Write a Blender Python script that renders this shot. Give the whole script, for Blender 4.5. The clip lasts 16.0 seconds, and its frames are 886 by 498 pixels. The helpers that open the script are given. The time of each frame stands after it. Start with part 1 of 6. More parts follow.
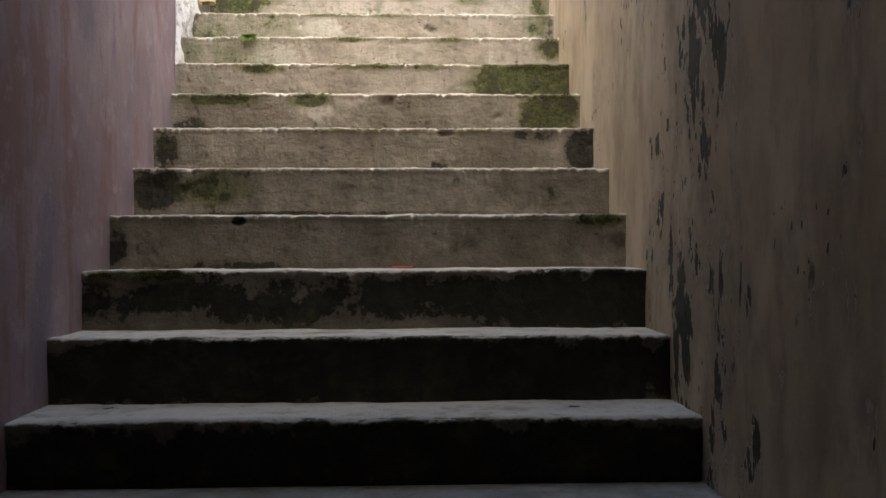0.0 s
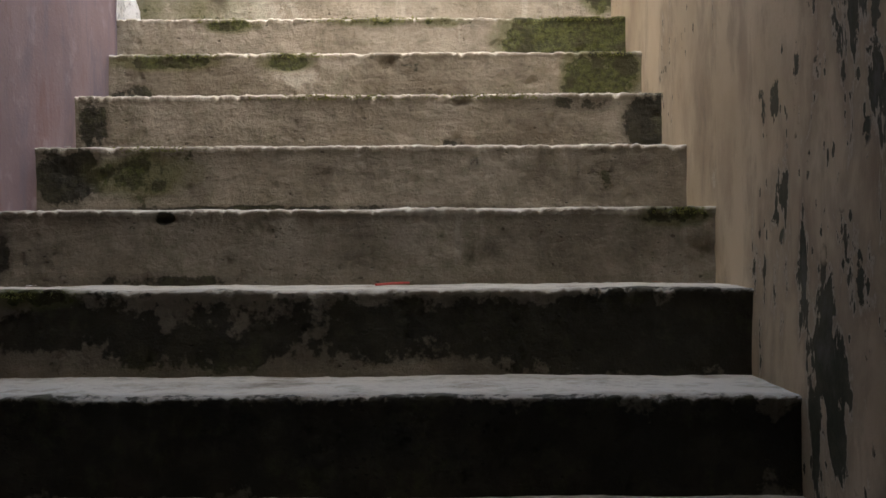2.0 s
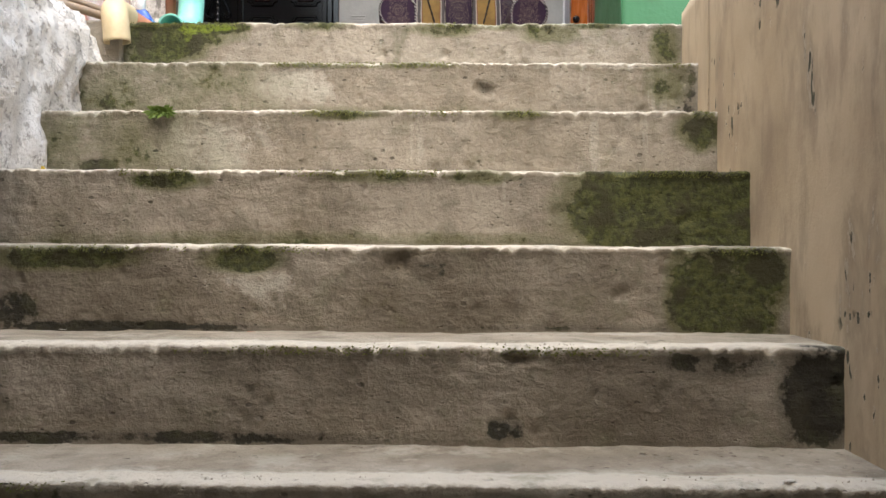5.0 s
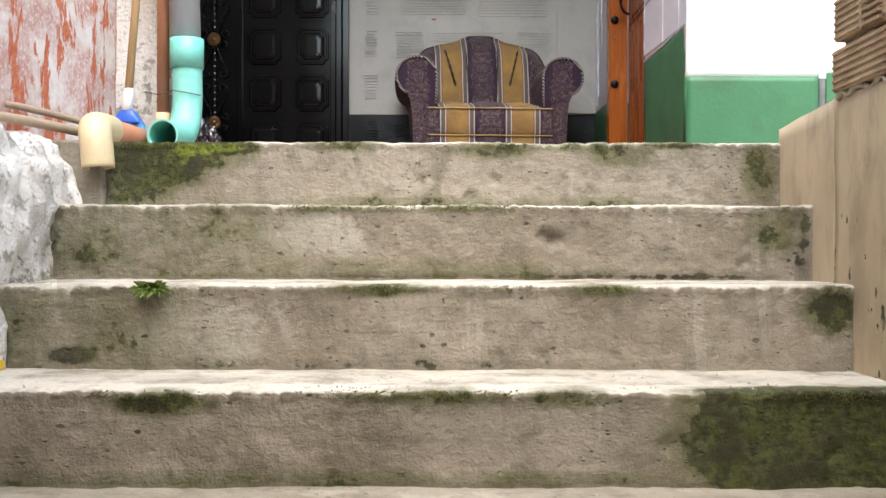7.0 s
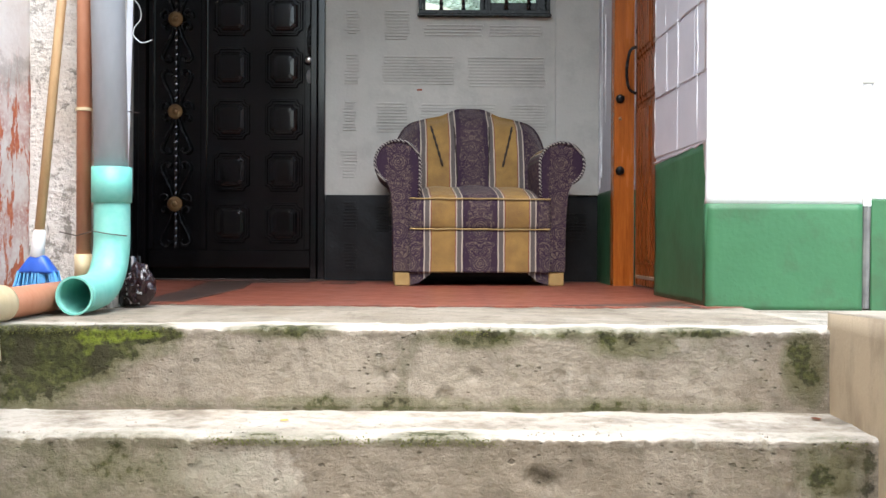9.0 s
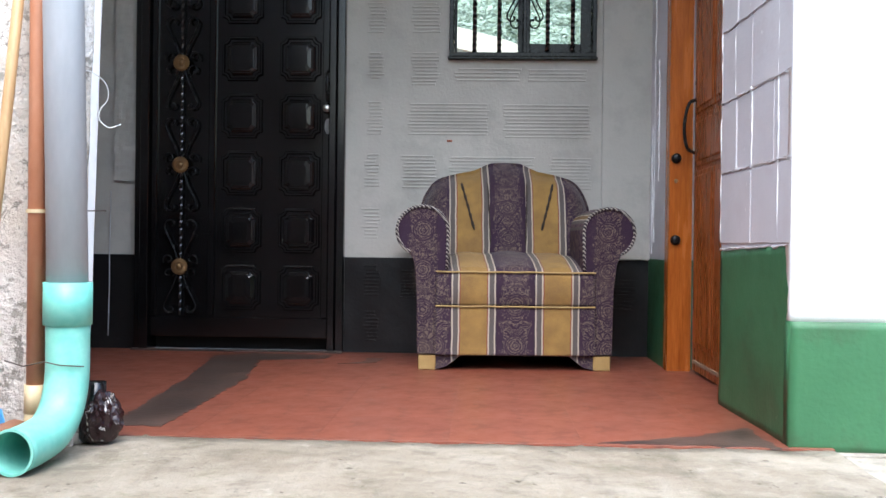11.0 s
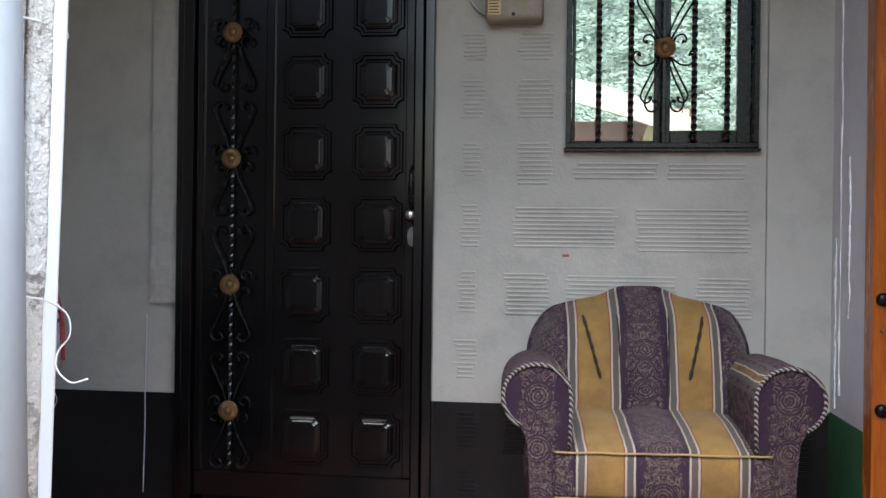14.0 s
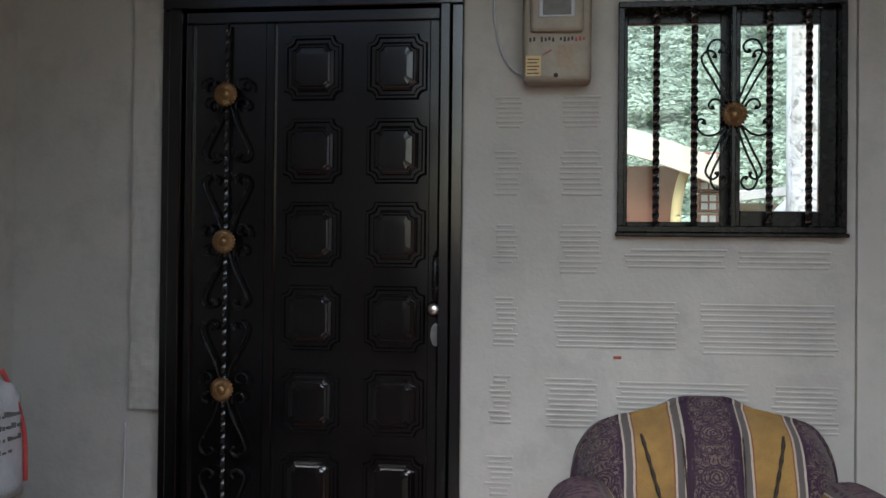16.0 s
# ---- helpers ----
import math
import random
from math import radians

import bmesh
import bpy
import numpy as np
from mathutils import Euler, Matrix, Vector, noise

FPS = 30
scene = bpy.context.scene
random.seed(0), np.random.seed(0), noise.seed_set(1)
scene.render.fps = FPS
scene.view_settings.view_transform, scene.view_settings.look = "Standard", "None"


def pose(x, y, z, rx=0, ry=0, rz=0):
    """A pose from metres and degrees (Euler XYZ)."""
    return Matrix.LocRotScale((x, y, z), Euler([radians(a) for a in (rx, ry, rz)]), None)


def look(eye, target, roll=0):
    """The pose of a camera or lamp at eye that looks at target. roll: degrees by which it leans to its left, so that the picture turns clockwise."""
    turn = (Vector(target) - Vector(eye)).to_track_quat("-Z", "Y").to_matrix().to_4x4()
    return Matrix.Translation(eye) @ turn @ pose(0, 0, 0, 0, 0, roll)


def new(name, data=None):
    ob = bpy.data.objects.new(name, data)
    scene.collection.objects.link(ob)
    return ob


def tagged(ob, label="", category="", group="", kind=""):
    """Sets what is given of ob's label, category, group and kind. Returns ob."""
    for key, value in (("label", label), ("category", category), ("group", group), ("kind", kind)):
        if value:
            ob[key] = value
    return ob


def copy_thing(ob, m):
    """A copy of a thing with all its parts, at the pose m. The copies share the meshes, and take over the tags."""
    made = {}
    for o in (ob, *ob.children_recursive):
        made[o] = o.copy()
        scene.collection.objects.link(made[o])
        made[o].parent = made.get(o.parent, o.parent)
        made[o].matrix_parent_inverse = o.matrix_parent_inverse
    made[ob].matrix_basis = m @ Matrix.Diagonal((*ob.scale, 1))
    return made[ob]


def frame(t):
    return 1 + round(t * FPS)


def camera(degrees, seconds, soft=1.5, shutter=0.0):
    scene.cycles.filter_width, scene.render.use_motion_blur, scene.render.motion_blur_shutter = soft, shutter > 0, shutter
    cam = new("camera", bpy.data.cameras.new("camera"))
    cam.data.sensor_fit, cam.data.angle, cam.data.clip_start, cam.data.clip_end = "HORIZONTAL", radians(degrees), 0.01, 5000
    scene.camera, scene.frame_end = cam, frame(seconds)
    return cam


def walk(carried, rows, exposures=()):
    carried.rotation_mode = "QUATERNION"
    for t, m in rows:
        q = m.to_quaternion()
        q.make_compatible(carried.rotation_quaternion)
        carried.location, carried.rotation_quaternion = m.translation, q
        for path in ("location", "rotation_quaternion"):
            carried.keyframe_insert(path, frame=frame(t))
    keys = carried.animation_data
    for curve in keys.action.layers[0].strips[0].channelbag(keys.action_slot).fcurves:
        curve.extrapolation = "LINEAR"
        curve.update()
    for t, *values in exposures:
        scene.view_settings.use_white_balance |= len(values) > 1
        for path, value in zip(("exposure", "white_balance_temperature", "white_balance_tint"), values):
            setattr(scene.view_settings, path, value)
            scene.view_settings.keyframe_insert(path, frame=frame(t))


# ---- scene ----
cam = camera(49.0, 16.0)
PATH = [
    (0, (0.108, -5.216, -1.378), (0.184, -3.218, -1.377), -0.2),
    (0.5, (0.113, -4.943, -1.374), (0.19, -2.945, -1.378), -0.3),
    (1, (0.143, -4.713, -1.385), (0.217, -2.714, -1.389), -0.4),
    (1.5, (0.184, -4.471, -1.365), (0.252, -2.473, -1.368), -0.4),
    (2, (0.215, -4.25, -1.361), (0.209, -2.25, -1.357), -0.3),
    (2.5, (0.195, -4.021, -1.27), (0.152, -2.022, -1.261), -0.2),
    (3, (0.191, -3.853, -1.176), (0.145, -1.854, -1.163), -0.2),
    (3.5, (0.208, -3.646, -1.066), (0.158, -1.647, -1.058), -0.1),
    (3.7, (0.213, -3.568, -1.009), (0.166, -1.568, -1.001), -0.1),
    (5.8, (0.067, -2.921, -0.554), (0.063, -0.921, -0.576), 0.2),
    (6, (0.048, -2.861, -0.508), (0.045, -0.862, -0.529), 0.1),
    (6.5, (-0.006, -2.727, -0.368), (-0.01, -0.727, -0.382), 0.1),
    (7, (-0.017, -2.612, -0.272), (-0.021, -0.613, -0.284), 0.1),
    (7.5, (0.014, -2.464, -0.156), (0.012, -0.464, -0.167), 0.1),
    (8, (0.043, -2.343, -0.045), (0.04, -0.343, -0.056), 0.1),
    (8.5, (0.041, -2.21, 0.079), (0.038, -0.21, 0.067), 0.2),
    (9, (0.052, -2.097, 0.181), (0.047, -0.097, 0.172), 0.3),
    (9.2, (0.058, -2.052, 0.207), (0.054, -0.052, 0.198), 0.3),
    (11.5, (0.094, -1.465, 0.596), (-0.027, 0.531, 0.587), 0.7),
    (12, (0.103, -1.3, 0.713), (-0.05, 0.694, 0.692), 0.6),
    (12.5, (0.033, -1.14, 0.761), (-0.16, 0.851, 0.745), 0.7),
    (13, (-0.032, -1.013, 0.843), (-0.259, 0.974, 0.831), 0.8),
    (13.5, (-0.054, -0.883, 0.87), (-0.291, 1.103, 0.863), 0.7),
    (14, (-0.076, -0.724, 0.951), (-0.328, 1.26, 0.95), 0.7),
    (14.5, (-0.125, -0.578, 1.018), (-0.4, 1.403, 1.017), 0.6),
    (15, (-0.162, -0.468, 1.112), (-0.446, 1.512, 1.113), 0.6),
    (15.5, (-0.175, -0.366, 1.148), (-0.464, 1.613, 1.149), 0.6),
    (16, (-0.229, -0.241, 1.209), (-0.48, 1.743, 1.233), 0.6),
]

# exposure follows the clip's camera from the dark passage to the porch
EXPOSURES = [(0, 1.68, 6450, 10), (3.7, 1.58, 6400, 10), (5.8, 1.29, 6300, 9), (7, 1.32, 6250, 9), (9, 1.28, 6050, 9), (11.5, 1.4, 5750, 9), (12.5, 1.37, 5750, 9), (14, 1.29, 5850, 9), (16, 1.11, 5950, 9)]
walk(cam, [(t, look(eye, target, roll)) for t, eye, target, roll in PATH], EXPOSURES)

# ---- world and light: overcast day, soft light from the open well above the stairs ----
world = bpy.data.worlds.new("overcast_sky")
scene.world = world
world.use_nodes = True
wn = world.node_tree.nodes
sky = wn.new("ShaderNodeTexSky")
sky.sky_type = "NISHITA"
sky.sun_disc = False
sky.sun_elevation = radians(58)
sky.sun_rotation = radians(182)
sky.dust_density = 3.0
sky.air_density = 1.6
world.node_tree.links.new(sky.outputs[0], wn["Background"].inputs[0])
wn["Background"].inputs[1].default_value = 0.2
sun = new("sun", bpy.data.lights.new("sun", "SUN"))
sun.data.energy = 2.0
sun.data.angle = radians(60)
sun.data.color = (1.0, 0.96, 0.9)
sun.matrix_world = look((0, 0, 10), (-0.08, 2.8, 4.6))


# ---- helpers of this scene ----
def link(bm, name, material, smooth=False):
    me = bpy.data.meshes.new(name)
    bmesh.ops.recalc_face_normals(bm, faces=bm.faces)
    bm.to_mesh(me)
    bm.free()
    if material:
        me.materials.append(material)
    if smooth:
        me.polygons.foreach_set("use_smooth", [True] * len(me.polygons))
    return new(name, me)


def part(name, bm, material, parent, label="", smooth=False):
    ob = link(bm, name, material, smooth)
    ob.parent = parent
    ob.matrix_parent_inverse = parent.matrix_basis.inverted()
    return tagged(ob, label)


def thing(name, at, label, category, group="", kind=""):
    ob = new(name)
    ob.matrix_basis = Matrix.Translation(at)
    ob.empty_display_size = 0.05
    return tagged(ob, label, category, group, kind)


def solid(name, bm, material, label, category="", kind="structure", smooth=False, group=""):
    return tagged(link(bm, name, material, smooth), label, category, group, kind)


def box(x0, x1, y0, y1, z0, z1, bevel=0.0, bm=None, seg=1):
    bm = bm or bmesh.new()
    m = Matrix.LocRotScale(((x0 + x1) / 2, (y0 + y1) / 2, (z0 + z1) / 2), None, (x1 - x0, y1 - y0, z1 - z0))
    made = bmesh.ops.create_cube(bm, size=1, matrix=m)["verts"]
    if bevel:
        edges = {e for v in made for e in v.link_edges}
        bmesh.ops.bevel(bm, geom=list(edges), offset=bevel, segments=seg, affect="EDGES", profile=0.5)
    return bm


def tube(points, radius, segs=10, caps=True, bm=None):
    """A round bar along a line of points; radius: one number or one a point."""
    bm = bm or bmesh.new()
    pts = [Vector(p) for p in points]
    radii = radius if isinstance(radius, (list, tuple)) else [radius] * len(pts)
    ahead = (pts[1] - pts[0]).normalized()
    side = ahead.orthogonal().normalized()
    rings = []
    for i, p in enumerate(pts):
        a, b = pts[max(i - 1, 0)], pts[min(i + 1, len(pts) - 1)]
        now = (b - a).normalized()
        side = (side - now * side.dot(now)).normalized()
        up = now.cross(side)
        rings.append([bm.verts.new(p + radii[i] * (math.cos(q) * side + math.sin(q) * up)) for q in (2 * math.pi * k / segs for k in range(segs))])
    for a, b in zip(rings, rings[1:]):
        for k in range(segs):
            bm.faces.new((a[k], a[(k + 1) % segs], b[(k + 1) % segs], b[k]))
    if caps:
        bm.faces.new(rings[0])
        bm.faces.new(rings[-1])
    return bm


def hollow(points, radius, wall, segs=24, bm=None):
    """An open pipe with a wall thickness."""
    bm = bm or bmesh.new()
    outer = tube(points, radius, segs, False, bmesh.new())
    me = bpy.data.meshes.new("pipe_tmp")
    outer.to_mesh(me)
    outer.free()
    bm.from_mesh(me)
    bpy.data.meshes.remove(me)
    n0 = len(bm.verts)
    inner = tube(points, radius - wall, segs, False, bm)
    bm.verts.ensure_lookup_table()
    count = n0 // segs
    for ring in (0, count - 1):
        for k in range(segs):
            a, b = ring * segs + k, ring * segs + (k + 1) % segs
            bm.faces.new((bm.verts[a], bm.verts[b], bm.verts[n0 + b], bm.verts[n0 + a]))
    return bm


def lathe(profile, segs=24, m=None, bm=None):
    """Turned about local z from (radius, height) pairs, moved by m."""
    bm = bm or bmesh.new()
    m = m or Matrix()
    rings = []
    for r, z in profile:
        rings.append([bm.verts.new(m @ Vector((r * math.cos(q), r * math.sin(q), z))) for q in (2 * math.pi * k / segs for k in range(segs))])
    for a, b in zip(rings, rings[1:]):
        for k in range(segs):
            bm.faces.new((a[k], a[(k + 1) % segs], b[(k + 1) % segs], b[k]))
    bm.faces.new(rings[0])
    bm.faces.new(rings[-1])
    return bm


def smooth_line(points, n=8):
    """A Catmull-Rom line through the points."""
    p = [Vector(q) for q in points]
    p = [2 * p[0] - p[1]] + p + [2 * p[-1] - p[-2]]
    out = []
    for i in range(1, len(p) - 2):
        for k in range(n):
            t = k / n
            out.append(0.5 * (2 * p[i] + (p[i + 1] - p[i - 1]) * t + (2 * p[i - 1] - 5 * p[i] + 4 * p[i + 1] - p[i + 2]) * t * t
                              + (3 * p[i] - p[i - 1] - 3 * p[i + 1] + p[i + 2]) * t ** 3))
    return out + [p[-2]]


def sheet(corner, u, v, nu, nv, bump=0.0, scale=3.0, thick=0.0, bm=None):
    """A face from corner along u and v, uneven by noise along its normal, with its back if thick."""
    bm = bm or bmesh.new()
    corner, u, v = Vector(corner), Vector(u), Vector(v)
    n = u.cross(v).normalized()
    rows = []
    for j in range(nv + 1):
        row = []
        for i in range(nu + 1):
            p = corner + u * (i / nu) + v * (j / nv)
            d = noise.noise(p * scale) + 0.4 * noise.noise(p * scale * 3.7 + Vector((7, 3, 1)))
            row.append(bm.verts.new(p + n * bump * d))
        rows.append(row)
    for j in range(nv):
        for i in range(nu):
            bm.faces.new((rows[j][i], rows[j][i + 1], rows[j + 1][i + 1], rows[j + 1][i]))
    if thick:
        back = [[bm.verts.new(corner + u * a + v * b - n * thick) for a in (0, 1)] for b in (0, 1)]
        bm.faces.new((back[0][0], back[1][0], back[1][1], back[0][1]))
        bm.faces.new([back[0][0], back[0][1]] + rows[0][::-1])
        bm.faces.new([back[1][1], back[1][0]] + rows[-1])
        bm.faces.new([back[0][1], back[1][1]] + [r[-1] for r in rows][::-1])
        bm.faces.new([back[1][0], back[0][0]] + [r[0] for r in rows])
    return bm


# ---- materials ----
class Nodes:
    """Short hand to wire one material."""

    def __init__(self, name):
        self.m = bpy.data.materials.new(name)
        self.m.use_nodes = True
        self.t = self.m.node_tree
        self.b = self.t.nodes["Principled BSDF"]
        self.co = self.t.nodes.new("ShaderNodeTexCoord").outputs["Object"]

    def set(self, socket, value):
        s = self.b.inputs[socket]
        if isinstance(value, (int, float)):
            s.default_value = value
        elif isinstance(value, tuple):
            s.default_value = (*value, 1)
        else:
            self.t.links.new(value, s)
        return self

    def stretch(self, x, y, z, turn=(0, 0, 0)):
        n = self.t.nodes.new("ShaderNodeMapping")
        n.inputs["Scale"].default_value = (x, y, z)
        n.inputs["Rotation"].default_value = turn
        self.t.links.new(self.co, n.inputs["Vector"])
        return n.outputs[0]

    def noise(self, scale, detail=5, rough=0.55, at=None, warp=0.0):
        n = self.t.nodes.new("ShaderNodeTexNoise")
        n.inputs["Scale"].default_value, n.inputs["Detail"].default_value, n.inputs["Roughness"].default_value = scale, detail, rough
        n.inputs["Distortion"].default_value = warp
        self.t.links.new(at or self.co, n.inputs["Vector"])
        return n.outputs[0]

    def cells(self, scale, at=None, feature="F1"):
        n = self.t.nodes.new("ShaderNodeTexVoronoi")
        n.feature = feature
        n.inputs["Scale"].default_value = scale
        self.t.links.new(at or self.co, n.inputs["Vector"])
        return n.outputs[0]

    def wave(self, scale, warp=0.0, at=None, bands="X", detail=2):
        n = self.t.nodes.new("ShaderNodeTexWave")
        n.bands_direction = bands
        n.inputs["Scale"].default_value, n.inputs["Distortion"].default_value, n.inputs["Detail"].default_value = scale, warp, detail
        self.t.links.new(at or self.co, n.inputs["Vector"])
        return n.outputs[1]

    def attr(self, name):
        n = self.t.nodes.new("ShaderNodeAttribute")
        n.attribute_name = name
        return n.outputs["Fac"]

    def math(self, op, a, b=0.0, clamp=False):
        n = self.t.nodes.new("ShaderNodeMath")
        n.operation, n.use_clamp = op, clamp
        for s, v in zip(n.inputs, (a, b)):
            if isinstance(v, (int, float)):
                s.default_value = v
            else:
                self.t.links.new(v, s)
        return n.outputs[0]

    def step(self, value, low, high):
        n = self.t.nodes.new("ShaderNodeMapRange")
        n.inputs["From Min"].default_value, n.inputs["From Max"].default_value = low, high
        self.t.links.new(value, n.inputs["Value"])
        return n.outputs[0]

    def mix(self, fac, a, b):
        n = self.t.nodes.new("ShaderNodeMix")
        n.data_type = "RGBA"
        for s, v in ((n.inputs[0], fac), (n.inputs[6], a), (n.inputs[7], b)):
            if isinstance(v, (int, float)):
                s.default_value = v
            elif isinstance(v, tuple):
                s.default_value = (*v, 1)
            else:
                self.t.links.new(v, s)
        return n.outputs[2]

    def vec(self, x, y, z):
        n = self.t.nodes.new("ShaderNodeCombineXYZ")
        for s, v in zip(n.inputs, (x, y, z)):
            if isinstance(v, (int, float)):
                s.default_value = v
            else:
                self.t.links.new(v, s)
        return n.outputs[0]

    def axis(self, k):
        n = self.t.nodes.new("ShaderNodeSeparateXYZ")
        self.t.links.new(self.co, n.inputs[0])
        return n.outputs[k]

    def random(self):
        return self.t.nodes.new("ShaderNodeObjectInfo").outputs["Random"]

    def island(self):
        return self.t.nodes.new("ShaderNodeNewGeometry").outputs["Random Per Island"]

    def bump(self, height, strength=0.4, distance=0.01):
        n = self.t.nodes.new("ShaderNodeBump")
        n.inputs["Strength"].default_value, n.inputs["Distance"].default_value = strength, distance
        self.t.links.new(height, n.inputs["Height"])
        if self.b.inputs["Normal"].links:
            self.t.links.new(self.b.inputs["Normal"].links[0].from_socket, n.inputs["Normal"])
        self.t.links.new(n.outputs[0], self.b.inputs["Normal"])
        return self


def plain(name, a, b, rough=0.5, metal=0.0, scale=6.0, fine=60.0, bump=0.15, dist=0.004, at=(1, 1, 1), spec=0.5):
    """Two close colours, mixed by coarse and fine noise, with a little relief."""
    n = Nodes(name)
    co = n.stretch(*at)
    big, small = n.noise(scale, 4, 0.6, co), n.noise(fine, 3, 0.6, co)
    f = n.step(n.math("ADD", n.math("MULTIPLY", big, 0.7), n.math("MULTIPLY", small, 0.3)), 0.35, 0.65)
    n.set("Base Color", n.mix(f, a, b)).set("Metallic", metal).set("Specular IOR Level", spec)
    n.set("Roughness", n.math("ADD", n.math("MULTIPLY", big, 0.2), rough - 0.1))
    if bump:
        n.bump(small, bump, dist)
    return n.m


def make_concrete(name, a, b, light, moss=True):
    """Cast cement: blotches, level trowel marks, pits and grit; moss, black mould with painted shade, riser darkening
    and pale wear with painted light by the mesh's own attributes.
    """
    n = Nodes(name)
    big, mid, fine, grit = n.noise(2.6, 6, 0.6), n.noise(11, 7, 0.62), n.noise(70, 5, 0.65), n.noise(260, 2)
    drip = n.noise(1.0, 5, 0.6, n.stretch(26, 26, 1.8))
    trowel = n.noise(1.0, 6, 0.65, n.stretch(7, 7, 30))
    dark_a, pale_b = tuple(c * 0.55 for c in a), tuple(c * 1.3 for c in b)
    col = n.mix(n.step(big, 0.4, 0.6), a, b)
    col = n.mix(n.math("MULTIPLY", n.step(mid, 0.5, 0.66), 0.55), col, dark_a)
    col = n.mix(n.math("MULTIPLY", n.step(mid, 0.44, 0.32), 0.4), col, pale_b)
    col = n.mix(n.math("MULTIPLY", n.step(trowel, 0.55, 0.64), 0.22), col, dark_a)
    col = n.mix(n.math("MULTIPLY", n.step(fine, 0.6, 0.72), 0.25), col, pale_b)
    drips = n.math("MULTIPLY", n.step(drip, 0.6, 0.66), n.step(n.noise(3.4, 3), 0.5, 0.6))
    col = n.mix(n.math("MULTIPLY", drips, 0.25), col, light)
    wash = n.math("MULTIPLY", n.step(drip, 0.42, 0.34), n.step(n.noise(2.7, 3, 0.5, n.stretch(1, 1, 1.3)), 0.47, 0.57))
    col = n.mix(n.math("MULTIPLY", wash, 0.18), col, dark_a)
    pits = n.cells(40, n.stretch(1, 1, 1.9))
    pit = n.math("MULTIPLY", n.step(pits, 0.2, 0.1), n.step(n.noise(7, 5, 0.7), 0.53, 0.6))
    hole = n.math("MULTIPLY", n.step(n.math("ADD", n.cells(17, n.stretch(1, 1, 1.6)), n.math("MULTIPLY", n.math("SUBTRACT", n.noise(55, 3, 0.7), 0.5), 0.3)), 0.13, 0.09), n.step(n.noise(8, 3), 0.53, 0.58))
    pit = n.math("MAXIMUM", pit, hole)
    col = n.mix(n.math("MULTIPLY", pit, 0.6), col, (0.05, 0.042, 0.03))
    speck = n.noise(190, 3, 0.75)
    col = n.mix(n.math("MULTIPLY", n.step(speck, 0.58, 0.68), 0.3), col, pale_b)
    col = n.mix(n.math("MULTIPLY", n.step(speck, 0.42, 0.33), 0.3), col, dark_a)
    if moss:
        soil_shade, green, pale = n.attr("grime_shade"), n.attr("moss"), n.attr("pale")
        riser_tone = n.math("MULTIPLY", n.attr("riser_tone"), n.step(n.noise(4, 5, 0.6), 0.3, 0.6))
        col = n.mix(riser_tone, col, (0.085, 0.068, 0.046))
        edge = n.math("MULTIPLY", n.math("SUBTRACT", n.noise(9, 4, 0.6), 0.5), 1.5)
        edge = n.math("ADD", edge, n.math("MULTIPLY", n.math("SUBTRACT", n.noise(42, 4, 0.65), 0.5), 0.75))
        col = n.mix(n.math("MULTIPLY", n.step(n.math("ADD", pale, edge), 0.3, 0.75), 0.8), col, light)
        # one mask darkens both the grimy spots and the shaded ones
        stain = n.step(n.math("ADD", soil_shade, n.math("MULTIPLY", edge, 0.5)), 0.08, 0.6)
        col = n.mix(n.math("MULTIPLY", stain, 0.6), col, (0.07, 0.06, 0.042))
        dark = n.step(n.math("ADD", soil_shade, edge), 0.46, 0.57)
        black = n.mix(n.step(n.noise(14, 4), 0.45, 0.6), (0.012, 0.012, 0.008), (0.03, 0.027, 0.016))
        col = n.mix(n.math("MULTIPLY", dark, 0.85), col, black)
        film = n.step(n.math("ADD", green, n.math("MULTIPLY", edge, 0.6)), 0.05, 0.42)
        col = n.mix(n.math("MULTIPLY", film, 0.75), col, (0.1, 0.1, 0.042))
        mo = n.step(n.math("ADD", green, edge), 0.46, 0.56)
        tint = n.mix(n.step(fine, 0.4, 0.62), (0.022, 0.026, 0.008), (0.075, 0.08, 0.02))
        tint = n.mix(n.step(n.noise(11, 4), 0.5, 0.6), tint, (0.03, 0.028, 0.013))
        tint = n.mix(n.math("MULTIPLY", n.step(green, 1.0, 1.2), n.step(fine, 0.35, 0.55)), tint, (0.17, 0.22, 0.018))
        col = n.mix(n.math("MULTIPLY", mo, 0.86), col, tint)
    n.set("Base Color", col).set("Roughness", n.math("ADD", n.math("MULTIPLY", mid, 0.25), 0.72)).set("Specular IOR Level", 0.25)
    h = n.math("ADD", mid, n.math("MULTIPLY", fine, 0.4))
    h = n.math("ADD", h, n.math("MULTIPLY", trowel, 0.35))
    n.bump(n.math("SUBTRACT", h, n.math("MULTIPLY", pit, 1.4)), 0.7, 0.02)
    n.bump(grit, 0.3, 0.003)
    n.bump(speck, 0.2, 0.004)
    return n.m


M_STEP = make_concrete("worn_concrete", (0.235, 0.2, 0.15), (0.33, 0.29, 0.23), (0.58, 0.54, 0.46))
M_CONCRETE = make_concrete("rough_cement", (0.3, 0.27, 0.22), (0.42, 0.38, 0.32), (0.55, 0.52, 0.47), False)


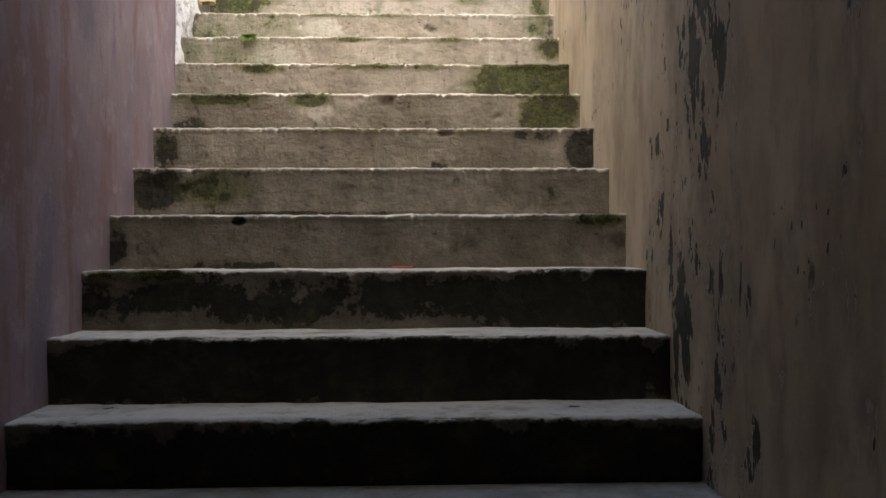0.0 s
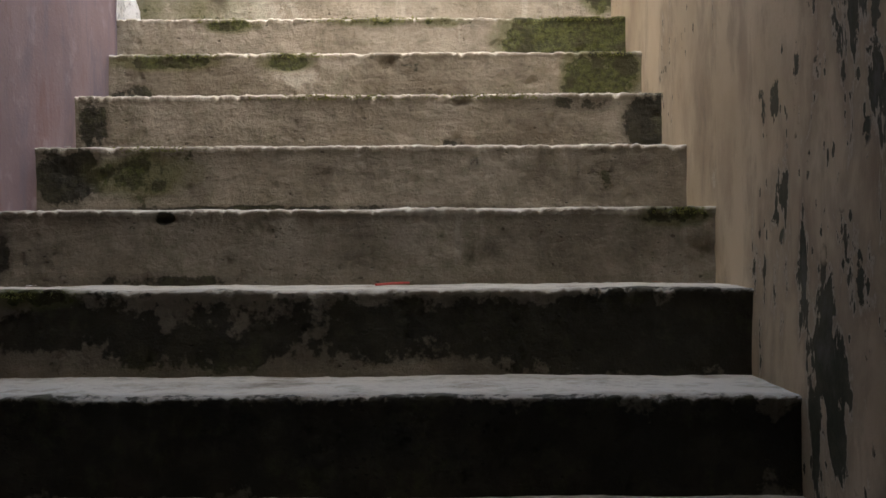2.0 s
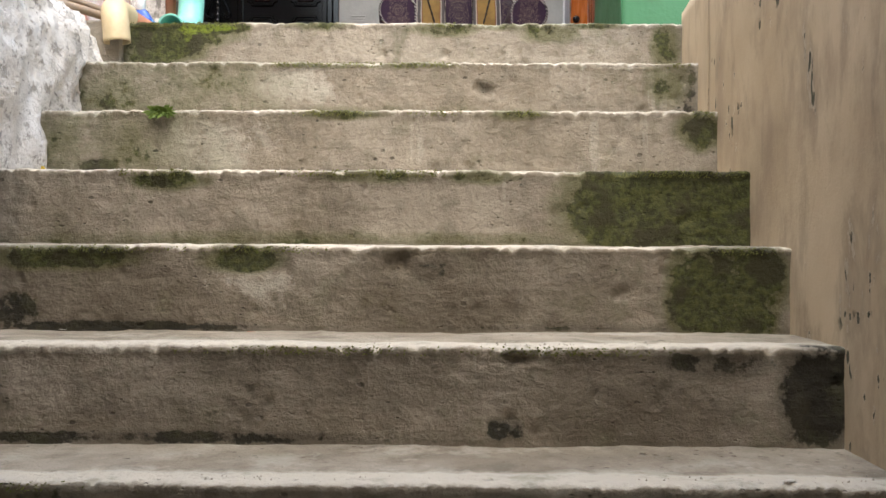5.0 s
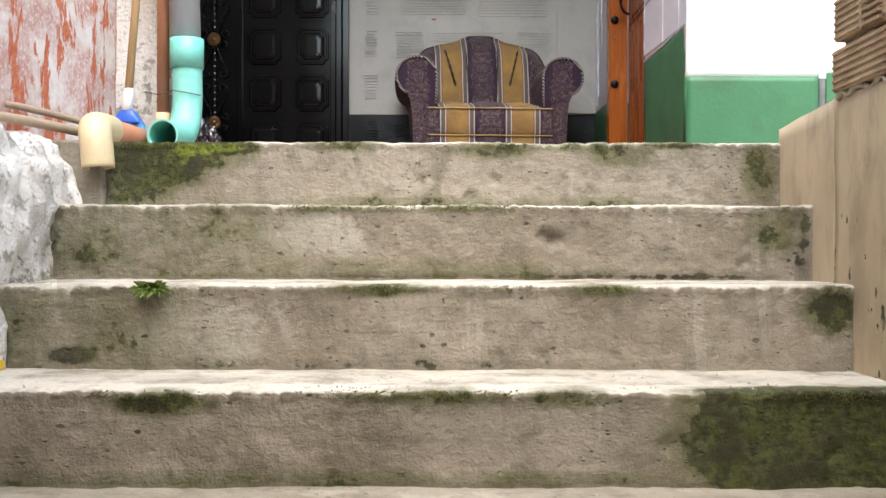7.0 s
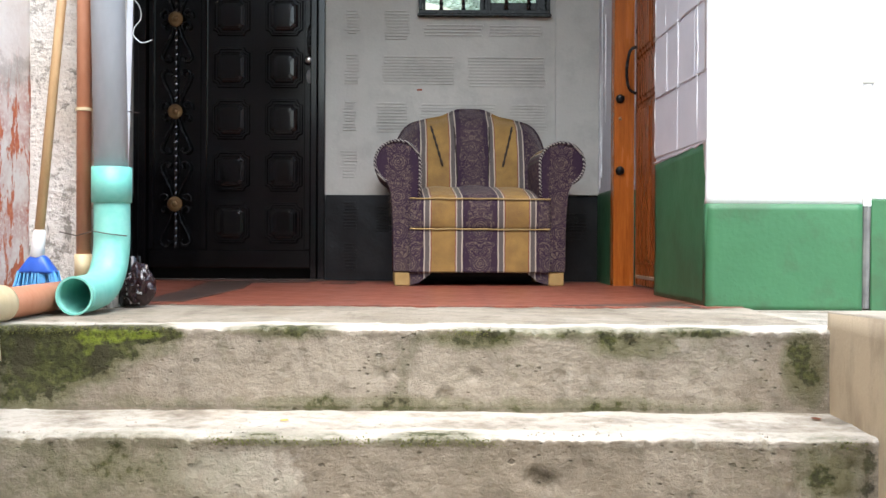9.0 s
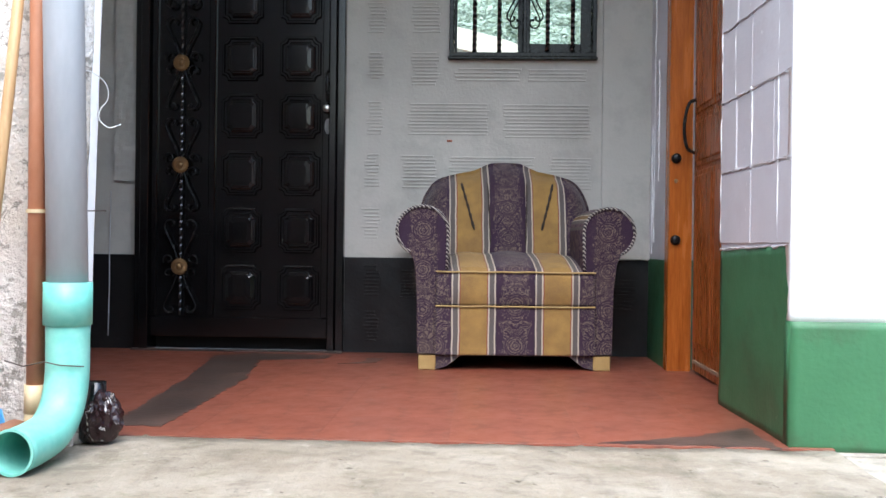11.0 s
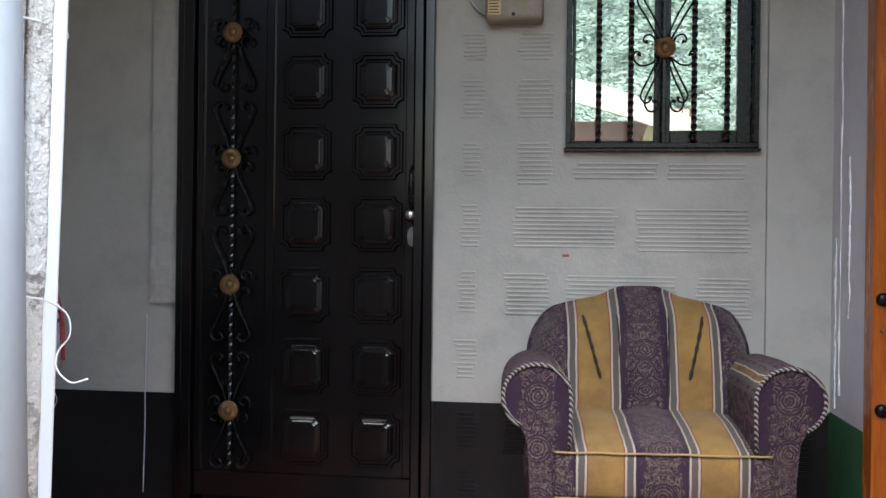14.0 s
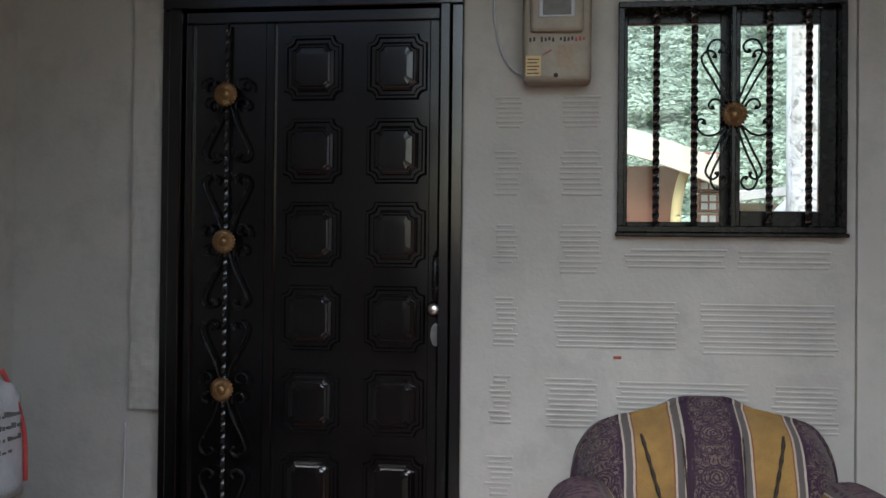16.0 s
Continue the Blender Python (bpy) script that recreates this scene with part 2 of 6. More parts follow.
def make_tan():
    n = Nodes("tan_plaster")
    big, mid, fine = n.noise(1.6, 5), n.noise(9, 6, 0.65), n.noise(110, 3, 0.7)
    col = n.mix(n.step(big, 0.38, 0.62), (0.4, 0.31, 0.195), (0.52, 0.415, 0.275))
    col = n.mix(n.math("MULTIPLY", n.step(n.noise(3, 5, 0.6, n.stretch(3, 3, 1.3)), 0.48, 0.66), 0.5), col, (0.24, 0.175, 0.12))
    # blisters: upright slits and ragged flaked patches, most where the damp attribute is high
    damp = n.attr("damp")
    wob = n.math("MULTIPLY", n.math("SUBTRACT", n.noise(38, 4, 0.65), 0.5), 0.85)
    small = n.math("ADD", n.cells(1.0, n.stretch(34, 34, 15)), wob)
    large = n.math("ADD", n.cells(1.0, n.stretch(17, 17, 6.5)), wob)
    few = n.math("ADD", n.noise(2.6, 4, 0.6), n.math("MULTIPLY", damp, 0.17))
    s1 = n.math("MULTIPLY", n.step(small, 0.17, 0.13), n.step(few, 0.55, 0.58))
    s2 = n.math("MULTIPLY", n.step(large, 0.24, 0.2), n.step(few, 0.6, 0.63))
    blot = n.math("ADD", n.noise(1.0, 9, 0.66, n.stretch(10, 10, 4.2), 0.3), n.math("MULTIPLY", damp, 0.19))
    s3 = n.step(blot, 0.66, 0.675)
    flake = n.math("MAXIMUM", n.math("MAXIMUM", s1, s2), s3)
    under = n.mix(n.step(mid, 0.4, 0.58), (0.018, 0.024, 0.01), (0.06, 0.062, 0.038))
    bare = n.math("MULTIPLY", n.step(blot, 0.7, 0.76), n.step(n.noise(5, 4), 0.48, 0.55))
    under = n.mix(n.math("MULTIPLY", bare, 0.7), under, (0.085, 0.085, 0.07))
    col = n.mix(n.math("MULTIPLY", n.step(blot, 0.52, 0.64), 0.4), col, (0.17, 0.135, 0.095))
    col = n.mix(n.math("MULTIPLY", flake, 0.92), col, under)
    rim = n.math("MULTIPLY", n.math("SUBTRACT", 1.0, flake), n.math("MAXIMUM", n.math("MULTIPLY", n.step(small, 0.22, 0.17), n.step(few, 0.55, 0.58)), n.step(blot, 0.635, 0.65)))
    col = n.mix(n.math("MULTIPLY", rim, 0.45), col, (0.56, 0.48, 0.36))
    n.set("Base Color", col).set("Roughness", 0.8).set("Specular IOR Level", 0.25)
    n.bump(n.math("ADD", n.math("ADD", n.math("MULTIPLY", mid, 0.5), n.math("MULTIPLY", fine, 0.2)), n.math("MULTIPLY", n.math("SUBTRACT", rim, flake), 0.6)), 0.55, 0.008)
    return n.m


def make_purple():
    n = Nodes("mauve_limewash")
    big, mid, fine = n.noise(1.7, 6), n.noise(8, 6, 0.65), n.noise(100, 3)
    streak = n.noise(1.0, 6, 0.65, n.stretch(5, 5, 1.5), 0.4)
    col = n.mix(n.step(big, 0.3, 0.7), (0.235, 0.16, 0.165), (0.36, 0.265, 0.265))
    col = n.mix(n.math("MULTIPLY", n.step(streak, 0.52, 0.62), 0.6), col, (0.23, 0.11, 0.085))
    col = n.mix(n.math("MULTIPLY", n.step(streak, 0.47, 0.36), 0.75), col, (0.19, 0.165, 0.195))
    col = n.mix(n.math("MULTIPLY", n.step(mid, 0.55, 0.66), 0.5), col, (0.42, 0.33, 0.33))
    n.set("Base Color", col).set("Roughness", 0.8).set("Specular IOR Level", 0.25)
    n.bump(n.math("ADD", mid, n.math("MULTIPLY", fine, 0.3)), 0.35, 0.008)
    return n.m


def make_peeling():
    n = Nodes("peeling_red_white_paint")
    at = n.stretch(12, 12, 3.2)
    streak, mid, fine = n.noise(1.0, 6, 0.68, at, 0.6), n.noise(11, 6, 0.7), n.noise(90, 3)
    col = n.mix(n.step(mid, 0.3, 0.7), (0.68, 0.6, 0.55), (0.78, 0.74, 0.7))
    red = n.mix(n.step(fine, 0.3, 0.7), (0.42, 0.09, 0.045), (0.58, 0.2, 0.09))
    low = n.step(n.math("ADD", n.axis(2), n.math("MULTIPLY", mid, 0.25)), 0.82, 0.7)
    mask = n.math("MULTIPLY", n.step(n.math("ADD", streak, n.math("MULTIPLY", mid, 0.25)), 0.645, 0.675), low)
    mask = n.math("MAXIMUM", mask, n.math("MULTIPLY", n.step(n.noise(1.0, 5, 0.7, n.stretch(5, 5, 1.1)), 0.6, 0.615), low))
    rose = n.math("MULTIPLY", low, n.step(n.noise(6, 5, 0.65), 0.42, 0.6))
    col = n.mix(n.math("MULTIPLY", rose, n.step(fine, 0.3, 0.5)), col, (0.52, 0.3, 0.26))
    col = n.mix(mask, col, red)
    rim = n.math("MULTIPLY", n.step(n.math("ABSOLUTE", n.math("SUBTRACT", low, 0.5)), 0.35, 0.1), 0.6)
    col = n.mix(rim, col, (0.36, 0.33, 0.29))
    n.set("Base Color", col).set("Roughness", 0.75)
    n.bump(n.math("ADD", n.math("ADD", mid, n.math("MULTIPLY", mask, -0.4)), n.math("MULTIPLY", low, -0.6)), 0.5, 0.01)
    return n.m


def make_limewash():
    n = Nodes("lumpy_white_limewash")
    big, mid, fine = n.noise(3, 5), n.noise(16, 6, 0.7), n.noise(100, 3)
    col = n.mix(n.step(big, 0.35, 0.65), (0.6, 0.54, 0.46), (0.76, 0.73, 0.69))
    col = n.mix(n.math("MULTIPLY", n.step(n.noise(24, 7, 0.75), 0.54, 0.6), 0.75), col, (0.25, 0.22, 0.18))
    col = n.mix(n.math("MULTIPLY", n.step(n.noise(7, 7, 0.75, None, 0.8), 0.57, 0.6), 0.8), col, (0.2, 0.18, 0.15))
    mo = n.step(n.math("ADD", n.attr("moss"), mid), 0.95, 1.1)
    col = n.mix(n.math("MULTIPLY", mo, 0.7), col, (0.15, 0.14, 0.05))
    n.set("Base Color", col).set("Roughness", 0.85)
    n.bump(n.math("ADD", mid, n.math("MULTIPLY", fine, 0.35)), 0.9, 0.02)
    return n.m


def make_paint(name, a, b, worn, rough=0.5, amount=0.66, stain=(0.5, 0.5, 0.5)):
    """Wall paint with brush unevenness, dull stains and small chips."""
    n = Nodes(name)
    big, mid, fine = n.noise(1.5, 5), n.noise(7, 6, 0.65), n.noise(70, 3)
    col = n.mix(n.step(big, 0.35, 0.65), a, b)
    col = n.mix(n.math("MULTIPLY", n.step(mid, 0.48, 0.64), 0.5), col, stain)
    chip = n.step(n.math("ADD", n.math("MULTIPLY", n.noise(30, 6, 0.75), 0.75), n.math("MULTIPLY", mid, 0.25)), amount, amount + 0.02)
    col = n.mix(n.math("MULTIPLY", chip, 0.8), col, worn)
    n.set("Base Color", col).set("Roughness", n.math("ADD", n.math("MULTIPLY", mid, 0.25), rough - 0.1)).set("Specular IOR Level", 0.35)
    n.bump(n.math("ADD", n.math("MULTIPLY", mid, 0.6), n.math("MULTIPLY", fine, 0.25)), 0.5, 0.008)
    return n.m


M_TAN, M_PURPLE, M_PEEL, M_LIME = make_tan(), make_purple(), make_peeling(), make_limewash()
M_GREY = make_paint("grey_wall_paint", (0.385, 0.372, 0.335), (0.445, 0.43, 0.39), (0.6, 0.59, 0.55), 0.6, 0.68, (0.32, 0.31, 0.28))
M_DADO = make_paint("black_dado_paint", (0.005, 0.005, 0.0055), (0.009, 0.009, 0.0095), (0.16, 0.16, 0.16), 0.3, 0.645, (0.016, 0.016, 0.016))
M_WHITE = make_paint("white_wall_paint", (0.8, 0.8, 0.8), (0.84, 0.84, 0.84), (0.55, 0.53, 0.5), 0.6, 0.72, (0.74, 0.74, 0.74))
M_BLOCK = make_paint("lilac_white_paint", (0.56, 0.535, 0.56), (0.65, 0.625, 0.645), (0.8, 0.79, 0.79), 0.5, 0.62, (0.54, 0.5, 0.52))
M_GREEN = make_paint("green_wall_paint", (0.038, 0.125, 0.055), (0.05, 0.16, 0.07), (0.26, 0.32, 0.26), 0.42, 0.66, (0.045, 0.08, 0.038))
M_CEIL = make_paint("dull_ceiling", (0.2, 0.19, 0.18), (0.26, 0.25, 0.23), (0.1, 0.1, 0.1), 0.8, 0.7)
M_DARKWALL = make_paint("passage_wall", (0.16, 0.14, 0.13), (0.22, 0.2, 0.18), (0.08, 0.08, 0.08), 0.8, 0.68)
M_ENAMEL = plain("black_enamel", (0.003, 0.003, 0.0033), (0.006, 0.006, 0.0065), 0.17, 0.0, 4, 40, 0.05, 0.002, (1, 1, 1), 0.65)
M_TWIST = plain("glossy_black_bar", (0.008, 0.008, 0.008), (0.014, 0.014, 0.014), 0.15, 0.0, 20, 120, 0.0, 0.001, (1, 1, 1), 1.0)
M_IRON = plain("black_painted_iron", (0.004, 0.004, 0.0045), (0.008, 0.008, 0.008), 0.26, 0.0, 20, 120, 0.1, 0.001, (1, 1, 1), 0.2)
M_BRASS = plain("tarnished_brass", (0.14, 0.08, 0.035), (0.26, 0.15, 0.06), 0.42, 0.6, 30, 200, 0.3, 0.001)
M_CHROME = plain("dull_chrome", (0.55, 0.54, 0.52), (0.68, 0.67, 0.65), 0.28, 1.0, 20, 120, 0.05, 0.001)
M_WOOD = plain("varnished_orange_wood", (0.25, 0.06, 0.009), (0.46, 0.135, 0.02), 0.26, 0.0, 3.0, 22, 0.12, 0.002, (11, 11, 1), 0.3)
M_DOORWOOD = plain("varnished_brown_wood", (0.15, 0.038, 0.01), (0.3, 0.085, 0.018), 0.28, 0.0, 3.0, 22, 0.12, 0.002, (11, 11, 1), 0.3)
M_GREYPVC = plain("grey_pvc", (0.37, 0.39, 0.42), (0.46, 0.48, 0.51), 0.45, 0, 4, 50, 0.05, 0.001, (1, 1, 0.3))
M_TEAL = plain("teal_pvc", (0.15, 0.5, 0.42), (0.26, 0.6, 0.51), 0.42, 0, 9, 60, 0.08, 0.001)
M_ORANGEPVC = plain("orange_pvc", (0.4, 0.16, 0.08), (0.5, 0.24, 0.14), 0.5, 0, 5, 60, 0.08, 0.001, (1, 1, 0.4))
M_BEIGEPVC = plain("yellowed_pvc", (0.56, 0.44, 0.25), (0.68, 0.57, 0.36), 0.45, 0, 7, 60, 0.08, 0.001)
M_STICK = plain("weathered_wood", (0.26, 0.19, 0.13), (0.38, 0.29, 0.2), 0.7, 0, 6, 60, 0.3, 0.003)
M_HANDLE = plain("broom_handle_wood", (0.45, 0.27, 0.12), (0.58, 0.38, 0.19), 0.5, 0, 6, 60, 0.1, 0.001, (8, 8, 1))
M_BLUE = plain("blue_plastic", (0.02, 0.08, 0.42), (0.03, 0.12, 0.55), 0.35, 0, 8, 60, 0.05, 0.001)
M_BRISTLE = plain("light_blue_bristle", (0.1, 0.4, 0.75), (0.2, 0.5, 0.85), 0.5, 0, 60, 200, 0.2, 0.002)
M_WHITEPLASTIC = plain("white_plastic", (0.7, 0.7, 0.7), (0.8, 0.8, 0.79), 0.4, 0, 12, 80, 0.1, 0.002)
M_BRICK = plain("clay_brick", (0.25, 0.165, 0.09), (0.44, 0.32, 0.2), 0.85, 0, 9, 90, 0.5, 0.006)
M_MORTAR = plain("cement_mortar", (0.36, 0.3, 0.22), (0.46, 0.4, 0.31), 0.9, 0, 12, 90, 0.6, 0.008)
M_METER = plain("beige_meter_box", (0.21, 0.18, 0.135), (0.31, 0.27, 0.21), 0.5, 0, 8, 70, 0.1, 0.002)
M_LABEL = plain("yellowed_label", (0.5, 0.36, 0.16), (0.6, 0.46, 0.24), 0.6, 0, 30, 120, 0.0)
M_INK = plain("dark_ink", (0.03, 0.02, 0.02), (0.05, 0.03, 0.03), 0.7, 0, 30, 120, 0.0)
M_REDINK = plain("red_ink", (0.3, 0.04, 0.03), (0.36, 0.06, 0.04), 0.7, 0, 30, 120, 0.0)
M_WIRE = plain("white_wire", (0.66, 0.66, 0.64), (0.76, 0.76, 0.74), 0.5, 0, 20, 90, 0.0)
M_DARKWIRE = plain("rusty_wire", (0.06, 0.05, 0.045), (0.12, 0.09, 0.07), 0.7, 0.3, 20, 90, 0.0)
M_LEAF = plain("fresh_leaf", (0.1, 0.16, 0.025), (0.2, 0.28, 0.05), 0.55, 0, 30, 200, 0.1, 0.001)
M_MOSS = plain("moss", (0.13, 0.15, 0.035), (0.3, 0.32, 0.1), 0.9, 0, 40, 300, 0.4, 0.002)
M_REDPLASTIC = plain("red_plastic", (0.5, 0.05, 0.05), (0.6, 0.09, 0.08), 0.4, 0, 20, 90, 0.0)
M_YELLOWPLASTIC = plain("yellow_plastic", (0.7, 0.48, 0.03), (0.78, 0.56, 0.06), 0.4, 0, 20, 90, 0.0)
M_RUSTLEAF = plain("dead_leaf", (0.22, 0.05, 0.02), (0.34, 0.1, 0.04), 0.7, 0, 40, 120, 0.2, 0.001)
M_DEADLEAF = plain("brown_leaf", (0.06, 0.035, 0.02), (0.13, 0.075, 0.04), 0.7, 0, 40, 120, 0.2, 0.001)
M_ROCK = plain("chip", (0.55, 0.52, 0.47), (0.7, 0.67, 0.62), 0.8, 0, 40, 120, 0.3, 0.002)


def make_floor():
    n = Nodes("red_floor_paint")
    big, mid, fine = n.noise(2.2, 5), n.noise(12, 6, 0.65), n.noise(90, 3)
    col = n.mix(n.step(big, 0.3, 0.7), (0.16, 0.045, 0.027), (0.23, 0.072, 0.043))
    col = n.mix(n.math("MULTIPLY", n.random(), 0.14), col, (0.27, 0.085, 0.05))
    col = n.mix(n.math("MULTIPLY", n.step(mid, 0.5, 0.64), 0.6), col, (0.14, 0.05, 0.036))
    col = n.mix(n.math("MULTIPLY", n.step(fine, 0.64, 0.72), 0.4), col, (0.4, 0.28, 0.22))
    scuff = n.math("MULTIPLY", n.step(n.noise(1.0, 6, 0.7, n.stretch(7, 22, 1)), 0.57, 0.68), n.step(n.noise(3.1, 3), 0.45, 0.6))
    col = n.mix(n.math("MULTIPLY", scuff, 0.45), col, (0.3, 0.2, 0.16))
    col = n.mix(n.math("MULTIPLY", n.step(n.noise(1.0, 5, 0.65, n.stretch(9, 4, 1), 0.5), 0.56, 0.7), 0.5), col, (0.09, 0.04, 0.03))
    n.set("Base Color", col).set("Roughness", n.math("ADD", n.math("MULTIPLY", mid, 0.35), 0.22)).set("Specular IOR Level", 0.5)
    n.bump(mid, 0.12, 0.004)
    return n.m


M_REDFLOOR = make_floor()
M_PATCH = plain("grey_cement_patch", (0.026, 0.019, 0.017), (0.095, 0.062, 0.05), 0.36, 0, 7, 45, 0.4, 0.004)


def damask_figure(n, across, along):
    """Woven figure, mirrored about its stripe: round ringed flowers between curling leaves. 1 where the pale thread shows."""
    p = n.math("PINGPONG", along, 0.075)
    r = n.math("POWER", n.math("ADD", n.math("MULTIPLY", across, across), n.math("MULTIPLY", p, p)), 0.5)
    rings = n.step(n.math("SINE", n.math("ADD", n.math("MULTIPLY", r, 620.0), n.math("MULTIPLY", n.noise(110, 2), 9.0))), -0.5, 0.3)
    flower = n.step(r, 0.037, 0.034)
    vine = n.noise(30, 1.0, 0.5, n.vec(across, 0.0, n.math("MULTIPLY", along, 0.8)), 1.6)
    leaf = n.step(n.math("SINE", n.math("MULTIPLY", vine, 40.0)), -0.25, 0.25)
    leaf = n.math("MULTIPLY", leaf, n.math("MULTIPLY", n.step(r, 0.039, 0.043), n.step(n.math("ADD", across, n.math("MULTIPLY", n.math("SUBTRACT", vine, 0.5), 0.06)), 0.056, 0.05)))
    d = n.math("MAXIMUM", n.math("MULTIPLY", rings, flower), leaf)
    return n.math("MULTIPLY", d, n.step(n.noise(90, 4, 0.75), 0.36, 0.56))


def make_fabric():
    """Striped damask: purple with a light woven figure, ochre and narrow light lines, by the distance from the chair's middle."""
    n = Nodes("striped_damask")
    x = n.math("ABSOLUTE", n.axis(0))
    x = n.math("ADD", x, n.math("MULTIPLY", n.math("SUBTRACT", n.noise(16, 2), 0.5), 0.006))
    fine = n.noise(420, 2, 0.6)
    worn = n.noise(9, 5, 0.65)
    across = n.math("MINIMUM", x, n.math("ABSOLUTE", n.math("SUBTRACT", x, 0.305)))
    along = n.math("SUBTRACT", n.math("ADD", n.axis(2), n.axis(1)), 0.083)
    damask = damask_figure(n, across, along)
    ground = n.mix(n.step(worn, 0.4, 0.65), (0.03, 0.015, 0.034), (0.042, 0.024, 0.04))
    purple = n.mix(n.math("MULTIPLY", damask, 0.9), ground, (0.155, 0.12, 0.095))
    ochre = n.mix(n.step(worn, 0.35, 0.68), (0.31, 0.19, 0.056), (0.21, 0.125, 0.042))
    ochre = n.mix(n.math("MULTIPLY", n.step(n.noise(4, 4, 0.6), 0.52, 0.66), 0.5), ochre, (0.17, 0.1, 0.045))

    def band(lo, hi):
        return n.math("MULTIPLY", n.math("GREATER_THAN", x, lo), n.math("LESS_THAN", x, hi))
    white, grey, rust = (0.4, 0.35, 0.29), (0.1, 0.088, 0.085), (0.2, 0.07, 0.04)
    col = purple
    for lo, hi, c in ((0.075, 0.081, white), (0.081, 0.099, grey), (0.099, 0.105, white), (0.105, 0.109, rust), (0.109, 0.209, ochre), (0.209, 0.213, rust), (0.213, 0.219, white), (0.219, 0.237, grey), (0.237, 0.243, white)):
        col = n.mix(band(lo, hi), col, c)
    col = n.mix(n.math("MULTIPLY", n.step(fine, 0.4, 0.7), 0.3), col, (0.05, 0.04, 0.04))
    n.set("Base Color", col).set("Roughness", 0.9).set("Specular IOR Level", 0.15).set("Sheen Weight", 0.12)
    n.bump(n.math("ADD", n.math("MULTIPLY", damask, 0.5), n.math("ADD", fine, worn)), 0.4, 0.003)
    return n.m


def make_damask():
    """The purple stripe alone, on the fronts of the arms."""
    n = Nodes("purple_damask")
    fine, worn = n.noise(420, 2, 0.6), n.noise(8, 5, 0.65)
    x = n.math("ABSOLUTE", n.axis(0))
    d = damask_figure(n, n.math("ABSOLUTE", n.math("SUBTRACT", x, 0.352)), n.math("SUBTRACT", n.axis(2), 0.53))
    col = n.mix(n.math("MULTIPLY", d, 0.85), (0.03, 0.016, 0.033), (0.15, 0.115, 0.092))
    col = n.mix(n.math("MULTIPLY", n.step(worn, 0.5, 0.7), 0.55), col, (0.1, 0.072, 0.06))
    col = n.mix(n.math("MULTIPLY", n.step(fine, 0.4, 0.7), 0.3), col, (0.05, 0.04, 0.04))
    n.set("Base Color", col).set("Roughness", 0.9).set("Specular IOR Level", 0.15)
    n.bump(n.math("ADD", n.math("MULTIPLY", d, 0.5), n.math("ADD", fine, worn)), 0.4, 0.003)
    return n.m


def make_braid():
    n = Nodes("braided_cord")
    w = n.wave(38, 0.6, None, "DIAGONAL", 1)
    n.set("Base Color", n.mix(n.step(w, 0.55, 0.65), (0.025, 0.016, 0.024), (0.3, 0.28, 0.25))).set("Roughness", 0.85)
    n.bump(w, 0.5, 0.003)
    return n.m


M_FABRIC, M_DAMASK, M_BRAID = make_fabric(), make_damask(), make_braid()
M_OCHRE = plain("ochre_cloth", (0.34, 0.23, 0.085), (0.26, 0.165, 0.06), 0.9, 0, 12, 300, 0.3, 0.002)
M_PIPING = plain("ochre_piping", (0.36, 0.26, 0.11), (0.28, 0.19, 0.075), 0.85, 0, 20, 300, 0.3, 0.001)
M_BLACKCLOTH = plain("black_lining", (0.012, 0.011, 0.011), (0.02, 0.018, 0.018), 0.95, 0, 20, 200, 0.2, 0.002)
M_TEAR = plain("torn_strip", (0.016, 0.012, 0.01), (0.05, 0.036, 0.026), 0.9, 0, 60, 300, 0.3, 0.002)


def make_glass(name, tint=(0.93, 0.97, 0.98), rough=0.02):
    n = Nodes(name)
    out = n.t.nodes["Material Output"]
    clear, gloss, mix = n.t.nodes.new("ShaderNodeBsdfTransparent"), n.t.nodes.new("ShaderNodeBsdfGlossy"), n.t.nodes.new("ShaderNodeMixShader")
    clear.inputs[0].default_value = (*tint, 1)
    gloss.inputs["Roughness"].default_value = rough
    fres = n.t.nodes.new("ShaderNodeFresnel")
    fres.inputs[0].default_value = 1.35
    n.t.links.new(fres.outputs[0], mix.inputs[0])
    n.t.links.new(clear.outputs[0], mix.inputs[1])
    n.t.links.new(gloss.outputs[0], mix.inputs[2])
    n.t.links.new(mix.outputs[0], out.inputs[0])
    return n.m


M_GLASS = make_glass("window_glass")
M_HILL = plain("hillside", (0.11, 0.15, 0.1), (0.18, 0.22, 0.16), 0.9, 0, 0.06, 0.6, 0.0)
# distance haze is mixed into this pale foliage colour
M_WOODS = plain("hazed_foliage", (0.18, 0.235, 0.16), (0.36, 0.42, 0.31), 0.9, 0, 0.2, 1.0, 0.0)
M_GROUND = plain("bare_earth", (0.2, 0.16, 0.11), (0.3, 0.25, 0.18), 0.9, 0, 0.8, 12, 0.3, 0.02)
M_TILEROOF = plain("pale_roof_sheet", (0.6, 0.52, 0.38), (0.7, 0.62, 0.47), 0.6, 0, 2, 20, 0.1)
M_FASCIA = plain("yellow_fascia", (0.66, 0.5, 0.2), (0.74, 0.58, 0.27), 0.5, 0, 5, 40, 0.1)
M_REDBRICK = plain("red_brown_brick", (0.2, 0.08, 0.05), (0.3, 0.13, 0.08), 0.85, 0, 6, 60, 0.3, 0.004)
M_DARKROOF = plain("dark_roof", (0.1, 0.1, 0.1), (0.18, 0.18, 0.17), 0.7, 0, 5, 40, 0.2)
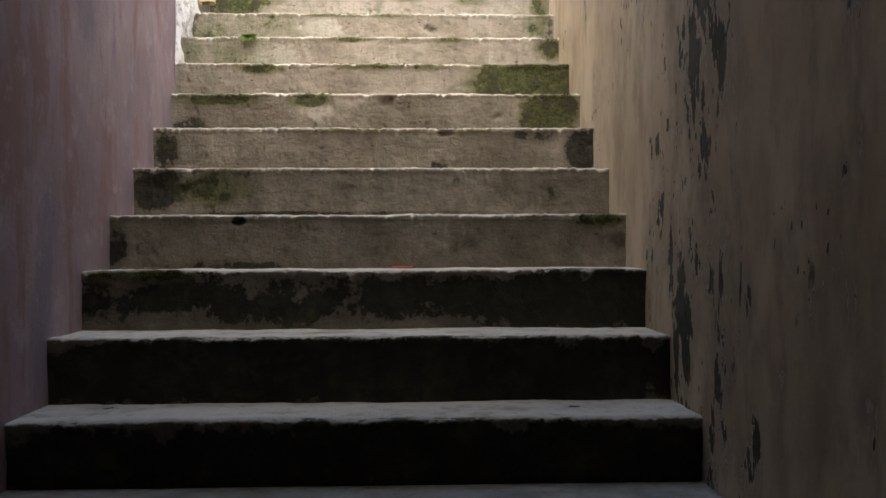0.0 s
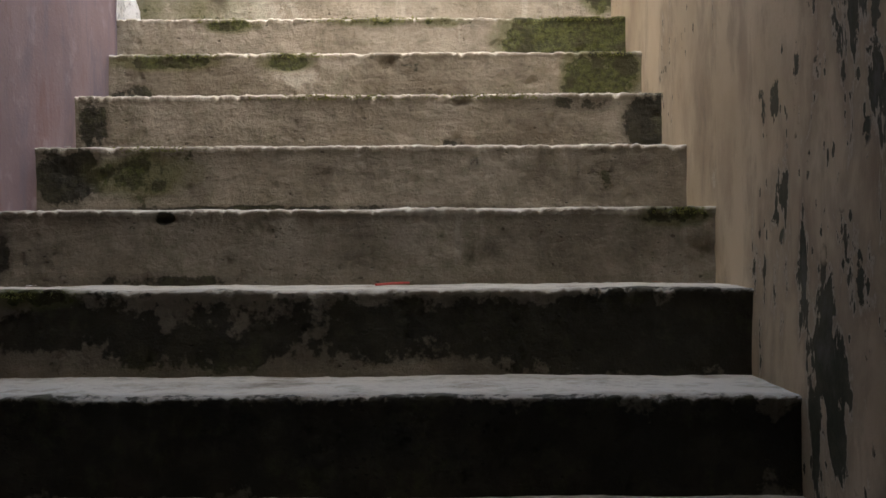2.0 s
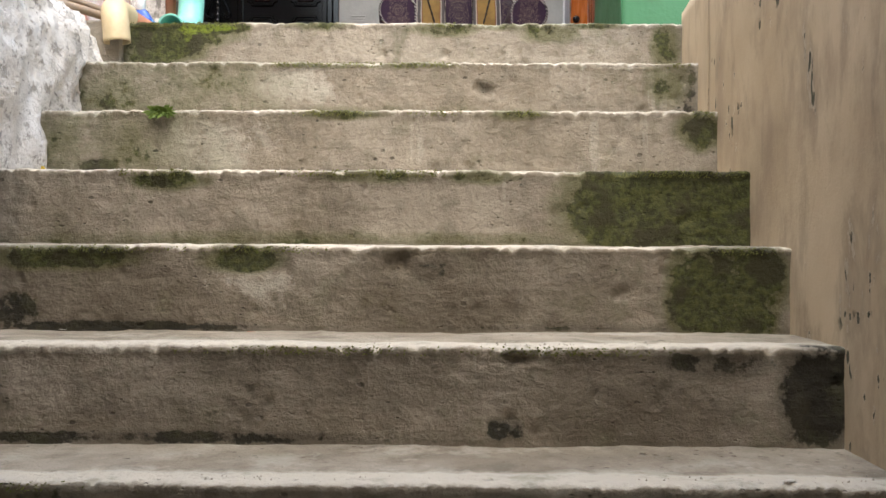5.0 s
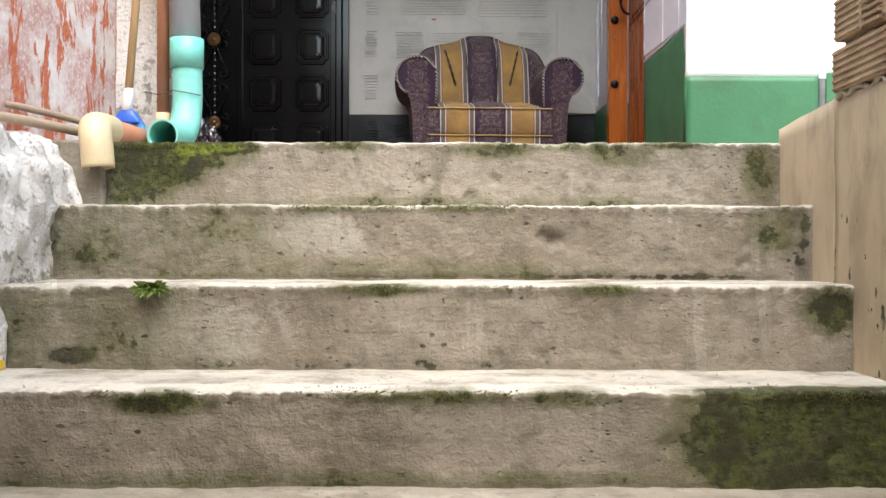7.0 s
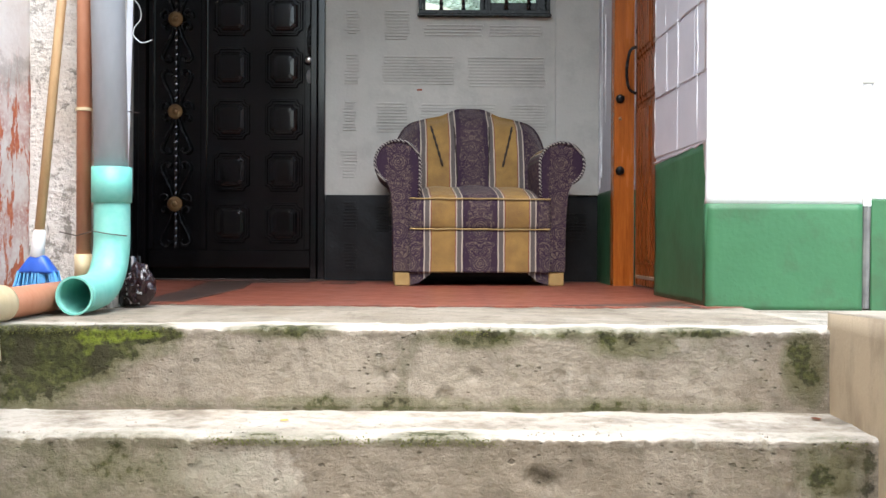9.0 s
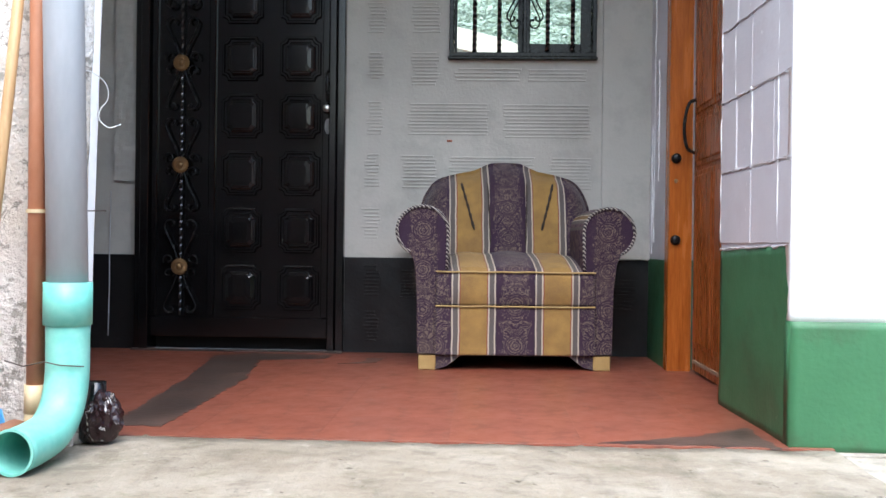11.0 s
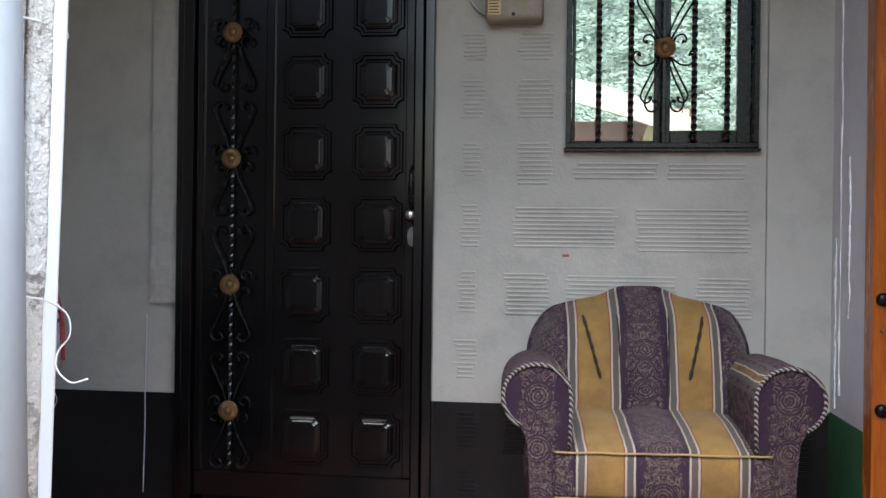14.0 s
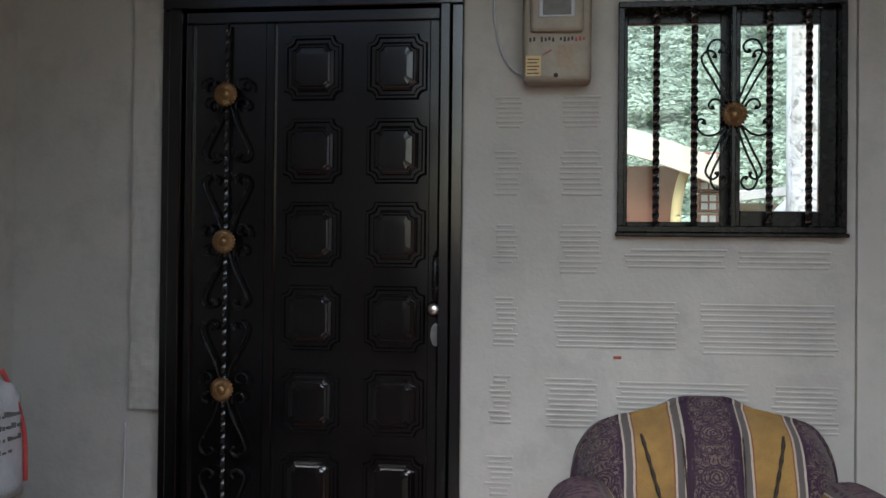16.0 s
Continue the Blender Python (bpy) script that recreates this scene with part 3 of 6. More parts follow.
def make_glint_plastic():
    n = Nodes("glinting_black_plastic")
    # white streaks on black stand in for glints on the crumpled plastic
    glint = n.math("MULTIPLY", n.step(n.noise(1.0, 5, 0.65, n.stretch(45, 45, 18)), 0.56, 0.6), n.step(n.noise(16, 3), 0.42, 0.48))
    n.set("Base Color", n.mix(glint, (0.02, 0.008, 0.009), (0.7, 0.7, 0.68))).set("Roughness", 0.22)
    n.bump(n.noise(60, 4), 0.3, 0.004)
    return n.m


M_GLINT_PLASTIC = make_glint_plastic()
M_BAGPRINT = plain("printed_white_bag", (0.55, 0.56, 0.58), (0.68, 0.69, 0.7), 0.35, 0, 14, 60, 0.4, 0.01)

# ---- the stairs: eleven risers of 0.18 m, treads of 0.28 m ----
H, D = 0.18, 0.28
LEFT = [-0.99, -0.985, -0.97, -0.96, -0.9, -0.86, -0.865, -0.87, -0.875, -0.88, -0.885]
RIGHT = [0.885, 0.865, 0.845, 0.845, 0.845, 0.845, 0.845, 0.845, 0.85, 0.85, 0.85]
# stains and painted shade on the steps: step, x, height under the tread, half width, half height, kind, strength
STEP_MARKS = [
    (1, -0.69, 0.022, 0.1, 0.028, "moss", 1.3), (1, -0.72, 0.045, 0.03, 0.04, "moss", 1.1), (1, -0.8, 0.03, 0.22, 0.03, "moss", 0.75), (1, -0.85, 0.1, 0.16, 0.1, "moss", 0.55), (2, -0.72, 0.09, 0.4, 0.14, "moss", 0.3), (3, -0.75, 0.1, 0.34, 0.14, "moss", 0.27), (2, -0.2, 0.16, 0.6, 0.03, "moss", 0.3), (3, -0.1, 0.17, 0.6, 0.016, "grime_shade", 0.4),
    (1, 0.0, 0.165, 0.8, 0.02, "moss", 0.3), (1, -0.3, 0.004, 0.12, 0.02, "moss", 0.5), (1, 0.3, 0.004, 0.14, 0.02, "moss", 0.45), (1, 0.6, 0.004, 0.12, 0.016, "moss", 0.5), (2, -0.25, 0.006, 0.16, 0.014, "moss", 0.36), (2, 0.02, 0.006, 0.14, 0.014, "moss", 0.34), (3, -0.15, 0.008, 0.12, 0.018, "moss", 0.55), (3, 0.32, 0.008, 0.08, 0.018, "moss", 0.55), (2, 0.84, 0.1, 0.03, 0.1, "grime_shade", 0.6), (6, -0.4, 0.17, 0.5, 0.016, "grime_shade", 0.6), (7, -0.2, 0.17, 0.7, 0.016, "grime_shade", 0.6), (6, -0.3, 0.09, 0.4, 0.08, "grime_shade", 0.22),
    # narrow dark lines run along the riser feet; one paints riser 5's gap dark
    (7, 0.0, 0.1, 0.4, 0.08, "grime_shade", 0.2), (8, 0.1, 0.1, 0.9, 0.1, "grime_shade", 0.16), (5, -0.55, 0.17, 0.36, 0.011, "grime_shade", 0.8), (5, 0.4, 0.172, 0.5, 0.01, "grime_shade", 0.45), (4, -0.3, 0.172, 0.7, 0.012, "grime_shade", 0.4), (1, 0.0, 0.174, 0.9, 0.01, "grime_shade", 0.5), (2, 0.1, 0.172, 0.9, 0.012, "grime_shade", 0.55), (4, 0.62, 0.08, 0.24, 0.13, "moss", 0.85), (5, 0.73, 0.08, 0.12, 0.09, "moss", 0.8), (4, 0.6, 0.05, 0.12, 0.06, "grime_shade", 0.45),
    (1, -0.8, 0.035, 0.24, 0.05, "moss", 0.85), (1, -0.76, 0.075, 0.075, 0.055, "grime_shade", 0.95), (1, -0.75, 0.08, 0.1, 0.06, "moss", 0.7), (1, -0.96, 0.09, 0.035, 0.09, "grime_shade", 0.85), (1, -0.62, 0.016, 0.1, 0.02, "moss", 1.3), (1, -0.95, 0.09, 0.1, 0.1, "moss", 0.5),
    (1, 0.12, 0.02, 0.12, 0.025, "moss", 0.5), (1, 0.45, 0.03, 0.1, 0.04, "moss", 0.5), (1, 0.83, 0.08, 0.05, 0.09, "moss", 0.55),
    (2, -0.88, 0.1, 0.16, 0.1, "moss", 0.36), (2, 0.83, 0.08, 0.04, 0.09, "grime_shade", 0.5), (2, 0.78, 0.06, 0.07, 0.07, "moss", 0.5),
    (2, 0.23, 0.07, 0.035, 0.025, "grime_shade", 0.42), (2, -0.33, 0.07, 0.16, 0.07, "pale", 0.5),
    # step 3's full-strength dark mark paints the darkness of a hole
    (3, 0.8, 0.05, 0.07, 0.06, "moss", 0.6), (3, -0.81, 0.15, 0.055, 0.024, "grime_shade", 1.0), (3, -0.5, 0.1, 0.2, 0.09, "pale", 0.5), (3, -0.9, 0.1, 0.12, 0.1, "moss", 0.34),
    (4, 0.7, 0.09, 0.25, 0.12, "moss", 0.82, 6), (4, 0.8, 0.09, 0.08, 0.12, "grime_shade", 0.6, 4), (4, 0.5, 0.1, 0.04, 0.07, "grime_shade", 0.5), (4, -0.53, 0.03, 0.09, 0.02, "grime_shade", 0.55), (4, -0.53, 0.025, 0.1, 0.025, "moss", 0.6),
    (4, -0.05, 0.015, 0.14, 0.02, "moss", 0.55), (4, 0.22, 0.015, 0.09, 0.02, "moss", 0.5), (4, 0.0, 0.17, 0.9, 0.025, "moss", 0.35), (4, 0.45, 0.08, 0.12, 0.09, "pale", 0.4),
    (5, 0.71, 0.09, 0.12, 0.1, "moss", 0.78, 5), (5, -0.7, 0.025, 0.2, 0.03, "moss", 0.72), (5, -0.3, 0.03, 0.1, 0.03, "moss", 0.66), (5, -0.28, 0.06, 0.14, 0.1, "pale", 0.4), (5, 0.1, 0.05, 0.05, 0.03, "grime_shade", 0.45),
    (5, -0.8, 0.14, 0.08, 0.05, "grime_shade", 0.6), (5, 0.82, 0.12, 0.03, 0.06, "grime_shade", 0.5), (5, -0.6, 0.175, 0.45, 0.012, "grime_shade", 0.6),
    (6, 0.8, 0.08, 0.07, 0.1, "grime_shade", 0.72, 3), (6, 0.62, 0.03, 0.12, 0.03, "grime_shade", 0.6), (6, 0.24, 0.15, 0.035, 0.022, "grime_shade", 0.62, 4), (6, -0.82, 0.1, 0.05, 0.1, "grime_shade", 0.6),
    (7, -0.78, 0.08, 0.1, 0.09, "grime_shade", 0.8), (7, -0.52, 0.08, 0.12, 0.075, "grime_shade", 0.48, 4), (7, -0.58, 0.075, 0.16, 0.06, "moss", 0.55), (7, 0.29, 0.05, 0.02, 0.02, "grime_shade", 0.55), (7, 0.74, 0.04, 0.02, 0.02, "grime_shade", 0.6),
    (7, 0.55, 0.1, 0.25, 0.06, "grime_shade", 0.32),
    (8, 0.76, 0.02, 0.08, 0.03, "moss", 0.65), (8, -0.45, 0.02, 0.025, 0.02, "grime_shade", 0.7), (8, -0.85, 0.1, 0.04, 0.1, "grime_shade", 0.7), (8, -0.5, 0.17, 0.35, 0.02, "grime_shade", 0.5),
    # risers 9 to 11: mould and the passage's shade painted as one darkening
    (9, -0.5, 0.06, 0.6, 0.1, "grime_shade", 0.5), (9, -0.7, 0.01, 0.16, 0.03, "moss", 0.6), (9, 0.7, 0.09, 0.25, 0.1, "grime_shade", 0.6), (9, 0.05, 0.08, 0.15, 0.1, "grime_shade", 0.55),
    (9, 0.0, 0.085, 1.6, 0.08, "grime_shade", 0.7), (9, 0.7, 0.1, 0.5, 0.12, "grime_shade", 0.9), (10, 0.0, 0.1, 1.6, 0.11, "grime_shade", 1.0), (11, 0.0, 0.11, 1.6, 0.115, "grime_shade", 1.0),
]


# how far each riser's colour is darkened, from the top step down
RISER_TONE = [0.05, 0.08, 0.15, 0.35, 0.6, 0.55, 0.5, 0.4, 0.2, 0.2, 0.2]

# broken spots in the risers: step, x, height under the tread, size, depth
BREAKS = [(1, 0.12, 0.1, 0.02, 0.01), (1, 0.05, 0.145, 0.022, 0.012), (1, 0.3, 0.1, 0.02, 0.008), (1, -0.08, 0.11, 0.02, 0.008), (2, 0.235, 0.08, 0.034, 0.016), (2, 0.0, 0.085, 0.014, 0.008), (3, 0.3, 0.15, 0.05, 0.006),
          (5, 0.03, 0.04, 0.035, 0.014), (5, 0.5, 0.1, 0.025, 0.008), (6, 0.26, 0.02, 0.03, 0.012), (7, 0.5, 0.11, 0.12, 0.006), (8, -0.45, 0.015, 0.03, 0.022), (8, 0.83, 0.1, 0.05, 0.012), (9, -0.7, 0.04, 0.06, 0.012),
          (4, 0.4, 0.1, 0.03, 0.008), (7, -0.75, 0.08, 0.08, 0.012), (8, 0.3, 0.12, 0.05, 0.006)]


def make_step(k, deep):
    """Step k: a riser and its tread as one worn block; deep: how far the tread runs back."""
    y0, z0 = -(k - 1) * D, -(k - 1) * H
    x0, x1 = LEFT[k - 1] - 0.03, RIGHT[k - 1] + 0.03
    bm = bmesh.new()
    layers = {name: bm.verts.layers.float.new(name) for name in ("moss", "grime_shade", "pale", "riser_tone")}
    mine = [s for s in STEP_MARKS if s[0] == k]
    # the profile: up the riser, round the worn edge, back along the tread
    prof = [(0.004, -H + H * j / 18 - 0.012) for j in range(18)] + [(0.001, -0.013), (-0.001, -0.0055), (0.0015, -0.0012), (0.0075, 0.0), (0.02, 0.0005)]
    prof += [(0.02 + (deep - 0.02) * (j / 9), 0.0) for j in range(1, 10)]
    cols = 360
    rnd = random.Random(k)
    dents = [(rnd.uniform(x0, x1), rnd.uniform(0.03, 0.17), rnd.uniform(0.007, 0.016), rnd.uniform(0.003, 0.009)) for i in range(38)]
    dents += [(s[1], s[2], s[3], s[4]) for s in BREAKS if s[0] == k]
    grid = []
    for i in range(cols + 1):
        x = x0 + (x1 - x0) * i / cols
        line = []
        for j, (dy, dz) in enumerate(prof):
            p = Vector((x, y0 + dy, z0 + dz))
            rough = noise.noise(p * 6.0) * 0.004 + noise.noise(p * 28.0) * 0.0018 + max(0.0, noise.noise(p * 45.0) - 0.25) * 0.005
            dent = 0.0
            if j < 19:
                for s in dents:
                    q = math.hypot((x - s[0]) / s[2], (-dz - s[1]) / (s[2] * 0.7)) + 0.5 * noise.noise(p * 60)
                    if q < 1:
                        dent = max(dent, s[3] * (1 - q * q))
            edge = max(0.0, 1 - abs(j - 19.5) / 3.5)
            chip = max(0.0, noise.noise(Vector((x * 9, k * 3.1, 0.5))) - 0.12) * 0.008 + max(0.0, noise.noise(Vector((x * 48, k * 7.7, 2.5))) - 0.1) * 0.014 + max(0.0, noise.noise(Vector((x * 95, k * 3.7, j * 0.6))) - 0.05) * 0.012
            sag = noise.noise(Vector((x * 1.7, k * 5.3, 9.0))) * 0.0015
            v = bm.verts.new(p + Vector((0, (rough if j < 20 else 0) + dent + edge * chip, (rough if j > 19 else 0) - edge * chip * 0.8 + sag)))
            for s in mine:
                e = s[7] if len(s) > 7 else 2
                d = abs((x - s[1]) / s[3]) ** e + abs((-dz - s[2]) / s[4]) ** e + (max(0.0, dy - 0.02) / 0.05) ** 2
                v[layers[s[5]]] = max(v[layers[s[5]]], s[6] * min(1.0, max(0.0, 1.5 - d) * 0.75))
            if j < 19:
                v[layers["riser_tone"]] = RISER_TONE[k - 1]
            # edges and treads: pale wear, plus the light they catch put into colour
            if j > 17:
                v[layers["pale"]] = (0.95 if 19 < j < 24 else 0.3 if j < 20 else (0.55 if k < 5 else 0.22 if k < 8 else 0.75) if k > 1 else 0.45 - 0.5 * min(1.0, dy / 0.08)) + 0.35 * noise.noise(Vector((x * 5, k * 2.3, j * 0.4)))
            line.append(v)
        grid.append(line)
    for a, b in zip(grid, grid[1:]):
        for j in range(len(prof) - 1):
            bm.faces.new((a[j], b[j], b[j + 1], a[j + 1]))
    # back, base and ends
    base = z0 - H - 0.06
    low = [(bm.verts.new((g[0].co.x, y0 + 0.004, base)), bm.verts.new((g[0].co.x, y0 + deep, base))) for g in (grid[0], grid[-1])]
    bm.faces.new([g[0] for g in grid][::-1] + [low[0][0], low[1][0]])
    bm.faces.new([g[-1] for g in grid] + [low[1][1], low[0][1]])
    bm.faces.new((low[0][0], low[0][1], low[1][1], low[1][0]))
    bm.faces.new(list(grid[0]) + [low[0][1], low[0][0]])
    bm.faces.new(list(grid[-1])[::-1] + [low[1][0], low[1][1]])
    return bm


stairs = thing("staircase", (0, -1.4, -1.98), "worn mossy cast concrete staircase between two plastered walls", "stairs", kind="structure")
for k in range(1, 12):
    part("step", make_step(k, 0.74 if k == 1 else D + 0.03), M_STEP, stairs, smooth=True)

# ground, passage floor and the block under the landing
bm = sheet((-300, -300, -2.12), (600, 0, 0), (0, 600, 0), 4, 4)
solid("ground", bm, M_GROUND, "bare earth round the house", "ground")
solid("floor_passage", box(-1.6, 1.6, -7.6, -2.79, -2.1, -1.964), M_CONCRETE, "dark damp concrete floor at the foot of the stairs", "floor")
solid("landing_base", box(-3.2, 3.4, 0.71, 2.95, -2.1, -0.006), M_CONCRETE, "cement base under the porch floor", "floor")
solid("landing_side", box(0.92, 3.4, -0.3, 0.708, -2.1, -0.01), M_CONCRETE, "cement apron beside the stairs", "floor")


def damp_wall(name, corner, u, v, nu, nv, material, label, spots, bump=0.006, thick=0.2, layer="damp", dry=0.0):
    """A plaster wall whose patchy damp is strongest round the given spots (place, radius, strength)."""
    bm = sheet(corner, u, v, nu, nv, bump, 2.2, thick)
    lay = bm.verts.layers.float.new(layer)
    for p in bm.verts:
        p[lay] = -dry
        for s, r, a in spots:
            p[lay] = max(p[lay], a * max(0.0, 1 - ((p.co - Vector(s)) * Vector((1, 1 / r[0], 1 / r[1]))).length))
    return solid(name, bm, material, label, "wall", smooth=True)


# right stair wall: tan plaster from the passage to the low kerb beside the landing
damp_wall("wall_right_stairs", (0.85, -7.6, -2.1), (0, 7.155, 0), (0, 0, 2.15), 230, 75, M_TAN, "blistered tan plaster wall beside the stairs",
          [((0.85, -2.8, -0.95), (0.3, 0.75), 1.15), ((0.85, -2.68, -1.4), (0.25, 0.5), 1.1), ((0.85, -2.82, -1.1), (0.16, 0.7), 1.25), ((0.85, -2.64, -1.52), (0.17, 0.5), 1.35), ((0.85, -3.1, -1.84), (0.22, 0.2), 1.2), ((0.85, -2.72, -0.2), (0.4, 0.8), 0.7), ((0.85, -3.6, -0.75), (0.25, 0.3), 0.8), ((0.85, -2.35, -1.35), (0.16, 0.35), 0.85), ((0.85, -2.95, -1.5), (0.35, 0.6), 0.7)], 0.006, -0.25)
kerb = damp_wall("wall_right_kerb", (0.852, -0.444, -2.1), (0.034, 0.469, 0), (0, 0, 2.13), 24, 70, M_TAN, "low tan plaster kerb wall beside the landing",
                 [], 0.006, -0.2, "damp", 1.3)
for v in kerb.data.vertices:
    rise = 0.036 + 0.018 * max(0.0, -v.co.y - 0.3) / 0.15
    v.co.z = -2.1 + (v.co.z + 2.1) * (2.1 + rise) / 2.13
bm = sheet((0.855, -0.442, 0.05), (0.2, 0, 0), (0.033, 0.465, -0.009), 10, 22, 0.004, 9, 0.01)
solid("trim_kerb", bm, M_MORTAR, "weathered grey cement top of the kerb wall", "trim", smooth=True)
# unseen upper wall, added to carry the passage up to its ceiling
solid("wall_right_upper", box(0.85, 1.1, -7.6, -2.6, 0.058, 1.4), M_DARKWALL, "unseen upper wall added to close the passage", "wall")

# left walls
damp_wall("wall_left_stairs", (-0.872, -1.03, -2.1), (0, -6.57, 0), (0, 0, 3.5), 150, 75, M_PURPLE, "streaked mauve plaster wall of the passage", [], 0.008, -0.3)


def lime_wall():
    """The lumpy whitewashed wall, with its rounded top, beside the upper steps."""
    bm = bmesh.new()
    lay = bm.verts.layers.float.new("moss")
    prof = [(0.0, -1.6), (0.0, -1.2), (0.0, -0.9), (0.0, -0.7), (0.0, -0.55), (0.0, -0.4), (0.0, -0.3), (0.0, -0.22), (0.0, -0.15), (-0.002, -0.08), (-0.01, -0.03), (-0.03, 0.01), (-0.06, 0.035), (-0.11, 0.045), (-0.18, 0.05), (-0.3, 0.05)]
    prof = [(a[0] + (b[0] - a[0]) * k / 3, a[1] + (b[1] - a[1]) * k / 3) for a, b in zip(prof, prof[1:]) for k in range(3)] + prof[-1:]
    rows = []
    for i in range(131):
        y = -1.2 + i * 0.009
        row = []
        for dx, z in prof:
            p = Vector((-0.955 + dx, y, z - 0.06 * max(0.0, min(1.0, (z + 0.3) / 0.25))))
            d = noise.noise(p * 6) * 0.022 + noise.noise(p * 16) * 0.02 - abs(noise.noise(p * 26)) * 0.016 + noise.noise(p * 60) * 0.006 + 0.006
            back = max(0.0, y + 0.12) * 0.5
            v = bm.verts.new(p + Vector((d - back, 0, d if z > -0.05 else 0)))
            v[lay] = 0.6 * max(0.0, min(1.0, (-0.08 - z) / 0.3)) * max(0.35, min(1.0, (y + 0.9) / 0.5)) + 0.12 * noise.noise(p * 5)
            row.append(v)
        rows.append(row)
    for a, b in zip(rows, rows[1:]):
        for j in range(len(prof) - 1):
            bm.faces.new((a[j], b[j], b[j + 1], a[j + 1]))
    for r in (rows[0], rows[-1]):
        bm.faces.new(r + [bm.verts.new((-1.3, r[0].co.y, -1.6))])
    return bm


solid("wall_left_limewash", lime_wall(), M_LIME, "lumpy whitewashed low wall with a rounded top", "wall", smooth=True)
solid("wall_left_painted", sheet((-1.105, 0.62, -0.2), (-0.29, -1.9, 0), (0, 0, 3.0), 60, 100, 0.008, 3.0, -0.25), M_PEEL, "white wall with peeling red paint", "wall", smooth=True)
solid("kerb_left", box(-1.3, -0.93, -0.02, 0.66, -0.3, 0.002, 0.006), M_STEP, "mossy cement shelf beside the landing", "floor")

# pillar at the porch's open corner
pillar = sheet((-1.12, 0.605, -0.02), (0.25, 0, 0), (0.02, 0.0, 3.0), 12, 90, 0.007, 5.0, 0.0)
box(-1.12, -0.9, 0.615, 0.72, -0.02, 3.0, 0.0, pillar)
solid("pillar_porch", pillar, M_LIME, "rough white-smeared cement pillar of the porch", "pillar", smooth=True)
solid("trim_pillar_rough", sheet((-0.878, 0.6, 0.0), (0.013, 0.0325, 0), (0.075, 0, 3.0), 6, 120, 0.004, 12.0, 0.02), M_LIME, "rough cement side of the porch pillar", "trim", smooth=True)
solid("trim_pillar", sheet((-0.865, 0.6325, 0.0), (0.009, 0.0225, 0), (0.075, 0, 3.0), 6, 80, 0.002, 6.0, 0.02), M_WHITE, "bright white painted corner strip of the pillar", "trim", smooth=True)

# unseen end wall and ceiling, added to close the passage and shade the lower stairs
solid("wall_passage_end", box(-1.6, 1.6, -7.8, -7.6, -2.1, 1.4), M_DARKWALL, "unseen dark wall added to close the passage", "wall")
solid("ceiling_passage", box(-1.4, 1.4, -7.8, -2.8, 1.1, 1.3), M_CEIL, "unseen dull ceiling added over the passage, shading the lower stairs", "ceiling")

# ---- porch ----
BY = 2.63  # the back wall's face
SX = 0.8   # the side wall's face


def back_wall():
    """The back wall in strips, leaving the openings of the metal door and the window free."""
    bm = bmesh.new()
    for x0, x1, z0, z1 in ((-2.1, -1.455, 0, 2.6), (-1.455, -0.535, 2.02, 2.6), (-0.535, -0.083, 0, 2.6), (-0.083, 0.552, 0, 1.297), (-0.083, 0.552, 1.963, 2.6), (0.552, 1.2, 0, 2.6)):
        sheet((x0, BY, z0), (x1 - x0, 0, 0), (0, 0, z1 - z0), max(2, int((x1 - x0) / 0.025)), max(2, int((z1 - z0) / 0.025)), 0.002, 4.0, 0.14, bm)
    bmesh.ops.remove_doubles(bm, verts=bm.verts, dist=0.0005)
    return bm


wall_back = solid("wall_back", back_wall(), M_GREY, "grey painted clay block wall at the back of the porch", "wall")


def ridges(x0, x1, z0, z1, seed):
    """The grooved face of a clay block showing through the paint: thin level ribs."""
    rnd = random.Random(seed)
    bm = bmesh.new()
    n = max(3, round((z1 - z0) / 0.0148))
    for i in range(n):
        z = z0 + (z1 - z0) * (i + 0.5) / n
        a, b = x0 + rnd.uniform(0, 0.02), x1 - rnd.uniform(0, 0.02)
        box(a, b, BY - (0.0045 if z0 > 0.42 else 0.0115), BY + 0.002, z - 0.0036, z + 0.0036, 0.0015, bm)
    return bm


PATCHES = [(-0.446, -0.351, 1.6, 1.7), (-0.446, -0.358, 1.4, 1.54), (-0.446, -0.366, 1.2, 1.322), (-0.446, -0.366, 0.955, 1.108), (-0.454, -0.382, 0.728, 0.878),
           (-0.462, -0.374, 0.5, 0.64), (-0.25, -0.122, 1.6, 1.7), (-0.25, -0.122, 1.4, 1.54), (-0.25, -0.122, 1.172, 1.322), (-0.06, 0.233, 1.19, 1.254), (0.25, 0.52, 1.19, 1.25),
           (-0.265, 0.099, 0.955, 1.1), (0.154, 0.541, 0.944, 1.097), (-0.288, -0.13, 0.722, 0.873), (-0.083, 0.296, 0.722, 0.868), (0.351, 0.541, 0.722, 0.865),
           (-0.45, -0.37, 0.25, 0.39), (-0.45, -0.375, 0.05, 0.19), (-0.29, -0.2, 0.24, 0.37), (0.6, 0.74, 0.2, 0.34)]
for i, p in enumerate(PATCHES):
    part("block_ribs", ridges(*p, i), M_GREY if p[2] > 0.42 else M_DADO, wall_back)

solid("trim_panel", sheet((0.582, BY - 0.024, 0.425), (0.21, 0, 0), (0, 0, 2.18), 8, 60, 0.0025, 5, 0.022), M_GREY, "smooth grey plaster strip beside the corner", "trim")
solid("trim_patch", sheet((-1.557, BY - 0.02, 0.744), (0.098, 0, 0), (0, 0, 1.86), 10, 110, 0.007, 11, 0.018), M_GREY, "flaking plaster strip beside the metal door", "trim")
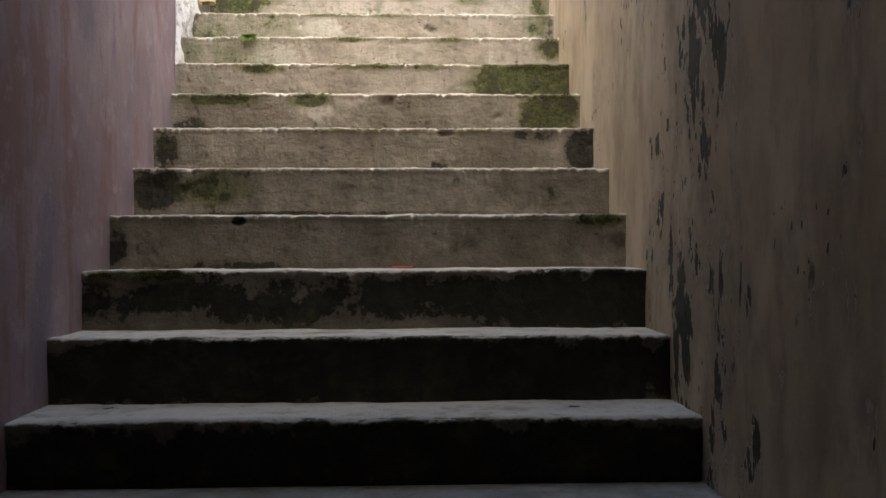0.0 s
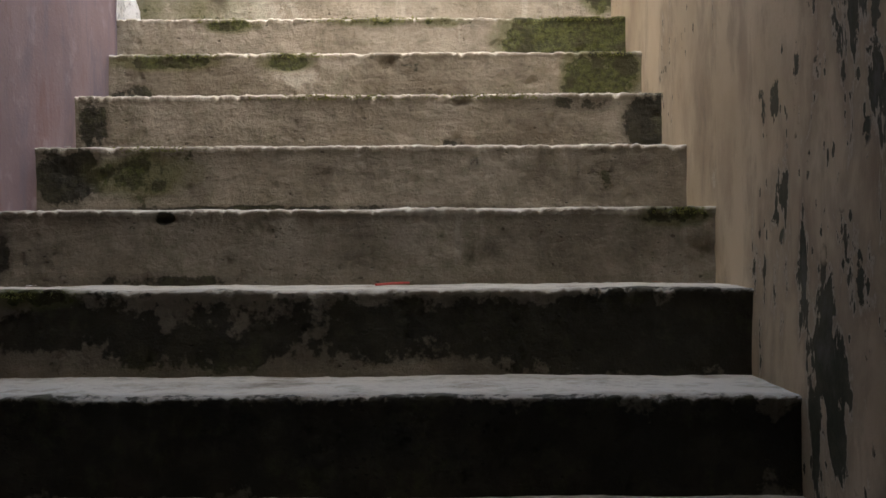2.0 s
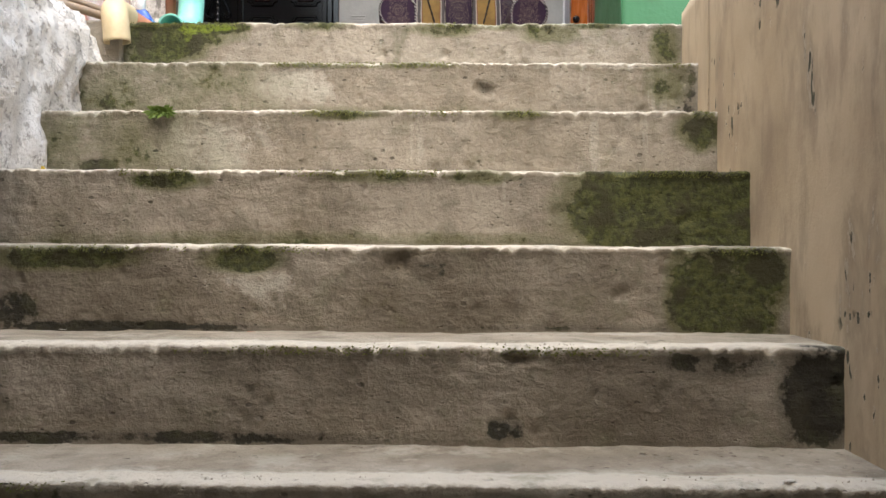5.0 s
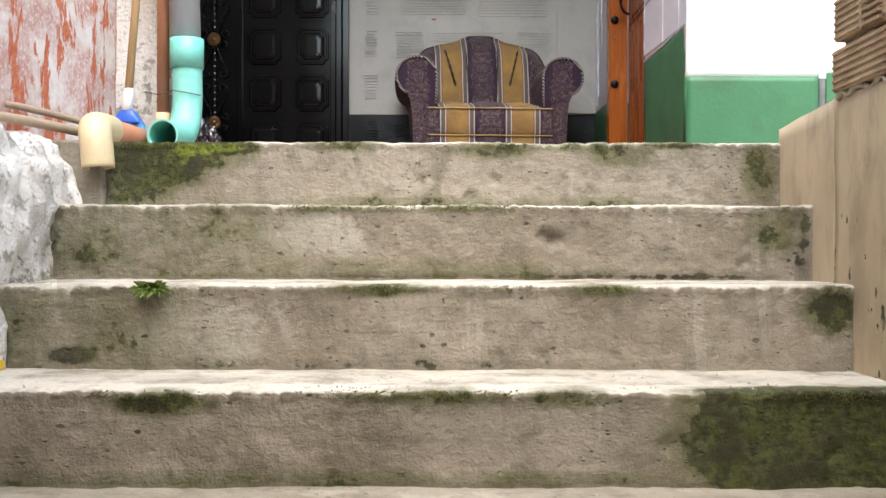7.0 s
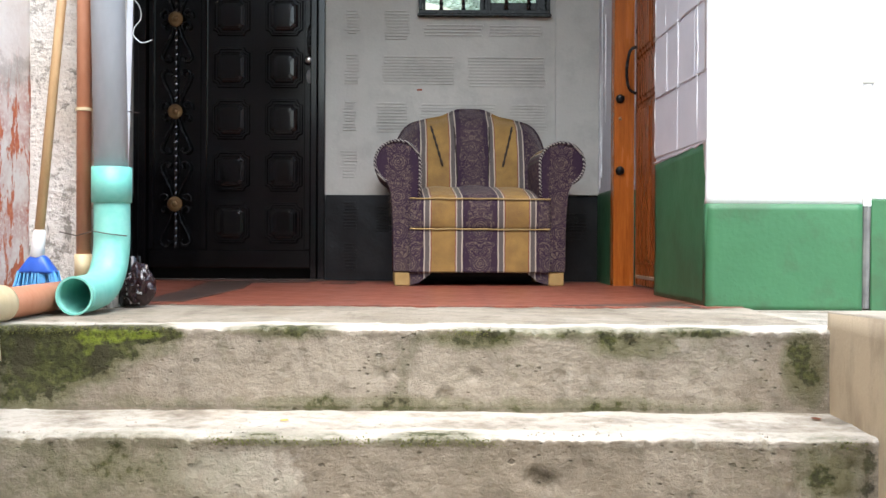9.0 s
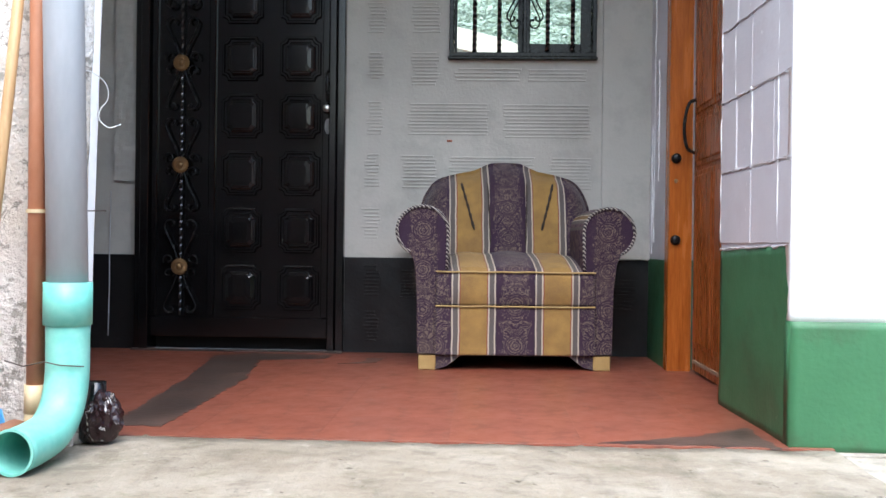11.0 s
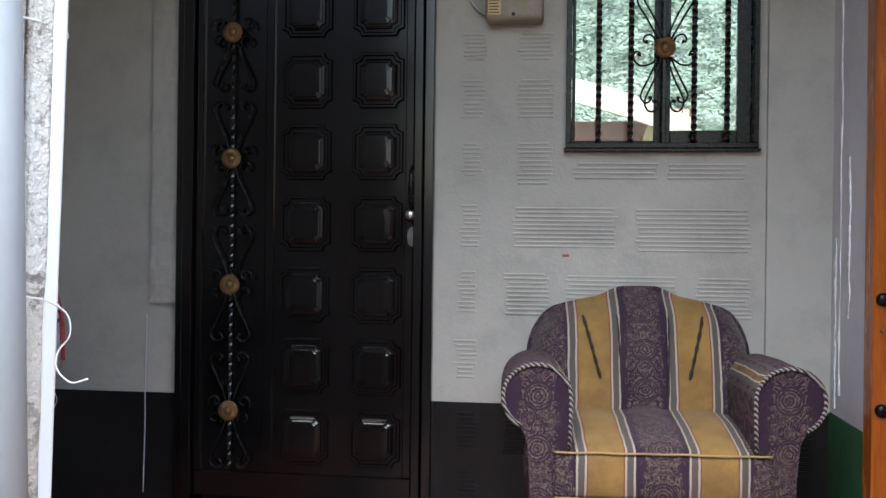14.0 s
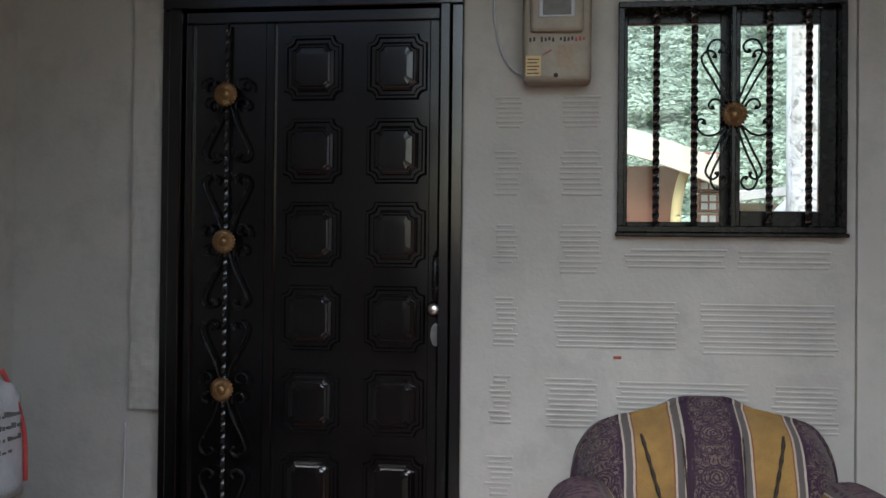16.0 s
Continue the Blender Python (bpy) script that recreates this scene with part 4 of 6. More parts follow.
for x0, x1 in ((-2.0, -1.458), (-0.532, 0.8)):
    solid("baseboard", sheet((x0, BY - 0.006, 0.002), (x1 - x0, 0, 0), (0, 0, 0.418), max(8, int((x1 - x0) / 0.02)), 20, 0.0025, 6, 0.005), M_DADO, "black painted dado along the grey wall", "baseboard")
solid("wall_porch_left", box(-2.15, -1.955, 0.72, BY, 0, 2.6), M_GREY, "grey side wall of the porch", "wall")
solid("wall_porch_front_left", box(-2.1, -1.122, 0.615, 0.72, -0.02, 2.6), M_WHITE, "white wall beside the porch opening", "wall")
# unseen ceiling; its front edge is set by the light wanted on the back wall
solid("ceiling_porch", box(-2.15, 3.4, 0.95, 2.8, 2.5, 2.62), M_CEIL, "unseen dull ceiling added over the porch to shade it", "ceiling")

# red painted floor of square tiles with a worn cement band
floor = thing("floor_porch", (0, 1.7, 0), "glossy red painted tile floor of the porch", "floor", kind="structure")
TP = 0.325
tile_mesh = {}


def tile(x0, x1, y0, y1):
    key = (round(x1 - x0, 3), round(y1 - y0, 3))
    if key not in tile_mesh:
        bm = box(-key[0] / 2, key[0] / 2, -key[1] / 2, key[1] / 2, -0.006, 0.004, 0.0004)
        me = bpy.data.meshes.new("tile")
        bm.to_mesh(me)
        bm.free()
        me.materials.append(M_REDFLOOR)
        tile_mesh[key] = me
    ob = new("tile", tile_mesh[key])
    ob.parent = floor
    ob.matrix_parent_inverse = floor.matrix_basis.inverted()
    ob.location = ((x0 + x1) / 2, (y0 + y1) / 2, 0.0)


for i in range(10):
    for j in range(6):
        x0, y0 = -1.95 + i * TP, 0.73 + j * TP
        x1, y1 = min(x0 + TP, SX + 0.12), min(y0 + TP, BY)
        if x1 - x0 > 0.05:
            tile(x0 + 0.0002, x1 - 0.0002, y0 + 0.0002, y1 - 0.0002)


def ragged(outline, z, thick, material, label, seed):
    """A thin cement patch with a ragged outline."""
    rnd = random.Random(seed)
    pts = []
    for a, b in zip(outline, outline[1:] + outline[:1]):
        n = max(2, int(math.dist(a, b) / 0.025))
        for k in range(n):
            t = k / n
            pts.append((a[0] + (b[0] - a[0]) * t + rnd.uniform(-0.009, 0.009), a[1] + (b[1] - a[1]) * t + rnd.uniform(-0.009, 0.009)))
    bm = bmesh.new()
    f = bm.faces.new([bm.verts.new((x, y, z)) for x, y in pts])
    up = bmesh.ops.extrude_face_region(bm, geom=[f])["geom"]
    bmesh.ops.translate(bm, verts=[g for g in up if isinstance(g, bmesh.types.BMVert)], vec=(0, 0, thick))
    return part("cement_band", bm, material, floor, label)


ragged([(-1.04, 2.4), (-0.95, 1.7), (-0.88, 0.86), (-0.74, 0.84), (-0.745, 1.72), (-0.82, 2.28), (-0.57, 2.36), (-0.56, 2.48), (-0.9, 2.5)], 0.001, 0.0045, M_PATCH, "dark grey cement band in the red floor", 3)
ragged([(0.36, 0.74), (0.62, 0.86), (0.78, 0.98), (0.79, 0.735)], 0.001, 0.0045, M_PATCH, "bare cement corner of the floor", 5)
ragged([(-0.49, 2.2), (-0.34, 2.26), (-0.33, 2.4), (-0.4, 2.4), (-0.4, 2.27)], 0.001, 0.0045, M_PATCH, "worn grey patch of the floor", 8)


# ---- right side of the porch: block wall with the wooden door, and the green and white front ----
wall_side = thing("wall_side", (0.9, 1.05, 0), "lilac white block wall with a green dado", "wall", kind="structure")


def splay(bm):
    """The short wall opens a little towards the stairs."""
    for v in bm.verts:
        v.co.x += 0.02 * (1.38 - v.co.y) / 0.63
    return bm


part("core", splay(box(0.802, 1.0, 0.765, 1.38, 0, 2.6)), M_BLOCK, wall_side)
part("core", box(0.79, 1.0, 2.245, BY, 0.43, 2.6), M_BLOCK, wall_side)
part("dado", box(0.789, 0.9, 2.245, BY, 0.0, 0.43, 0.002), M_GREEN, wall_side, "green painted dado")
part("core", box(0.808, 1.0, 1.38, 2.245, 2.06, 2.6), M_BLOCK, wall_side)
bm = sheet((0.8, 1.385, 0.0), (0, -0.63, 0), (0, 0, 0.47), 24, 20, 0.003, 6, 0.02)
for v in bm.verts:
    if v.co.z > 0.4:
        v.co.z += (1.385 - v.co.y) * 0.03
part("dado", splay(bm), M_GREEN, wall_side, "green painted dado", True)
rnd = random.Random(4)
for r in range(10):
    z0 = 0.492 + r * 0.212
    y = 1.383
    first = True
    while y > 0.76:
        length = (0.16 if r % 2 else 0.3) if first else 0.32
        first = False
        y1 = max(y - length, 0.752)
        if y - y1 > 0.02:
            part("block", splay(box(0.7985 + rnd.uniform(-0.0015, 0.0015), 0.815, y1 + 0.003, y - 0.002, z0 + 0.002, z0 + 0.206 + rnd.uniform(-0.003, 0.003), 0.0015)), M_BLOCK, wall_side)
        y = y1 - 0.004

solid("wall_front_white", sheet((0.818, 0.75, 0.305), (0.452, 0, 0), (0, 0, 2.3), 24, 80, 0.003, 4, 0.05), M_WHITE, "white painted front wall of the house", "wall", smooth=True)
solid("wall_front_green", sheet((0.817, 0.747, -0.01), (0.453, 0, 0), (0, 0, 0.315), 24, 16, 0.003, 5, 0.05), M_GREEN, "green painted base of the front wall", "wall", smooth=True)
solid("wall_front_far_white", box(1.3, 3.4, 0.76, 0.95, 0.32, 2.6, 0.004), M_WHITE, "white front wall beyond the drain pipe", "wall")
solid("wall_front_far_green", box(1.3, 3.4, 0.756, 0.95, -0.01, 0.32, 0.003), M_GREEN, "green base of the front wall beyond the drain pipe", "wall")
solid("wall_front_gap", box(1.268, 1.302, 0.79, 0.95, -0.01, 2.6), M_MORTAR, "dark joint behind the drain pipe", "wall")
drain = thing("drain_pipe", (1.286, 0.76, 0), "thin white painted drain pipe on the front wall", "pipe")
part("pipe", tube([(1.288, 0.765, 0.3), (1.286, 0.765, 1.0), (1.284, 0.765, 2.4)], 0.015, 10), M_WHITEPLASTIC, drain)
part("lower_pipe", tube([(1.286, 0.768, 0.0), (1.288, 0.765, 0.3)], 0.013, 10), M_DARKROOF, drain, "dirty lower end")
part("clip", box(1.264, 1.308, 0.744, 0.76, 0.66, 0.7, 0.003), M_WHITEPLASTIC, drain, "white pipe clip")

door2 = thing("door_2", (0.88, 1.8, 0), "varnished orange brown wooden panel door, closed, in the side wall", "door", kind="structure")
part("jamb", box(0.786, 0.876, 2.155, 2.24, 0.0, 2.1, 0.004), M_WOOD, door2, "orange varnished jamb")
part("jamb", box(0.81, 0.93, 1.386, 1.44, 0.0, 2.1, 0.004), M_WOOD, door2)
part("lintel", box(0.81, 0.93, 1.44, 2.155, 2.0, 2.1, 0.004), M_WOOD, door2)
leaf = part("leaf", box(0.88, 0.92, 1.442, 2.15, 0.012, 1.995, 0.003), M_DOORWOOD, door2)
for z0, z1 in ((0.12, 0.75), (0.8, 0.95), (1.0, 1.9)):
    for y0, y1 in ((1.5, 1.77), (1.82, 2.09)):
        if z1 - z0 < 0.2:
            if y0 > 1.6:
                continue
            y1 = 2.09
        part("panel", box(0.868, 0.885, y0, y1, z0, z1, 0.006), M_DOORWOOD, leaf)
        part("moulding", box(0.8735, 0.884, y0 - 0.018, y1 + 0.018, z0 - 0.018, z1 + 0.018, 0.004), M_DOORWOOD, leaf)
part("threshold", box(0.8765, 0.886, 1.45, 2.14, 0.04, 0.055, 0.002), M_STICK, leaf, "pale worn strip")
part("handle", tube(smooth_line([(0.874, 2.1, 1.04), (0.845, 2.1, 1.02), (0.83, 2.1, 0.94), (0.84, 2.1, 0.86), (0.874, 2.1, 0.835)], 6), 0.0065, 8), M_IRON, door2, "bowed iron pull handle", True)
for z in (0.822, 0.508):
    part("bolt", lathe([(0.001, 0.016), (0.012, 0.015), (0.018, 0.01), (0.02, 0.0), (0.02, -0.004)], 14, pose(0.812, 2.153, z, 90, 0, 0)), M_IRON, door2, "black domed bolt head", True)
part("screw", lathe([(0.001, 0.004), (0.007, 0.003), (0.008, 0.0)], 10, pose(0.812, 2.153, 0.735, 90, 0, 0)), M_BRASS, door2)
part("hasp", lathe([(0.001, 0.012), (0.012, 0.01), (0.014, 0.0)], 12, pose(0.877, 2.08, 1.1, 0, -90, 0)), M_IRON, door2)


# ---- metal door ----
def spiral(cx, cz, r0, r1, a0, a1, y, n=18):
    return [(cx + (r0 + (r1 - r0) * k / n) * math.cos(a0 + (a1 - a0) * k / n), y, cz + (r0 + (r1 - r0) * k / n) * math.sin(a0 + (a1 - a0) * k / n)) for k in range(n + 1)]


def notched(w, h, c):
    """An outline with hollowed corners."""
    pts = []
    for sx, sz, a in ((1, 1, 180), (-1, 1, 270), (-1, -1, 0), (1, -1, 90)):
        arc = []
        for k in range(5):
            q = radians(a + 90 * k / 4) if sx * sz > 0 else radians(a + 90 * k / 4)
            arc.append((sx * w / 2 + c * math.cos(q), sz * h / 2 + c * math.sin(q)))
        pts += arc[::-1]
    return pts


def embossed(cx, cz, y, w, h):
    """A pressed sheet panel: notched steps rising to a flat middle."""
    bm = bmesh.new()
    rings = []
    for inset, out, c in ((0.0, 0.0, 0.026), (0.004, -0.009, 0.026), (0.010, -0.009, 0.026), (0.015, -0.003, 0.024), (0.024, -0.003, 0.022), (0.027, -0.011, 0.02), (0.034, -0.0155, 0.017), (0.037, -0.0155, 0.016), (0.042, -0.0185, 0.014), (0.06, -0.0195, 0.008)):
        rings.append([bm.verts.new((cx + px, y + out, cz + pz)) for px, pz in notched(w - 2 * inset, h - 2 * inset, c)])
    for a, b in zip(rings, rings[1:]):
        for k in range(len(a)):
            bm.faces.new((a[k], a[(k + 1) % len(a)], b[(k + 1) % len(a)], b[k]))
    bm.faces.new(rings[-1])
    return bm


def rosette(x, y, z, r):
    """A pressed brass daisy, facing the porch."""
    bm = bmesh.new()
    n = 40
    rings = []
    for rad, out in ((1.0, 0.0), (0.82, -0.006), (0.5, -0.008), (0.42, -0.004), (0.3, -0.009), (0.12, -0.012)):
        rings.append([bm.verts.new((x + r * rad * (1 + (0.07 if k % 2 else -0.07) * (rad > 0.7)) * math.cos(2 * math.pi * k / n), y + out + (0.002 if k % 2 and rad > 0.45 else 0), z + r * rad * (1 + (0.07 if k % 2 else -0.07) * (rad > 0.7)) * math.sin(2 * math.pi * k / n))) for k in range(n)])
    for a, b in zip(rings, rings[1:]):
        for k in range(n):
            bm.faces.new((a[k], a[(k + 1) % n], b[(k + 1) % n], b[k]))
    bm.faces.new(rings[-1])
    bm.faces.new(rings[0])
    return bm


def twisted(x, y, z0, z1, r, turns, n):
    """A square bar, twisted along its length."""
    bm = bmesh.new()
    rings = []
    for i in range(n + 1):
        q = 2 * math.pi * turns * i / n
        rings.append([bm.verts.new((x + r * math.cos(q + k * math.pi / 2), y + r * math.sin(q + k * math.pi / 2), z0 + (z1 - z0) * i / n)) for k in range(4)])
    for a, b in zip(rings, rings[1:]):
        for k in range(4):
            bm.faces.new((a[k], a[(k + 1) % 4], b[(k + 1) % 4], b[k]))
    bm.faces.new(rings[0])
    bm.faces.new(rings[-1])
    return bm


door1 = thing("door_1", (-1.0, BY, 0), "closed black enamelled steel door with pressed panels and a scrolled grille", "door", kind="structure")
for x0, x1 in ((-1.457, -1.432), (-1.43, -1.392), (-0.6, -0.57), (-0.567, -0.533)):
    part("jamb", box(x0, x1, 2.575 if x0 in (-1.43, -0.6) else 2.59, 2.7, 0.0, 1.965, 0.003), M_ENAMEL, door1)
part("lintel", box(-1.457, -0.533, 2.588, 2.7, 1.967, 2.022, 0.003), M_ENAMEL, door1)
leaf = part("leaf", box(-1.39, -0.602, 2.615, 2.65, 0.062, 1.962, 0.002), M_ENAMEL, door1)
part("sill", box(-1.46, -0.53, 2.56, 2.6, 0.002, 0.012, 0.003), M_PATCH, door1, "worn cement sill")
# added black sheet stands in for the darkness behind the gap under the leaf
part("dark_backing", box(-1.457, -0.533, 2.72, 2.74, 0.0, 2.02), M_BLACKCLOTH, door1)
part("rail", box(-1.388, -0.604, 2.604, 2.617, 0.064, 0.15, 0.003), M_ENAMEL, leaf)
part("rail", box(-1.388, -0.604, 2.604, 2.617, 1.925, 1.96, 0.003), M_ENAMEL, leaf)
part("stile", box(-1.135, -1.105, 2.6, 2.617, 0.152, 1.923, 0.004), M_ENAMEL, leaf)
part("stile", box(-0.634, -0.604, 2.603, 2.617, 0.152, 1.923, 0.003), M_ENAMEL, leaf)
part("stile", box(-1.388, -1.362, 2.6, 2.617, 0.152, 1.923, 0.004), M_ENAMEL, leaf)
for r in range(7):
    for cx in (-0.989, -0.733):
        part("pressed_panel", embossed(cx, 1.786 - 0.2508 * r, 2.612, 0.182, 0.196), M_ENAMEL, leaf)
FX, FY = -1.252, 2.59
part("twisted_bar", twisted(FX, FY + 0.004, 0.155, 1.92, 0.0068, 12.6, 480), M_TWIST, leaf)
for i, z in enumerate((1.704, 1.26, 0.815, 0.37)):
    part("rosette", rosette(FX, FY - 0.012, z, 0.036), M_BRASS, leaf, "tarnished brass daisy")
    for sx in (-1, 1):
        for sz in (-1, 1):
            c = spiral(FX + sx * 0.052, z + sz * 0.03, 0.026, 0.008, math.pi * (0.5 if sx > 0 else 0.5) - sx * 2.2 * sz, math.pi * 0.5 - sx * 2.2 * sz + sx * sz * 5.6, FY, 20)
            part("scroll", tube(c, 0.0045, 6), M_IRON, leaf, smooth=True)
    for sx in (-1, 1):
        top = [(FX + sx * 0.012, FY, z - 0.03), (FX + sx * 0.03, FY, z - 0.085), (FX + sx * 0.06, FY, z - 0.145), (FX + sx * 0.07, FY, z - 0.18), (FX + sx * 0.05, FY, z - 0.2), (FX + sx * 0.028, FY, z - 0.19), (FX + sx * 0.036, FY, z - 0.173)]
        if z > 0.4:
            part("scroll", tube(smooth_line(top, 5), 0.005, 6), M_IRON, leaf, smooth=True)
            low = [(FX + sx * 0.012, FY, z - 0.414), (FX + sx * 0.03, FY, z - 0.36), (FX + sx * 0.06, FY, z - 0.3), (FX + sx * 0.07, FY, z - 0.262), (FX + sx * 0.05, FY, z - 0.242), (FX + sx * 0.028, FY, z - 0.252), (FX + sx * 0.036, FY, z - 0.269)]
            part("scroll", tube(smooth_line(low, 5), 0.005, 6), M_IRON, leaf, smooth=True)
        else:
            part("scroll", tube(smooth_line(top, 5), 0.005, 6), M_IRON, leaf, smooth=True)
handle = part("handle", tube(smooth_line([(-0.607, 2.6, 1.235), (-0.607, 2.57, 1.21), (-0.607, 2.562, 1.16), (-0.607, 2.57, 1.11), (-0.607, 2.598, 1.085)], 6), [0.006] * 4 + [0.009] * 17 + [0.006] * 4, 8), M_IRON, door1, "black wrought pull handle", True)
part("lock_plate", lathe([(0.001, 0.008), (0.02, 0.007), (0.024, 0.0)], 18, pose(-0.612, 2.604, 1.066, 90, 0, 0)), M_IRON, door1, "", True)
part("knob", lathe([(0.001, 0.03), (0.012, 0.029), (0.017, 0.022), (0.016, 0.012), (0.012, 0.006), (0.013, 0.0)], 18, pose(-0.612, 2.598, 1.066, 90, 0, 0)), M_CHROME, door1, "chrome lock cylinder", True)

bm = bmesh.new()
bmesh.ops.create_circle(bm, cap_ends=True, segments=18, radius=1, matrix=pose(-0.608, 2.6022, 0.99, 90, 0, 0) @ Matrix.Diagonal((0.016, 0.034, 1, 1)))
part("scuff", bm, M_DARKROOF, door1, "pale worn spot under the lock")
crack = thing("thin_cable", (-1.575, BY, 0.4), "thin painted cable down the wall beside the metal door", "cable")
part("wire", tube(smooth_line([(-1.573, BY - 0.012, 0.7), (-1.575, BY - 0.012, 0.55), (-1.577, BY - 0.012, 0.43), (-1.576, BY - 0.012, 0.3), (-1.58, BY - 0.012, 0.06)], 5), 0.0025, 6), M_GREYPVC, crack, smooth=True)
for y, z0, z1, seed in ((2.5, 0.5, 2.2, 1), (2.4, 0.75, 1.25, 2), (2.55, 0.45, 1.0, 3)):
    rnd = random.Random(seed)
    line = [(0.788, y + rnd.uniform(-0.007, 0.007), z0 + (z1 - z0) * k / 16) for k in range(17)]
    part("mortar_run", tube(smooth_line(line, 3), [0.0012 + 0.0045 * rnd.random() ** 2 for k in range(49)], 6), M_WHITE, wall_side, "white plaster run", True)

rnd = random.Random(8)
for y0, y1, z0, z1, n in ((0.754, 0.756, 0.4, 2.3, 60), (1.376, 1.38, 0.5, 1.9, 40), (0.86, 0.862, 0.5, 1.25, 24), (1.08, 1.083, 0.7, 0.92, 8), (1.24, 1.242, 0.92, 1.12, 8), (0.76, 1.38, 0.703, 0.705, 30), (0.76, 1.38, 0.915, 0.917, 30), (0.76, 1.38, 1.127, 1.129, 30), (0.76, 1.38, 0.488, 0.476, 30)):
    line = [(0.799, y0 + (y1 - y0) * k / n + rnd.uniform(-0.003, 0.003), z0 + (z1 - z0) * k / n + rnd.uniform(-0.003, 0.003)) for k in range(n + 1)]
    part("joint_ridge", splay(tube(line, [0.0008 + 0.0045 * rnd.random() ** 2 for k in range(n + 1)], 5)), M_BLOCK if y1 - y0 > 0.1 else M_WHITE, wall_side, "uneven plaster ridge", True)

# ---- window with its sliding sashes and twisted bars ----
win = thing("window_1", (0.243, BY, 1.29), "black steel sliding window with twisted bars and a scroll ornament", "window", kind="structure")
WX0, WX1, WZ0, WZ1 = -0.083, 0.552, 1.297, 1.963
frame_part = part("window_frame", box(WX0, WX1, 2.6, 2.72, WZ0, WZ0 + 0.018, 0.002), M_IRON, win)
for a in ((WX0, WX1, WZ1 - 0.018, WZ1), (WX0, WX0 + 0.018, WZ0 + 0.018, WZ1 - 0.018), (WX1 - 0.018, WX1, WZ0 + 0.018, WZ1 - 0.018)):
    part("window_frame", box(a[0], a[1], 2.6, 2.72, a[2], a[3], 0.002), M_IRON, win)
part("window_sill", box(WX0 - 0.006, WX1 + 0.006, 2.594, 2.64, WZ0 - 0.012, WZ0 - 0.001, 0.002), M_IRON, win)


def sash(x0, x1, z0, z1, y, wl, wr, wt, wb):
    s = part("sash", box(x0, x0 + wl, y, y + 0.025, z0, z1, 0.002), M_IRON, win)
    part("rail", box(x1 - wr, x1, y, y + 0.025, z0, z1, 0.002), M_IRON, s)
    part("rail", box(x0 + wl, x1 - wr, y, y + 0.025, z0, z0 + wb, 0.002), M_IRON, s)
    part("rail", box(x0 + wl, x1 - wr, y, y + 0.025, z1 - wt, z1, 0.002), M_IRON, s)
    g = part("pane", box(x0 + wl - 0.004, x1 - wr + 0.004, y + 0.01, y + 0.014, z0 + wb - 0.004, z1 - wt + 0.004), M_GLASS, s)
    g.visible_shadow = False


sash(-0.064, 0.245, 1.316, 1.944, 2.675, 0.012, 0.03, 0.03, 0.014)
sash(0.235, 0.533, 1.316, 1.944, 2.645, 0.032, 0.046, 0.045, 0.045)
for x in (0.026, 0.133, 0.342, 0.45):
    part("bar", twisted(x, 2.612, WZ0, WZ1, 0.0105, 6.5, 100), M_TWIST, win)
OX, OZ, OY = 0.243, 1.634, 2.604
part("bar", box(OX - 0.007, OX + 0.007, OY + 0.006, OY + 0.02, WZ0, WZ1, 0.002), M_IRON, win)
part("rosette", rosette(OX, OY - 0.01, OZ, 0.036), M_BRASS, win, "tarnished brass daisy")
LYRE = [(0.008, 0.03), (0.036, 0.1), (0.066, 0.155), (0.076, 0.185), (0.062, 0.211), (0.038, 0.212), (0.024, 0.194), (0.033, 0.178), (0.045, 0.184)]
INNER = [(0.022, 0.03), (0.06, 0.1), (0.089, 0.15), (0.088, 0.172), (0.07, 0.184), (0.054, 0.176), (0.056, 0.162)]
UPPER = [(0.028, 0.02), (0.042, 0.04), (0.06, 0.043), (0.071, 0.03), (0.066, 0.018), (0.056, 0.022)]
LOWER = [(0.02, -0.032), (0.05, -0.056), (0.082, -0.058), (0.103, -0.036), (0.098, -0.014), (0.083, -0.016), (0.086, -0.028)]
for sx in (-1, 1):
    for sz in (-1, 1):
        for line in (LYRE, INNER):
            pts = smooth_line([(OX + sx * a * (1 if sz > 0 else 0.85), OY + (0.004 if line is INNER else 0), OZ + sz * b) for a, b in line], 6)
            part("scroll", tube(pts, [0.0036] * (len(pts) - 5) + [0.0045, 0.0062, 0.0075, 0.007, 0.004], 7), M_IRON, win, smooth=True)
    for line in (UPPER, LOWER):
        pts = smooth_line([(OX + sx * a, OY, OZ + b) for a, b in line], 6)
        part("scroll", tube(pts, [0.0036] * (len(pts) - 5) + [0.0045, 0.0065, 0.0085, 0.008, 0.004], 7), M_IRON, win, smooth=True)

# ---- armchair ----
CX, CY = 0.2, 2.085
chair = thing("armchair", (CX, CY, 0.004), "worn armchair in striped purple and ochre damask against the grey wall", "armchair")
chair.rotation_euler = (0, 0, radians(4))


def cpart(name, bm, material, parent=None, label="", smooth=False, bev=0.0):
    """A part of the chair, built about the chair's own origin."""
    ob = link(bm, name, material, smooth)
    ob.parent = parent or chair
    if bev:
        m = ob.modifiers.new("soft", "BEVEL")
        m.width, m.segments = bev, 3
    return tagged(ob, label)


